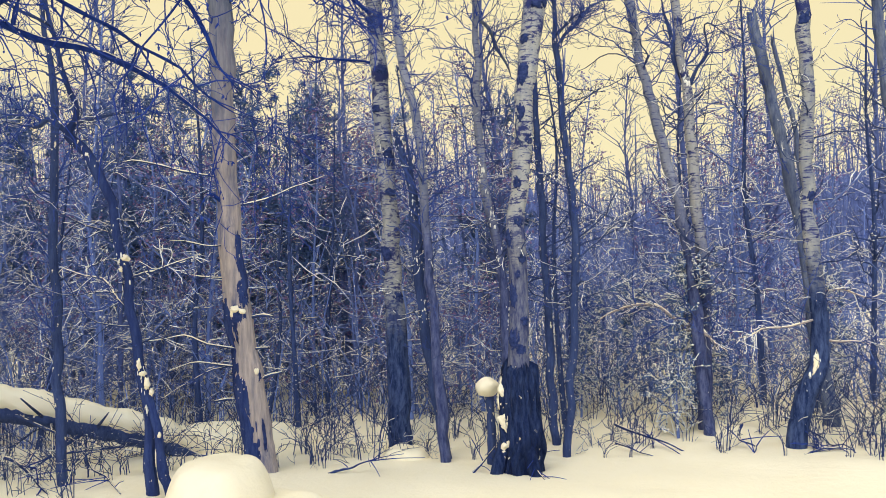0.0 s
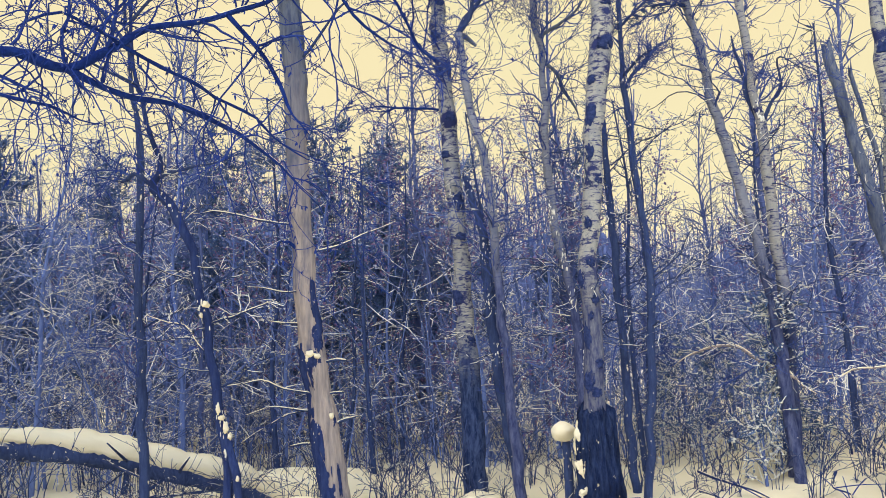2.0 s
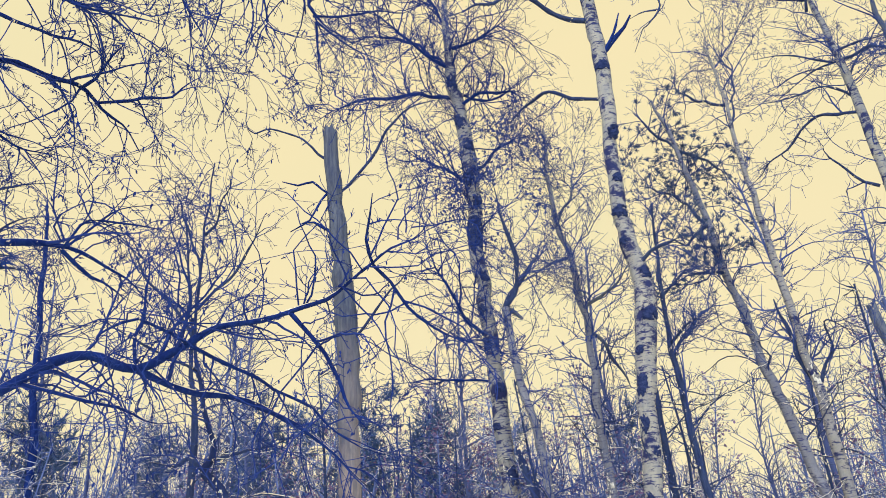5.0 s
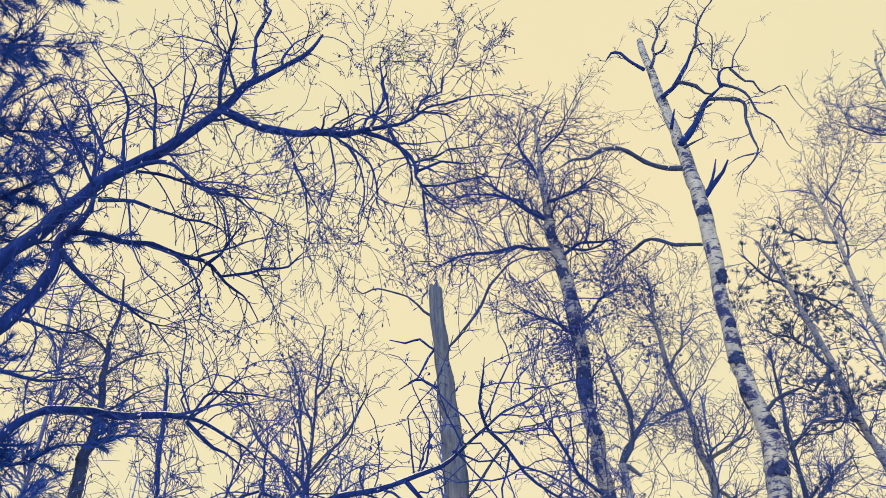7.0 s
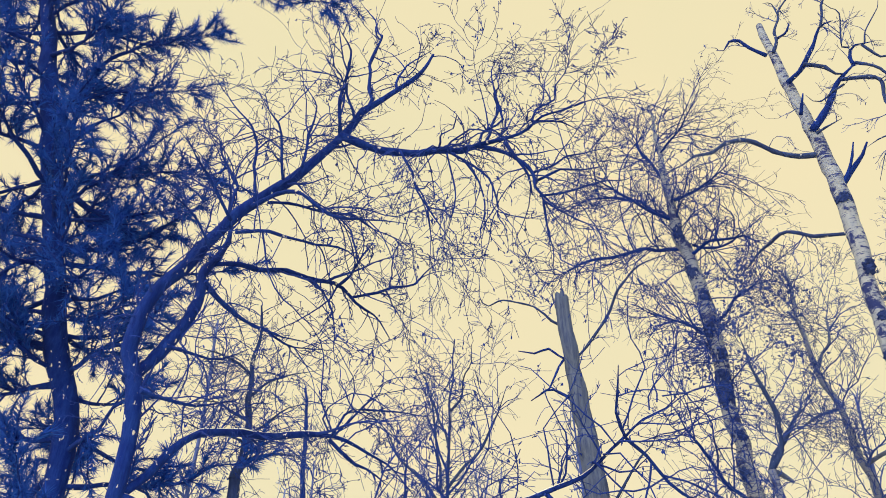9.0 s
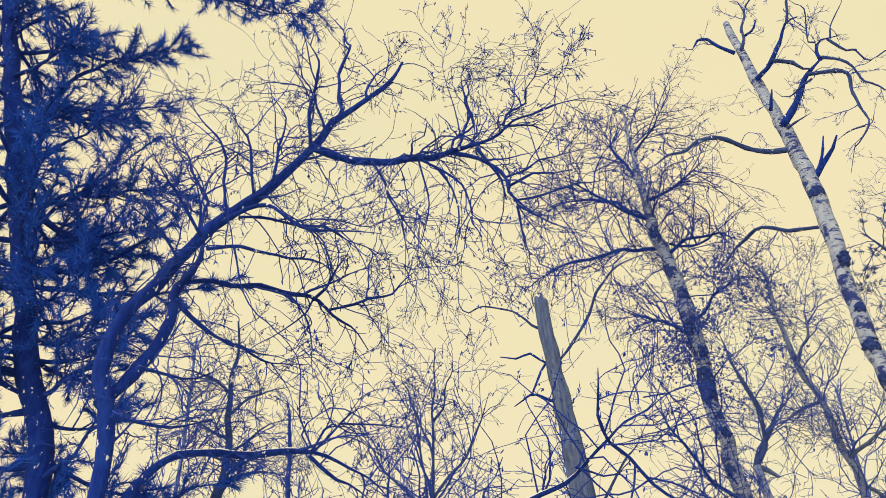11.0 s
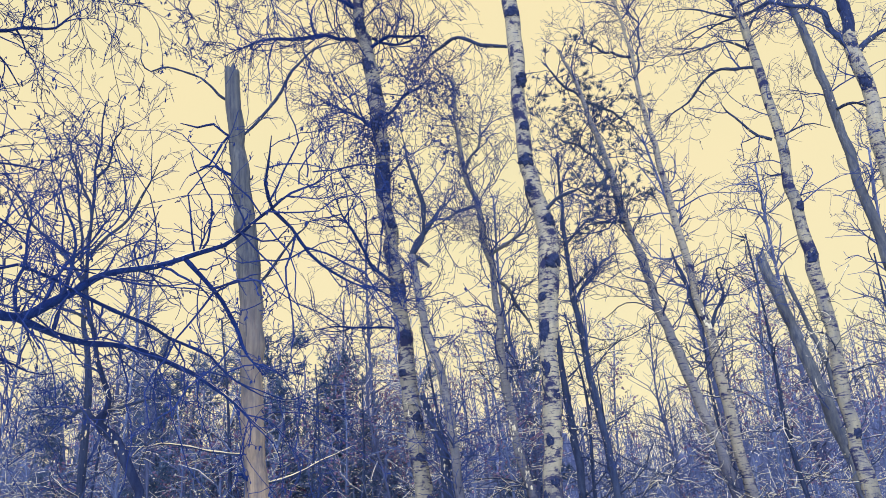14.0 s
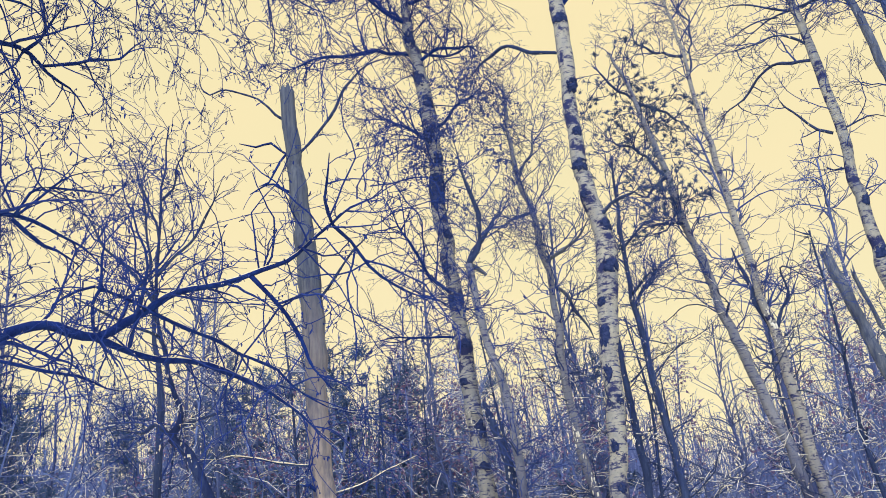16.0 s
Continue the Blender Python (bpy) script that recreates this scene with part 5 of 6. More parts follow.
limb(birchtwo_tree, [(0.76, 7.14, 8.86, 0.032), (0.98, 7.06, 9.02, 0.029), (1.13, 6.99, 9.24, 0.025), (1.25, 6.92, 9.36, 0.021), (1.36, 6.85, 9.31, 0.018)], bark_dark)
limb(birchtwo_tree, [(1.24, 6.87, 9.29, 0.018), (1.34, 6.82, 9.57, 0.014), (1.51, 6.75, 9.83, 0.010), (1.66, 6.67, 10.06, 0.006)], bark_mid)
limb(birchtwo_tree, [(0.96, 7.02, 8.95, 0.024), (1.11, 7.06, 8.87, 0.022), (1.23, 7.11, 8.73, 0.020), (1.32, 7.16, 8.76, 0.018)], bark_mid)
limb(birchtwo_tree, [(0.83, 7.14, 8.06, 0.042), (1.06, 7.15, 8.38, 0.037), (1.26, 7.17, 8.68, 0.033), (1.46, 7.18, 8.87, 0.028)], bark_dark)
limb(birchtwo_tree, [(1.46, 7.18, 8.87, 0.026), (1.46, 7.20, 9.07, 0.020), (1.53, 7.20, 9.18, 0.015), (1.74, 7.17, 9.12, 0.009)], bark_dark)
limb(birchtwo_tree, [(1.49, 7.18, 9.15, 0.012), (1.42, 7.15, 9.18, 0.010), (1.52, 7.09, 9.62, 0.008), (1.46, 7.07, 9.81, 0.006), (1.36, 7.05, 10.01, 0.004)], bark_mid)
limb(birchtwo_tree, [(1.27, 7.17, 8.70, 0.026), (1.53, 7.09, 8.57, 0.023), (1.61, 7.04, 8.38, 0.020), (1.56, 7.02, 8.07, 0.017), (1.57, 6.99, 7.78, 0.014), (1.47, 6.98, 7.40, 0.011), (1.34, 6.98, 7.31, 0.008), (1.22, 6.98, 7.05, 0.005)], bark_mid)
limb(birchtwo_tree, [(1.52, 6.97, 7.57, 0.010), (1.34, 6.93, 7.54, 0.007), (1.21, 6.88, 7.42, 0.004)], bark_mid)
limb(birchtwo_tree, [(1.48, 7.18, 8.90, 0.018), (1.69, 7.20, 8.71, 0.015), (1.77, 7.25, 8.45, 0.012), (1.89, 7.30, 8.31, 0.010), (1.97, 7.35, 7.93, 0.007), (2.14, 7.37, 7.72, 0.004)], bark_mid)
limb(birchtwo_tree, [(1.62, 7.20, 9.16, 0.016), (1.73, 7.24, 8.98, 0.014), (1.87, 7.27, 8.93, 0.012), (1.94, 7.32, 8.74, 0.010), (2.15, 7.34, 8.82, 0.008), (2.23, 7.38, 8.63, 0.006), (2.37, 7.41, 8.25, 0.004)], bark_mid)
limb(birchtwo_tree, [(1.65, 7.19, 9.15, 0.010), (1.76, 7.23, 9.46, 0.008), (1.97, 7.25, 9.76, 0.005), (2.08, 7.29, 10.03, 0.003)], bark_mid)
limb(birchtwo_tree, [(1.29, 7.17, 8.61, 0.014), (1.10, 7.13, 8.48, 0.011), (0.94, 7.09, 8.43, 0.007), (0.87, 7.03, 8.49, 0.004)], bark_mid)
limb(birchtwo_tree, [(0.76, 7.04, 8.23, 0.022), (0.80, 6.99, 8.31, 0.018), (0.84, 6.93, 8.43, 0.015)], bark_dark)
limb(birchtwo_tree, [(0.85, 7.08, 7.94, 0.018), (0.97, 6.99, 7.96, 0.012), (1.10, 6.89, 7.89, 0.006)], bark_mid)
limb(birchtwo_tree, [(0.91, 7.24, 4.72, 0.020), (1.18, 7.00, 4.83, 0.017), (1.26, 6.78, 4.77, 0.008)], bark_mid)
twigs(birchtwo_tree, 3.2, 3.6, 0.42, 0.24, 0.006, 0.0, -0.02, top=1.0, third=1.3, seed=52, buds=0.5)
for z, turn, w, tl, pr in ((6.24, -55, 2.2, 0.20, 0.05), (5.70, -75, 1.7, 0.14, 0.03), (5.31, -95, 2.8, 0.16, 0.035), (4.98, -130, 1.4, 0.10, 0.02), (4.63, -60, 1.8, 0.16, 0.025), (4.20, -65, 2.2, 0.16, 0.03),
                           (3.87, -130, 1.3, 0.10, 0.02), (3.55, -125, 1.7, 0.32, 0.012), (3.20, -118, 1.3, 0.20, 0.012), (2.95, -60, 1.1, 0.12, 0.012), (2.55, -120, 1.2, 0.14, 0.012), (2.2, -75, 1.3, 0.10, 0.012),
                           (1.86, -65, 1.2, 0.10, 0.02), (1.3, -60, 1.2, 0.10, 0.015), (1.15, -125, 1.4, 0.22, 0.014), (1.55, -135, 1.3, 0.26, 0.014), (1.72, -100, 0.8, 0.09, 0.010), (2.05, -140, 1.2, 0.20, 0.014), (1.05, -80, 1.4, 0.12, 0.010), (7.1, -90, 2.8, 0.16, 0.02)):
    knot(birchtwo_tree, z, turn, w * 0.85, tl * 0.78, pr * 0.8)
for z, turn, w, tl in ((0.66, -165, 0.8, 0.34), (0.42, -158, 0.7, 0.26), (0.20, -150, 0.5, 0.14)):
    patch(birchtwo_tree, z, turn, w, tl, 0.090, snow_mat, "snow", "streak of snow blown against the trunk")
for gx, gy, ln, r in ((-0.26, -0.10, 0.42, 0.075), (0.13, -0.24, 0.40, 0.07), (-0.2, 0.22, 0.3, 0.06)):
    limb(birchtwo_tree, [(0.66, 7.27, ln, 0.10), (0.66 + gx * 0.55, 7.27 + gy * 0.55, ln * 0.40, r), (0.66 + gx, 7.27 + gy, -0.14, r * 0.6)], bark_cork, name="root")
foot_bark(birchtwo_tree, 0.90, 0.066, bark_cork)
low_boughs(birchtwo_tree, 7, 1.6, 4.0, 0.50, 365)

thindark_tree = tree("slim_tree", "thin dark leafless tree among the birches", bark_mid,
    [(1.18, 7.91, -0.39, 0.046), (1.18, 7.91, -0.04, 0.041), (1.24, 7.90, 0.81, 0.042), (1.30, 7.89, 1.64, 0.038), (1.29, 7.90, 2.54, 0.036), (1.24, 7.90, 3.45, 0.034), (1.19, 7.91, 4.17, 0.026), (1.20, 7.91, 4.66, 0.022), (1.21, 7.91, 5.18, 0.016), (1.27, 7.90, 5.72, 0.009)])
limb(thindark_tree, [(1.20, 7.91, 3.99, 0.018), (1.56, 8.05, 4.42, 0.014), (1.80, 8.21, 4.65, 0.007)], bark_mid)
limb(thindark_tree, [(1.19, 7.91, 4.12, 0.018), (1.31, 7.69, 4.18, 0.013), (1.49, 7.45, 4.25, 0.009)], bark_mid)
limb(thindark_tree, [(1.20, 7.91, 4.64, 0.016), (1.48, 8.06, 4.95, 0.012), (1.71, 8.22, 5.13, 0.007)], bark_mid)
twigs(thindark_tree, 7, 5, 0.55, 0.30, 0.0065, 0.25, 0.02, top=0.3, third=1.2, seed=53, spread=0.95, boughs=1.4, reach=0.7, sag=0.03)
low_boughs(thindark_tree, 16, 1.2, 3.8, 0.75, 399)

slimback_tree = tree("slim_tree", "thin straight dark trunk standing behind the birches", bark_mid,
    [(1.15, 8.52, -0.42, 0.051), (1.15, 8.52, -0.07, 0.046), (1.12, 8.53, 0.76, 0.046), (1.09, 8.53, 1.78, 0.043), (1.07, 8.53, 2.75, 0.039), (1.05, 8.54, 3.48, 0.031), (1.04, 8.54, 4.16, 0.021)])
twigs(slimback_tree, 8, 3, 0.6, 0.3, 0.008, 0.25, 0.02, top=0.35, seed=54)
low_boughs(slimback_tree, 16, 1.2, 3.8, 0.75, 399)

leaner_tree = tree("leaning_pine", "slim leaning pine with sparse tufts of dull needles", bark_ashen,
    [(2.73, 8.37, -0.36, 0.069), (2.73, 8.37, -0.01, 0.061), (2.66, 8.39, 0.79, 0.062), (2.63, 8.40, 1.61, 0.060), (2.55, 8.42, 2.15, 0.058), (2.46, 8.45, 2.70, 0.056), (2.30, 8.49, 3.50, 0.055), (2.17, 8.53, 4.19, 0.050), (1.77, 8.62, 6.82, 0.026), (1.58, 8.66, 7.54, 0.014)])
limb(leaner_tree, [(1.95, 8.58, 5.70, 0.021), (1.69, 8.94, 6.33, 0.017), (1.35, 9.30, 6.70, 0.009)], bark_mid)
limb(leaner_tree, [(1.95, 8.58, 5.70, 0.021), (1.65, 8.34, 5.39, 0.015), (1.32, 8.09, 5.39, 0.007)], bark_mid)
limb(leaner_tree, [(1.78, 8.62, 6.77, 0.019), (2.14, 8.84, 6.65, 0.014), (2.45, 9.07, 6.66, 0.009)], bark_mid)
limb(leaner_tree, [(2.04, 8.56, 5.07, 0.020), (1.72, 8.37, 5.05, 0.015), (1.38, 8.18, 4.95, 0.007)], bark_mid)
limb(leaner_tree, [(1.78, 8.62, 6.77, 0.017), (1.56, 8.91, 7.29, 0.015), (1.43, 9.19, 7.76, 0.009)], bark_mid)
twigs(leaner_tree, 11, 5, 0.7, 0.32, 0.007, 0.2, 0.0, top=0.5, third=1.0, seed=55)
needle_tufts(leaner_tree, (1.74, 8.65, 6.3), (0.95, 1.1, 1.5), 1180, seed=9)
needle_tufts(leaner_tree, (1.38, 8.50, 5.2), (0.60, 0.75, 0.45), 170, seed=10)
low_boughs(leaner_tree, 14, 1.0, 4.2, 0.80, 400)

forked_tree = tree("forked_tree", "pale forked tree with snow lodged in its crotch", bark_pale,
    [(2.75, 8.57, -0.37, 0.080), (2.75, 8.57, -0.02, 0.072), (2.78, 8.56, 1.73, 0.060), (2.73, 8.58, 2.65, 0.056), (2.71, 8.58, 3.64, 0.056), (2.65, 8.60, 4.07, 0.045), (2.61, 8.61, 4.97, 0.042), (2.49, 8.65, 6.76, 0.028), (2.49, 8.65, 7.34, 0.023), (2.41, 8.67, 8.27, 0.015)])
limb(forked_tree, [(2.50, 8.65, 7.33, 0.017), (2.20, 8.98, 7.71, 0.015), (1.96, 9.30, 8.34, 0.010)], bark_mid)
limb(forked_tree, [(2.71, 8.58, 3.69, 0.034), (2.60, 8.77, 4.39, 0.025), (2.57, 8.94, 4.84, 0.018)], bark_mid)
limb(forked_tree, [(2.71, 8.58, 3.69, 0.022), (2.83, 8.37, 4.07, 0.014), (2.81, 8.20, 4.31, 0.009), (3.10, 7.91, 4.00, 0.007)], bark_mid)
limb(forked_tree, [(2.49, 8.65, 7.04, 0.014), (2.68, 8.80, 7.78, 0.012), (2.66, 9.02, 8.51, 0.006)], bark_mid)
limb(forked_tree, [(2.78, 8.56, 1.47, 0.034), (2.67, 8.73, 1.99, 0.030), (2.58, 8.90, 2.28, 0.023), (2.47, 9.07, 2.40, 0.013)], bark_pale)
limb(forked_tree, [(2.77, 8.56, 1.12, 0.016), (2.50, 8.58, 1.29, 0.018), (2.56, 8.50, 1.07, 0.022), (2.68, 8.40, 1.14, 0.018), (2.79, 8.30, 1.00, 0.014), (2.89, 8.21, 0.90, 0.009)], bark_dead, snowy=True, bushy=True)
limb(forked_tree, [(2.76, 8.33, 1.04, 0.016), (2.48, 8.52, 1.20, 0.016), (2.24, 8.69, 1.38, 0.015), (1.97, 8.86, 1.35, 0.013), (1.68, 9.02, 1.17, 0.008)], bark_dead, snowy=True, bushy=True)
twigs(forked_tree, 6.2, 5, 0.65, 0.32, 0.0065, 0.25, 0.02, top=0.45, third=1.4, seed=56, spread=0.95, short=0.3, boughs=1.6, reach=0.9, sag=0.03, buds=0.4)
for z, turn, w, tl in ((3.66, -90, 2.4, 0.26), (3.88, -120, 1.5, 0.16), (1.2, -80, 1.5, 0.12)):
    crust(forked_tree, z, turn, w * 0.85, tl * 0.8, 0.016)
low_boughs(forked_tree, 16, 1.2, 3.8, 0.90, 412)

snag_tree = tree("snag", "leaning grey snag snapped off at the top", bark_grey,
    [(3.98, 8.40, -0.35, 0.090), (3.98, 8.40, 0.17, 0.080), (3.89, 8.45, 1.22, 0.071), (3.83, 8.48, 2.06, 0.066), (3.73, 8.52, 2.86, 0.064), (3.59, 8.58, 3.74, 0.060), (3.45, 8.64, 4.52, 0.053)], jag=0.16)
twigs(snag_tree, 3, 2, 0.4, 0.2, 0.007, 0.1, 0.0, top=0.3, seed=57)
low_boughs(snag_tree, 9, 1.0, 3.2, 0.70, 383)

slimsnag_tree = tree("snag", "thin grey snag broken off behind a larger one", bark_grey,
    [(4.20, 9.15, -0.35, 0.035), (4.14, 9.10, 2.68, 0.029), (4.07, 9.14, 3.54, 0.026), (3.92, 9.20, 4.41, 0.023)], jag=0.16)


birchright_tree = tree("birch_tree", "white birch with a dark crooked snow-dusted foot", bark_dusky,
    [(3.27, 7.63, -0.37, 0.099), (3.27, 7.63, -0.02, 0.089), (3.37, 7.58, 0.53, 0.093), (3.52, 7.52, 1.00, 0.084), (3.47, 7.54, 2.22, 0.066), (3.51, 7.52, 3.82, 0.062), (3.49, 7.53, 4.60, 0.057), (3.50, 7.53, 6.29, 0.049), (3.31, 7.61, 8.60, 0.021), (3.36, 7.59, 9.29, 0.012)])
limb(birchright_tree, [(3.44, 7.56, 7.14, 0.018), (3.52, 7.24, 6.97, 0.012), (3.71, 6.86, 6.79, 0.007)], bark_mid)
limb(birchright_tree, [(3.31, 7.65, 7.80, 0.018), (3.38, 7.34, 8.38, 0.013), (3.56, 6.98, 8.48, 0.008)], bark_mid)
limb(birchright_tree, [(3.49, 7.53, 4.51, 0.018), (3.55, 7.72, 5.07, 0.014), (3.45, 7.99, 5.28, 0.007)], bark_mid)
limb(birchright_tree, [(3.50, 7.52, 1.49, 0.010), (3.75, 7.55, 1.53, 0.008), (3.98, 7.59, 1.46, 0.007), (4.17, 7.64, 1.46, 0.004)], bark_dead, snowy=True, bushy=True)
limb(birchright_tree, [(3.52, 7.52, 1.25, 0.010), (3.18, 7.49, 1.18, 0.008), (2.89, 7.43, 1.13, 0.008), (2.67, 7.33, 1.09, 0.005)], bark_dead, snowy=True, bushy=True)
limb(birchright_tree, [(3.52, 7.51, 1.05, 0.009), (3.83, 7.65, 1.00, 0.008), (4.11, 7.78, 0.97, 0.005)], bark_dead, snowy=True, bushy=True)
limb(birchright_tree, [(3.53, 7.54, 6.32, 0.022), (3.34, 7.73, 6.43, 0.019), (3.25, 7.88, 6.55, 0.017), (3.13, 8.04, 6.56, 0.014), (2.89, 8.23, 6.38, 0.012), (2.70, 8.40, 6.28, 0.009), (2.48, 8.57, 6.10, 0.007)], bark_mid)
limb(birchright_tree, [(3.45, 7.57, 5.45, 0.018), (3.23, 7.56, 5.61, 0.014), (3.03, 7.54, 5.87, 0.010), (2.98, 7.45, 5.93, 0.006)], bark_mid)
limb(birchright_tree, [(3.50, 7.55, 6.42, 0.015), (3.34, 7.54, 6.61, 0.013), (3.06, 7.58, 6.69, 0.010), (2.74, 7.62, 6.62, 0.008), (2.37, 7.66, 6.64, 0.005)], bark_mid)
limb(birchright_tree, [(3.31, 7.64, 7.96, 0.015), (3.10, 7.87, 8.23, 0.012), (2.97, 8.06, 8.57, 0.008), (2.68, 8.30, 9.06, 0.005)], bark_mid)
limb(birchright_tree, [(3.39, 7.60, 7.03, 0.013), (2.98, 7.56, 7.12, 0.009), (2.54, 7.50, 7.13, 0.005)], bark_mid)
limb(birchright_tree, [(3.46, 7.57, 6.64, 0.014), (3.64, 7.60, 7.03, 0.011), (3.88, 7.59, 7.30, 0.008), (4.09, 7.59, 7.68, 0.005)], bark_mid)
limb(birchright_tree, [(3.48, 7.56, 5.46, 0.013), (3.80, 7.57, 5.56, 0.009), (4.09, 7.59, 5.53, 0.005)], bark_mid)
twigs(birchright_tree, 5, 4.5, 0.65, 0.32, 0.0065, 0.15, 0.0, top=0.5, third=1.4, seed=58, short=0.35, boughs=1.2, reach=0.8, sag=0.0, spread=1.1, buds=0.5)
for z, turn, w, tl in ((2.4, -80, 1.6, 0.10), (4.1, -100, 2.0, 0.13), (4.65, -70, 1.8, 0.12)):
    knot(birchright_tree, z, turn, w, tl, 0.010)
patch(birchright_tree, 0.84, -132, 0.62, 0.24, 0.014, snow_mat, "snow", "streak of snow blown against the trunk")
crust(birchright_tree, 0.80, -125, 1.0, 0.22, 0.014)
low_boughs(birchright_tree, 12, 1.2, 3.8, 0.80, 402)

edgebirch_tree = tree("birch_tree", "stout white birch with a snapped top", bark_birch,
    [(4.01, 6.92, -0.35, 0.090), (4.01, 6.92, 0.04, 0.080), (4.08, 6.88, 1.11, 0.076), (4.14, 6.85, 2.19, 0.072), (4.18, 6.82, 3.14, 0.070), (4.11, 6.86, 4.48, 0.070), (4.14, 6.85, 5.30, 0.070), (4.13, 6.85, 5.81, 0.063), (4.13, 6.85, 6.20, 0.058)], jag=0.10)
limb(edgebirch_tree, [(4.13, 6.85, 5.86, 0.054), (4.16, 6.84, 6.35, 0.055), (4.16, 6.83, 6.71, 0.046)], bark_dim, name="broken_top")
limb(edgebirch_tree, [(4.13, 6.85, 5.89, 0.031), (4.36, 6.90, 6.10, 0.027), (4.56, 6.97, 6.22, 0.021), (4.89, 6.95, 6.34, 0.009)], bark_mid)
limb(edgebirch_tree, [(4.15, 6.87, 5.91, 0.034), (4.09, 6.96, 6.30, 0.031), (4.03, 7.05, 6.59, 0.028), (3.95, 7.16, 6.77, 0.024), (3.70, 7.34, 6.97, 0.021), (3.53, 7.48, 6.99, 0.018), (3.29, 7.64, 7.01, 0.014), (3.08, 7.79, 6.95, 0.011), (2.82, 7.94, 6.83, 0.008)], bark_mid)
limb(edgebirch_tree, [(3.95, 7.10, 6.71, 0.016), (4.11, 7.05, 7.03, 0.013), (4.29, 6.98, 7.25, 0.009), (4.36, 6.97, 7.55, 0.006)], bark_mid)
limb(edgebirch_tree, [(3.33, 7.74, 7.06, 0.010), (3.14, 7.92, 7.17, 0.008), (2.90, 8.12, 7.15, 0.006), (2.76, 8.27, 7.17, 0.004)], bark_mid)
twigs(edgebirch_tree, 5, 4.5, 0.55, 0.30, 0.0065, 0.15, 0.0, top=0.55, third=1.2, seed=60, boughs=0.8, reach=0.7)
for z, turn, w, tl in ((3.0, -150, 1.6, 0.12), (4.3, -110, 2.0, 0.14), (5.6, -130, 1.8, 0.16)):
    knot(edgebirch_tree, z, turn, w, tl, 0.014)
low_boughs(edgebirch_tree, 8, 1.4, 4.0, 0.60, 377)

edgegrey_tree = tree("slim_tree", "tall slim grey tree beside a birch", bark_grey,
    [(4.26, 7.70, -0.35, 0.058), (4.26, 7.70, 0.14, 0.052), (4.33, 7.66, 1.93, 0.050), (4.34, 7.65, 2.94, 0.050), (4.29, 7.68, 4.65, 0.049), (4.26, 7.70, 5.39, 0.048), (4.24, 7.71, 6.16, 0.046), (4.19, 7.74, 6.85, 0.041), (4.11, 7.78, 7.49, 0.033), (4.12, 7.78, 8.17, 0.017)])
limb(edgegrey_tree, [(4.21, 7.73, 6.68, 0.020), (4.22, 7.91, 7.33, 0.019), (4.03, 8.20, 7.58, 0.017), (3.73, 8.52, 7.70, 0.009)], bark_mid)
limb(edgegrey_tree, [(4.25, 7.71, 5.79, 0.020), (4.34, 7.37, 5.65, 0.014), (4.34, 7.08, 5.34, 0.009)], bark_mid)
twigs(edgegrey_tree, 5, 4.5, 0.65, 0.32, 0.0065, 0.2, 0.01, top=0.45, third=1.4, seed=61, spread=1.0, boughs=1.4, reach=0.9, sag=0.02, buds=0.4)
low_boughs(edgegrey_tree, 12, 1.0, 4.0, 0.70, 390)

farslim_tree = tree("slim_spruce", "thin far spruce with short level branches", bark_dark,
    [(-6.99, 9.76, -0.35, 0.067), (-6.97, 9.76, 3.51, 0.056), (-7.08, 9.69, 4.78, 0.050), (-7.16, 9.63, 5.92, 0.040), (-7.22, 9.59, 6.80, 0.033), (-7.28, 9.54, 7.68, 0.017)])
twigs(farslim_tree, 12, 3, 0.55, 0.22, 0.009, 0.0, 0.0, top=0.35, seed=59)

# ---------------------------------------------------------------- fallen log, stump, snow mound


def fallen_log():
    ob = tagged(new("fallen_log"), "fallen dark tree trunk under a thick ridge of snow", "log")
    ob.location = (-3.4, 7.9, 0.0)
    pts = [(-1.60, -0.73, 0.72, 0.06), (-1.40, -0.64, 0.69, 0.09), (-0.77, -0.34, 0.57, 0.095), (0.35, 0.17, 0.20, 0.085), (0.72, 0.32, 0.02, 0.08), (1.0, 0.42, -0.20, 0.07)]
    line = spline(pts, 60)
    part("trunk", solid_tube("trunk", line, 14, bark_mid, 51, 0.3), ob)
    top = line.copy()
    top[:, 2] += 0.135
    top[:, 3] = 0.118 + 0.008 * np.sin(np.arange(60) * 0.31) + 0.010 * np.sin(np.arange(60) * 0.83)
    top[-14:, 3] *= np.linspace(1, 0.4, 14)
    top[:20, 3] *= np.linspace(0.35, 1, 20)
    part("snow", solid_tube("snow", top, 22, snow_mat, 52, 0.20), ob, "thick ridge of fresh snow")
    rng = np.random.default_rng(9)
    for j in range(9):
        i = int(rng.integers(6, 55))
        a = line[i, :3]
        w = np.array([rng.normal() * 0.25, -0.25 - 0.2 * rng.random(), rng.normal() * 0.25])
        st = spline([(*a, 0.02), (*(a + w * 0.6), 0.014), (*(a + w * (1 + rng.random())), 0.006)], 8)
        part("stub", solid_tube("stub", st, 6, bark_mid, 60 + j, 0.1), ob)


fallen_log()


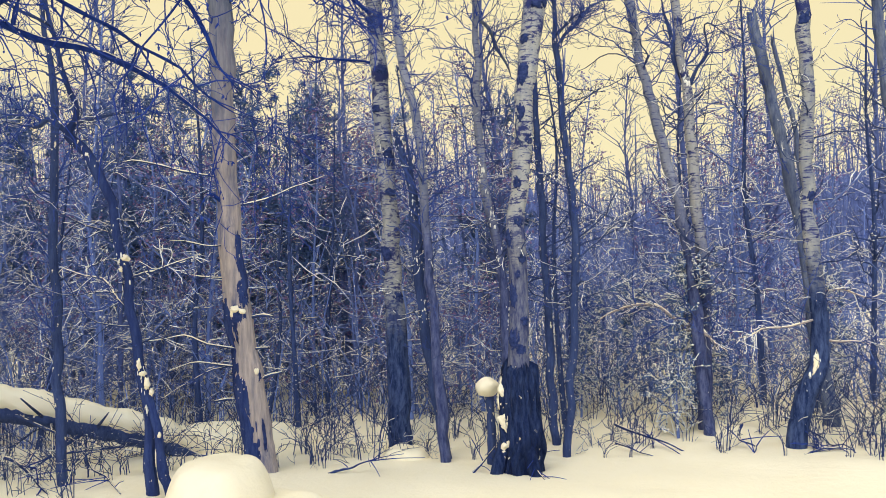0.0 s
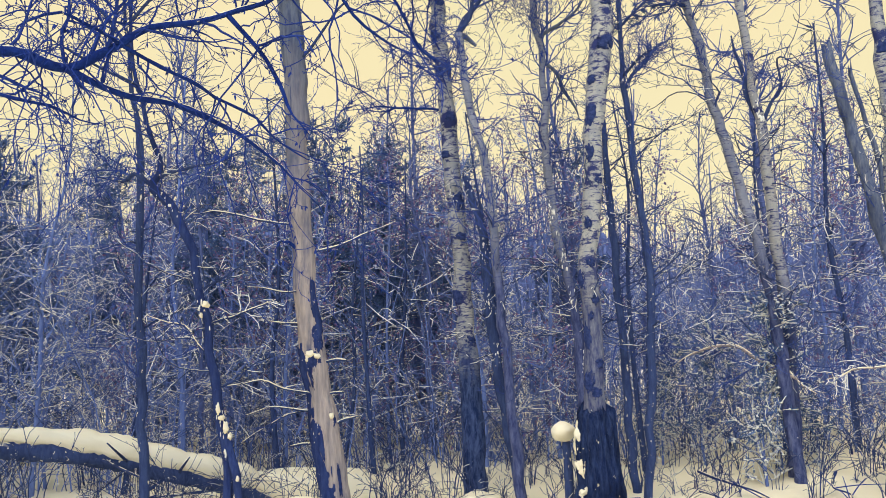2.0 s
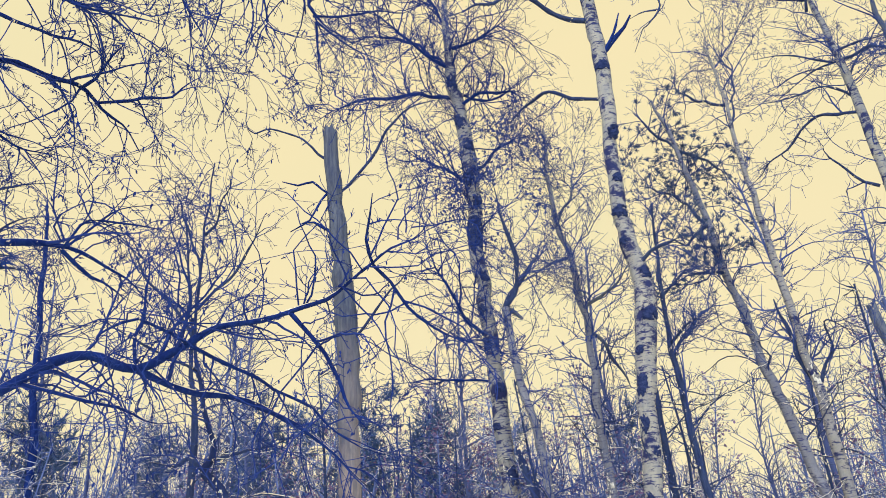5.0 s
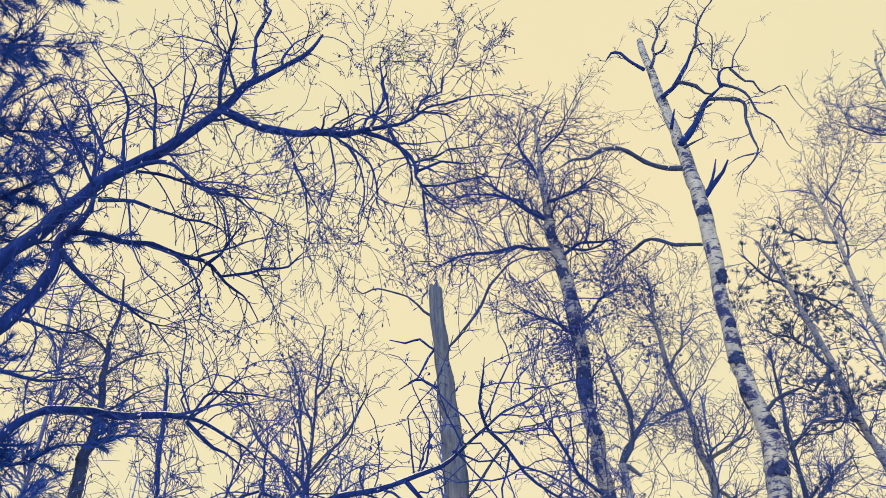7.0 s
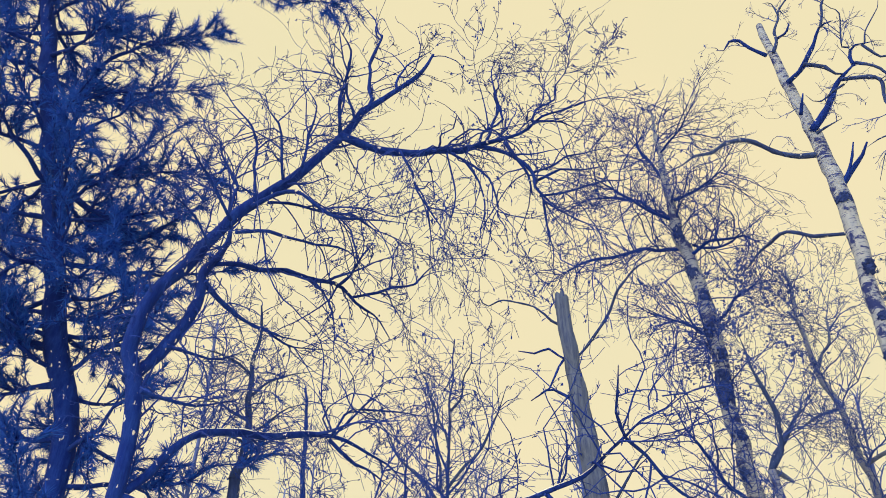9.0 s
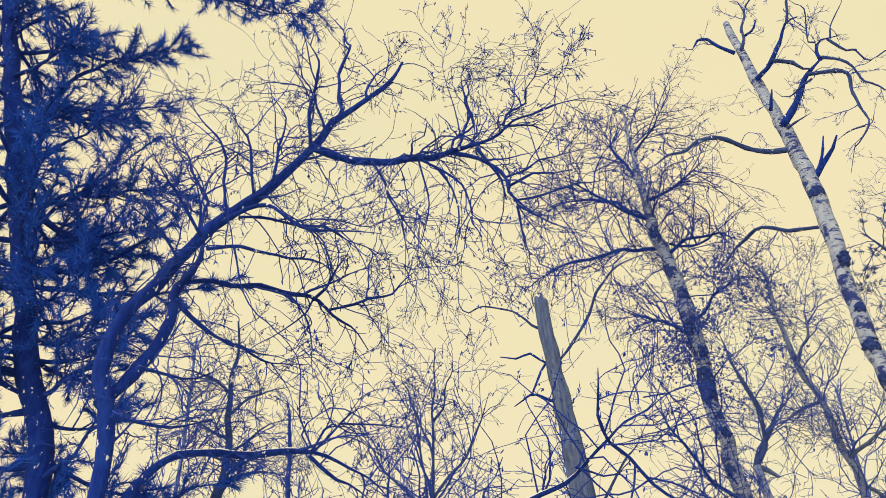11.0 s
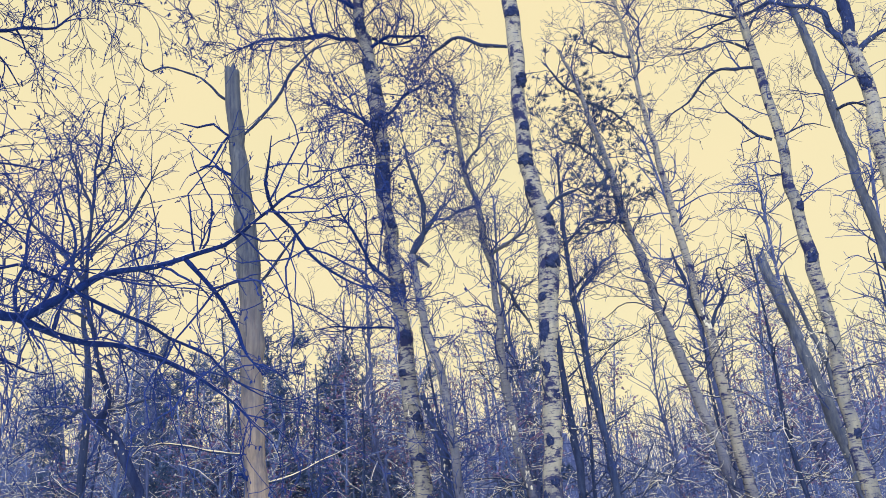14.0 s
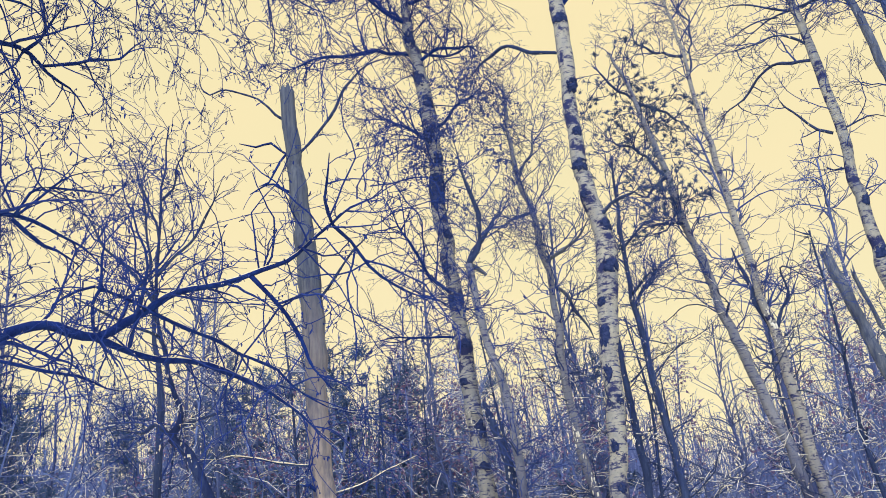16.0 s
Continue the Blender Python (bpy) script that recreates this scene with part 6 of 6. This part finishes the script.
def fallen_branch(a, b, radius, seed):
    """A dark broken branch lying on the snow, with side twigs and a strip of snow along its back."""
    rng = np.random.default_rng(seed)
    ob = tagged(new("fallen_branch"), "dark broken branch lying half sunk in the snow", "branch", group="branches on the snow")
    ob.location = (a[0], a[1], ground_z(a[0], a[1]))
    ends = [Vector(a), Vector(b)]
    for e in ends:
        e.z = max(e.z, ground_z(e.x, e.y) + radius * 0.5)
    low = min(ends, key=lambda e: e.z - ground_z(e.x, e.y))
    low.z = ground_z(low.x, low.y) + radius * 0.2
    pts = []
    for t in (0.0, 0.25, 0.5, 0.75, 1.0):
        p = ends[0].lerp(ends[1], t) + Vector((rng.normal(), rng.normal(), 0)) * 0.02
        pts.append((p.x - a[0], p.y - a[1], max(p.z, ground_z(p.x, p.y)) + 0.015 * rng.normal() - ob.location.z, radius * (1 - 0.55 * t)))
    line = spline(pts, 24)
    part("stem", solid_tube("stem", line, 7, bark_dim, seed, 0.2), ob)
    for j in range(5):
        i = int(rng.integers(5, 22))
        p = line[i, :3]
        w = rng.normal(size=3) * (0.22, 0.22, 0.10) + (0, 0, 0.08)
        part("twig", solid_tube("twig", spline([(*p, radius * 0.4), (*(p + w * 0.5), radius * 0.3), (*(p + w + (0, 0, -0.02)), radius * 0.15)], 8), 5, twig_dark, seed + j, 0.1), ob)


for seed, (a, b, rad) in enumerate((
        ((1.75, 8.42, 0.15), (2.28, 7.77, 0.01), 0.022),
        ((1.69, 8.13, 0.02), (1.94, 7.76, 0.00), 0.014),
        ((2.86, 8.00, 0.20), (2.82, 7.49, 0.03), 0.020),
        ((3.42, 7.67, 0.17), (3.66, 7.22, 0.09), 0.014),
        ((3.23, 7.32, 0.04), (3.67, 7.44, 0.09), 0.014),
        ((-3.81, 6.92, 0.30), (-3.20, 6.56, 0.08), 0.024),
        ((-3.16, 7.13, 0.19), (-2.61, 6.50, 0.02), 0.014),
        ((-3.08, 6.51, 0.07), (-3.22, 7.21, 0.30), 0.014),
        ((-1.09, 7.22, 0.08), (-0.65, 7.37, 0.06), 0.018),
        ((0.23, 7.20, 0.00), (0.45, 7.49, 0.16), 0.016),
        ((0.81, 7.56, 0.19), (0.81, 6.85, -0.03), 0.016))):
    fallen_branch(a, b, rad * 0.75, seed + 1)


def snow_capped_stump(place, tall, radius, cap):
    ob = tagged(new("tree_stump"), "thin dark stump wearing a round cap of snow", "stump")
    ob.location = place
    line = spline([(0, 0, -0.3, radius * 1.3), (0.01, 0, tall * 0.4, radius), (0, 0.01, tall, radius * 0.9)], 18)
    part("trunk", solid_tube("trunk", line, 12, bark_mid, 71, 0.22), ob)
    o = snow_lump("snow_cap", None, (0, 0, 0), cap, 8, 0.22)
    o.parent, o.location = ob, (-0.02, 0, tall + cap[2] * 0.75)
    tagged(o, "round cap of snow")


snow_capped_stump((0.41, 7.6, 0.0), 0.61, 0.042, (0.115, 0.11, 0.092))


def drift(name, label, place, size, seed):
    """A rounded heap of snow that runs out into the field."""
    n, m = 40, 14
    noise.seed_set(seed)
    v, f = [(0, 0, size[2])], []
    for a in range(1, m):
        u = a / (m - 1)
        for s in range(n):
            g = s * 2 * math.pi / n
            w = 1 + 0.16 * noise.noise(Vector((math.cos(g) * 1.5, math.sin(g) * 1.5, seed)))
            h = size[2] * (1 - u ** 4.5) + 0.02 * noise.noise(Vector((u * 3 * math.cos(g), u * 3 * math.sin(g), 2)))
            v.append((size[0] * u ** 0.8 * w * math.cos(g), size[1] * u ** 0.8 * w * math.sin(g), h - (0.06 if a == m - 1 else 0)))
    tri = [(0, 1 + s, 1 + (s + 1) % n) for s in range(n)]
    quads = [(1 + a * n + s, 1 + (a + 1) * n + s, 1 + (a + 1) * n + (s + 1) % n, 1 + a * n + (s + 1) % n) for a in range(m - 2) for s in range(n)]
    me = bpy.data.meshes.new(name)
    me.from_pydata(v, [], tri + quads)
    me.polygons.foreach_set("use_smooth", [True] * len(me.polygons))
    me.materials.append(snow_mat)
    ob = tagged(new(name, me), label, "snow")
    ob.location = place


drift("snow_mound", "rounded mound of deep snow over a buried stump", (-1.54, 5.5, ground_z(-1.54, 5.5)), (0.40, 0.44, 0.46), 3)
drift("snow_mound", "low shoulder of snow beside a larger mound", (-1.22, 5.58, ground_z(-1.22, 5.58)), (0.46, 0.40, 0.21), 12)
drift("snow_bank", "low bank of snow at the end of a fallen log", (-2.35, 8.60, ground_z(-2.35, 8.60)), (0.95, 0.35, 0.22), 21)
drift("snow_mound", "small heap of snow at the foot of a birch", (-0.42, 8.0, ground_z(-0.42, 8.0)), (0.24, 0.20, 0.10), 5)

# ---------------------------------------------------------------- undergrowth and the wood behind


def sapling(name, label, category, tall, seed, first, second, len1, radius=0.022, leaves=0, needles=0, stems=1, snow=0.35, lift=0.3, fat=1.0, wood=None, sprawl=0.6):
    """A young forest tree or shrub: stems, twigs, snow lying on the twigs, leaves or needles."""
    rng = np.random.default_rng(seed)
    ob = tagged(new(name), label, category)
    lines = []
    for s in range(stems):
        g, lean = rng.random() * 6.3, (0.05 if stems == 1 else 0.42) * (0.4 + rng.random())
        h = tall * (0.65 + 0.35 * rng.random()) if stems > 1 else tall
        pts = [(0.03 * math.cos(g) * s, 0.03 * math.sin(g) * s, -0.4, radius * 1.15)]
        for j in range(1, 5):
            t = j / 4
            wob = 0.06 if stems == 1 else 0.05 * h
            out, up = (t, t) if stems == 1 else (t ** 1.5 * (1 + sprawl), t * (1 - 0.30 * sprawl * t))  # shrub stems bow outwards
            pts.append((math.cos(g) * lean * h * out + wob * rng.normal(), math.sin(g) * lean * h * out + wob * rng.normal(), h * up, radius * (1 - 0.75 * t)))
        line = spline(pts, 22 if stems == 1 else 9)
        lines.append(line)
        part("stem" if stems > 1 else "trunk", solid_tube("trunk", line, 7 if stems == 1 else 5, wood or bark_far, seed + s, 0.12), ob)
    base = resample(lines, 10)
    p1, r1 = sprout(base[:, :, :3], base[:, :, 3], first, len1, radius * 0.32, rng, lift, 0.02, 1.0, 0.33, k=6, lo=0.12)
    p2, r2 = sprout(p1, r1, second, len1 * 0.42, radius * 0.2, rng, lift * 0.5, 0.0, 0.9, k=3 if stems == 1 else 4)
    v1, f1 = tube_arrays(p1, np.maximum(r1, 0.0028), 3)
    v2, f2 = tube_arrays(p2, np.maximum(r2, 0.0026), 3)
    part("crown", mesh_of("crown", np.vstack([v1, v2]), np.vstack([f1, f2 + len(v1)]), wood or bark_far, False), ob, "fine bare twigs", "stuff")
    if snow:
        sv, sf, at = [], [], 0
        for p, r, share in ((p1, r1, snow * 0.65), (p2, r2, snow * (0.5 if fat == 1 else 1))):
            keep = rng.random(len(p)) < share
            q, rr = p[keep].copy(), np.maximum(r[keep], 0.003) * 0.34 * fat + 0.0017 * fat
            if q.shape[1] > 4:  # the snow holds on a stretch of the twig only
                start = rng.integers(0, q.shape[1] - 3, len(q))[:, None] + np.arange(4)[None]
                q, rr = np.take_along_axis(q, start[:, :, None], 1), np.take_along_axis(rr, start, 1)
                rr[:, [0, -1]] *= 0.4
            q[:, :, 2] += rr + 0.002
            v, f = tube_arrays(q, rr, 3)
            sv.append(v)
            sf.append(f + at)
            at += len(v)
        n = int(len(p2) * (1.05 if stems == 1 else 2.4) * snow * fat * fat)  # lumps caught where twigs cross
        q = p2[rng.integers(0, len(p2), n), rng.integers(0, p2.shape[1], n)] + (0, 0, 0.006)
        v, f = pebbles(q, 0.0155 * min(fat, 1.2) if stems == 1 else 0.008, rng, 0.55)
        sv.append(v)
        sf = [np.vstack([g[:, [0, 1, 2]], g[:, [0, 2, 3]]]) for g in sf] + [f + at]
        part("snow", mesh_of("snow", np.vstack(sv), np.vstack(sf), shade_snow), ob, "snow lying along the twigs", "stuff")
    if leaves:
        at = p2[rng.integers(0, len(p2), leaves), rng.integers(1, 3, leaves)] + rng.normal(size=(leaves, 3)) * 0.04
        v, f = leaf_quads(at, 0.032, rng)
        part("foliage", mesh_of("foliage", v, f, oak_mat, False), ob, "withered russet leaves", "stuff")
    if needles:
        i, j = np.argsort(p2[:, 0, 2] + rng.normal(size=len(p2)) * tall * 0.16)[len(p2) // 8:], rng.integers(0, 2, needles)  # the crown sits high
        i = i[rng.integers(0, len(i), needles)]
        w = p2[i, j + 1] - p2[i, j]
        w /= np.linalg.norm(w, axis=1, keepdims=True)
        w = w + rng.normal(size=(needles, 3)) * 0.8
        w /= np.linalg.norm(w, axis=1, keepdims=True)
        u = rng.random((needles, 1))
        v, f = blades(p2[i, j] * (1 - u) + p2[i, j + 1] * u, w, 0.11, 0.0095, rng)
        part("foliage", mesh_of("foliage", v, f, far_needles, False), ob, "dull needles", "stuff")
    return ob


def scatter(protos, spots, group, seed, lo=0.8, hi=1.15):
    """Stand copies at the spots; the first stands take the prototypes themselves."""
    rng = np.random.default_rng(seed)
    for j, (x, y) in enumerate(spots):
        p = protos[j % len(protos)]
        m = pose(x, y, ground_z(x, y), rng.normal() * 2.5, rng.normal() * 2.5, rng.random() * 360)
        s = (lo + (hi - lo) * rng.random()) * (0.75 if 0.14 * y < x < 0.27 * y and group.startswith("young trees") else 1.0)
        if j < len(protos):
            p.matrix_basis = m
            p.scale = (s, s, s)
            tagged(p, group=group)
        else:
            c = copy_thing(p, m)
            c.scale = (s, s, s)


def spots(count, near, far, left, right, seed, gap):
    """Random places in a fan in front of the field (degrees from straight ahead, left positive)."""
    rng = np.random.default_rng(seed)
    out = []
    for _ in range(count * 60):
        g = radians(90 + right + (left - right) * rng.random())
        d = math.sqrt(near ** 2 + (far ** 2 - near ** 2) * rng.random())
        x, y = d * math.cos(g), d * math.sin(g)
        if all((x - a) ** 2 + (y - b) ** 2 > gap * gap for a, b in out):
            out.append((x, y))
        if len(out) == count:
            break
    return out


young = [sapling("young_tree", "young bare forest tree with snow along its twigs", "tree", h, 200 + i, 48, 6.0, 0.90, r, snow=0.95, lift=0.16)
         for i, (h, r) in enumerate(((4.6, 0.030), (3.6, 0.024), (5.2, 0.035), (4.0, 0.028)))]
scatter(young, spots(76, 10.2, 17.5, 62, -44, 21, 0.7), "young trees of the thicket", 31, 0.88, 1.18)
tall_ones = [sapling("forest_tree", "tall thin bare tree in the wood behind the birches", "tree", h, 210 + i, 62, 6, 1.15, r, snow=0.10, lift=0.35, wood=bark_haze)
             for i, (h, r) in enumerate(((7.6, 0.060), (6.6, 0.050), (8.6, 0.065)))]
scatter(tall_ones, [(-7.6, 10.5), (-5.6, 12.2), (-3.6, 13.0), (-1.5, 12.6), (0.9, 12.0), (3.9, 12.4), (4.9, 12.0), (6.4, 11.6), (-9.2, 9.2), (-2.6, 16.0), (5.6, 15.6), (-6.6, 15.5), (7.6, 12.4), (-10.6, 11.5)],
        "tall thin trees of the wood", 36, 0.8, 1.1)
poles = [sapling("pole_tree", "slim grey pole of a tree in the thicket", "tree", h, 270 + i, 22, 3.5, 0.6, r, snow=0.8, lift=0.15, wood=bark_mid)
         for i, (h, r) in enumerate(((4.8, 0.040), (4.3, 0.034), (5.2, 0.044)))]
scatter(poles, [(-1.75, 9.6), (-1.55, 10.6), (-0.1, 10.3), (1.42, 9.5), (1.75, 10.6), (3.75, 9.6), (4.9, 9.3), (-4.6, 9.0), (-3.0, 9.9), (3.1, 10.0), (-2.3, 10.1)],
        "slim poles of the thicket", 40, 0.85, 1.05)
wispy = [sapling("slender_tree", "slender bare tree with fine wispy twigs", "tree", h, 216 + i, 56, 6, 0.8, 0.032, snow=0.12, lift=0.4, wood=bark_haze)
         for i, h in enumerate((4.6, 5.0, 5.9))]
scatter(wispy, [(2.5, 11.2), (1.7, 10.9), (-4.2, 10.4), (-1.2, 11.2)], "slender trees of the wood", 39, 0.97, 1.05)
oaks = [sapling("young_oak", "young oak still holding withered russet leaves", "tree", h, 220 + i, 44, 5.5, 0.9, 0.034, leaves=850, snow=0.70)
        for i, h in enumerate((4.3, 4.9))]
scatter(oaks, [(-2.6, 10.6), (-0.4, 10.9), (1.2, 11.6), (-1.4, 12.2), (-3.1, 12.8), (0.5, 10.5), (3.2, 11.4), (3.7, 10.4), (4.6, 11.2), (0.2, 12.5), (-3.4, 11.8), (5.9, 12.4), (-0.8, 14.5), (2.2, 13.2),
               (-5.2, 10.8), (-1.8, 11.0), (-4.2, 11.4), (-0.9, 11.7), (-2.0, 13.6), (-6.0, 11.6), (-7.2, 12.0), (-2.25, 12.0), (-3.4, 11.2), (-2.9, 12.9), (-1.3, 12.9)], "young oaks of the thicket", 32, 0.82, 1.0)
firs = [sapling("young_pine", "young dark pine in the thicket", "tree", 4.7, 230, 64, 8, 1.15, 0.04, needles=11000, snow=0.48, lift=0.25),
        sapling("young_pine", "broad young pine with a dense dark crown", "tree", 4.5, 233, 74, 8, 1.40, 0.045, needles=11000, snow=0.48, lift=0.25)]
scatter(firs, [(-4.75, 12.1), (-2.3, 12.8), (0.7, 13.0), (-7.3, 10.7), (-9.0, 10.0), (-3.6, 13.3), (-1.2, 14.0), (-6.2, 12.6), (-5.4, 14.2), (-8.2, 12.4), (-3.0, 12.1), (-4.2, 12.4), (-1.75, 12.4)], "young pines of the thicket", 33, 0.95, 1.03)
brush = [sapling("bush", "leafless bush of thin dark stems in the snow", "bush", h, 240 + i, 2.6, 1.2, 0.34, 0.0055, stems=s, snow=0.35, wood=bark_mid)
         for i, (h, s) in enumerate(((0.9, 7), (1.3, 6), (0.7, 8), (1.6, 5), (1.1, 4)))]
tangle = [sapling("bush", "low tangle of thin bowed stems dusted with snow", "bush", h, 280 + i, 2.6, 1.3, 0.42, 0.0044, stems=s, snow=0.7, wood=bark_mid, sprawl=1.8, lift=0.05)
          for i, (h, s) in enumerate(((0.55, 6), (0.7, 5), (0.45, 6)))]
scatter(tangle, [(-3.55, 7.0), (-2.95, 7.3), (-3.9, 7.2), (-2.5, 7.5), (-1.25, 7.75), (-0.9, 7.9), (-2.1, 8.0), (-3.45, 6.5), (-0.2, 8.1), (1.5, 8.3), (1.9, 8.6), (3.0, 8.6), (3.6, 8.2), (4.1, 8.0), (3.9, 7.6)], "low tangles in the snow", 41)
scatter(brush, spots(84, 8.0, 11.0, 40, -36, 22, 0.32)
        + [(-3.2, 7.3), (-2.7, 7.4), (-2.95, 6.35), (-4.75, 6.95), (-4.95, 7.25), (-4.55, 6.85), (-5.1, 6.9), (-4.85, 7.05), (-1.25, 7.6), (-0.75, 7.75), (3.9, 7.4), (4.2, 7.2), (3.75, 7.15)],
        "bushes at the edge of the wood", 34)

sprigs = [sapling("sprig", "small bare sprig poking out of the snow", "bush", h, 260 + i, 1.5, 0.6, 0.20, 0.0042, stems=s, snow=0.1, wood=bark_dim)
          for i, (h, s) in enumerate(((0.45, 4), (0.6, 3), (0.35, 5)))]
scatter(sprigs, spots(90, 7.5, 10.0, 26, -30, 23, 0.25), "sprigs in the snow", 37)

# low shrubs bowed down by snow beside the forked tree
laden = [sapling("snowy_bush", "low evergreen bush with lumps of snow on its twigs", "bush", 1.9, 250, 60, 5, 0.42, 0.018, needles=1100, snow=0.98, lift=0.0, fat=1.8)]
scatter(laden, [(2.45, 8.45), (2.9, 9.0), (2.05, 9.2), (1.65, 9.8), (4.3, 9.1)], "snow-laden bushes", 35, 0.8, 1.0)


def far_wood():
    """The dense wood beyond: hundreds of thin stems with their twigs and snow."""
    rng = np.random.default_rng(77)
    n = 520
    g = radians(90) + np.radians(-50 + 125 * rng.random(n))
    d = 13.0 + 27 * rng.random(n)
    foot = np.stack([d * np.cos(g), d * np.sin(g), np.full(n, -0.5)], 1)
    low = np.interp(np.degrees(g) - 90, [-40, -22, -16, -9, -6, 4], [1.1, 1.0, 0.8, 0.7, 1.05, 1.18])
    tall = 1.9 + d * low * (0.125 + 0.10 * rng.random(n))
    k = 7
    t = np.linspace(0, 1, k)
    stem = np.repeat(foot[:, None], k, 1)
    stem[:, :, 2] += t[None] * tall[:, None]
    stem[:, :, :2] += np.cumsum(rng.normal(size=(n, k, 2)) * 0.07, 1)
    rad = (0.030 + 0.045 * rng.random(n))[:, None] * (1 - 0.8 * t)[None]
    p1, r1 = sprout(stem, rad, 15, 1.15, 0.011, rng, 0.22, 0.0, 1.1, k=4, lo=0.1)
    p2, r2 = sprout(p1, r1, 1.1, 0.60, 0.009, rng, 0.1, 0.0, 0.9, k=3)
    # the last rows of the wood: thin tops against the sky
    m = 1800
    g2 = radians(90) + np.radians(-50 + 125 * rng.random(m))
    d2 = 36 + 9 * rng.random(m)
    low2 = np.interp(np.degrees(g2) - 90, [-40, -22, -16, -9, -6, 4], [1.05, 1.0, 0.78, 0.68, 1.0, 1.1])
    top2 = 1.6 + d2 * low2 * (0.11 + 0.10 * rng.random(m) ** 1.5)
    far = np.zeros((m, 4, 3))
    far[:, :, 0], far[:, :, 1] = (d2 * np.cos(g2))[:, None], (d2 * np.sin(g2))[:, None]
    far[:, :, 2] = top2[:, None] * np.array([0.25, 0.6, 0.85, 1.0])
    far[:, 1:, :2] += np.cumsum(rng.normal(size=(m, 3, 2)) * 0.24, 1)
    frad = np.tile([0.05, 0.035, 0.022, 0.010], (m, 1))
    q1, s1 = sprout(far, frad, 4.5, 1.5, 0.014, rng, 0.15, 0.0, 1.0, k=3, lo=0.3)
    vs, fs, at = [], [], 0
    for p, r, s in ((far, frad, 3), (q1, np.maximum(s1, 0.010), 3), (stem, rad, 5), (p1, np.maximum(r1, 0.006), 3), (p2, np.maximum(r2, 0.005), 3)):
        v, f = tube_arrays(p, r, s)
        vs.append(v)
        fs.append(f + at)
        at += len(v)
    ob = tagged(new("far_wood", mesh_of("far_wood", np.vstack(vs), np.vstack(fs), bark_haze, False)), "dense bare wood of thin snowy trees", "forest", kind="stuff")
    keep = rng.random(len(p1)) < 0.42
    q = p1[keep][:, 1:].copy()
    q[:, :, 2] += 0.012
    v, f = tube_arrays(q, np.full(q.shape[:2], 0.0085), 3)
    part("snow", mesh_of("snow", v, f, shade_snow, False), ob, "snow on the far twigs", "stuff")


def undergrowth():
    """Low tangle of arching stems and twigs that closes the wood off near the ground."""
    rng = np.random.default_rng(78)
    n = 2250
    g = radians(90) + np.radians(-48 + 112 * rng.random(n))
    d = 10.2 + 12 * rng.random(n) ** 1.5
    foot = np.stack([d * np.cos(g), d * np.sin(g), np.full(n, -0.45)], 1)
    tall = 1.0 + 2.3 * rng.random(n) ** 1.3
    lean = rng.normal(size=(n, 2)) * 0.30
    t = np.linspace(0, 1, 5)
    stem = np.repeat(foot[:, None], 5, 1)
    stem[:, :, 2] += t[None] * tall[:, None]
    stem[:, :, :2] += lean[:, None] * tall[:, None, None] * (t ** 2)[None, :, None] + np.cumsum(rng.normal(size=(n, 5, 2)) * 0.05, 1)
    rad = (0.005 + 0.009 * rng.random(n))[:, None] * np.linspace(1, 0.4, 5)[None]
    p1, r1 = sprout(stem, rad, 5.2, 0.62, 0.0058, rng, 0.05, -0.02, 1.15, 0.35, k=3, lo=0.16, short=0.2)
    p2, r2 = sprout(p1, r1, 0.9, 0.30, 0.0045, rng, 0.05, 0.0, 0.9, 0.3, k=3, lo=0.2)
    vs, fs, at = [], [], 0
    for p, r in ((stem, rad), (p1, np.maximum(r1, 0.0036)), (p2, np.maximum(r2, 0.0034))):
        v, f = tube_arrays(p, r, 3)
        vs.append(v)
        fs.append(f + at)
        at += len(v)
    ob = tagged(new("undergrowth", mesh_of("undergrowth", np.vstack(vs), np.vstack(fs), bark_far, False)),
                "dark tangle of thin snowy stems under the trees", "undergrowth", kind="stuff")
    vs, fs, at = [], [], 0
    for p, share in ((p1, 0.50), (p2, 0.55)):
        q = p[rng.random(len(p)) < share * np.interp(p[:, 0, 2], [0.4, 1.8], [0.55, 1.0])].copy()
        q = q[:, -3:]
        q[:, :, 2] += 0.006
        v, f = tube_arrays(q, np.tile([0.0026, 0.0050, 0.0024], (len(q), 1)) * (0.6 + 0.7 * rng.random((len(q), 1))), 3)
        vs.append(v)
        fs.append(np.vstack([f[:, [0, 1, 2]], f[:, [0, 2, 3]]]) + at)
        at += len(v)
    m = 11000
    q = p1[rng.integers(0, len(p1), m), rng.integers(0, 3, m)] + (0, 0, 0.008)
    v, f = pebbles(q, 0.0175, rng, 0.6)
    part("snow", mesh_of("snow", np.vstack(vs + [v]), np.vstack(fs + [f + at]), shade_snow, False), ob, "snow on the low twigs", "stuff")


far_wood()
undergrowth()
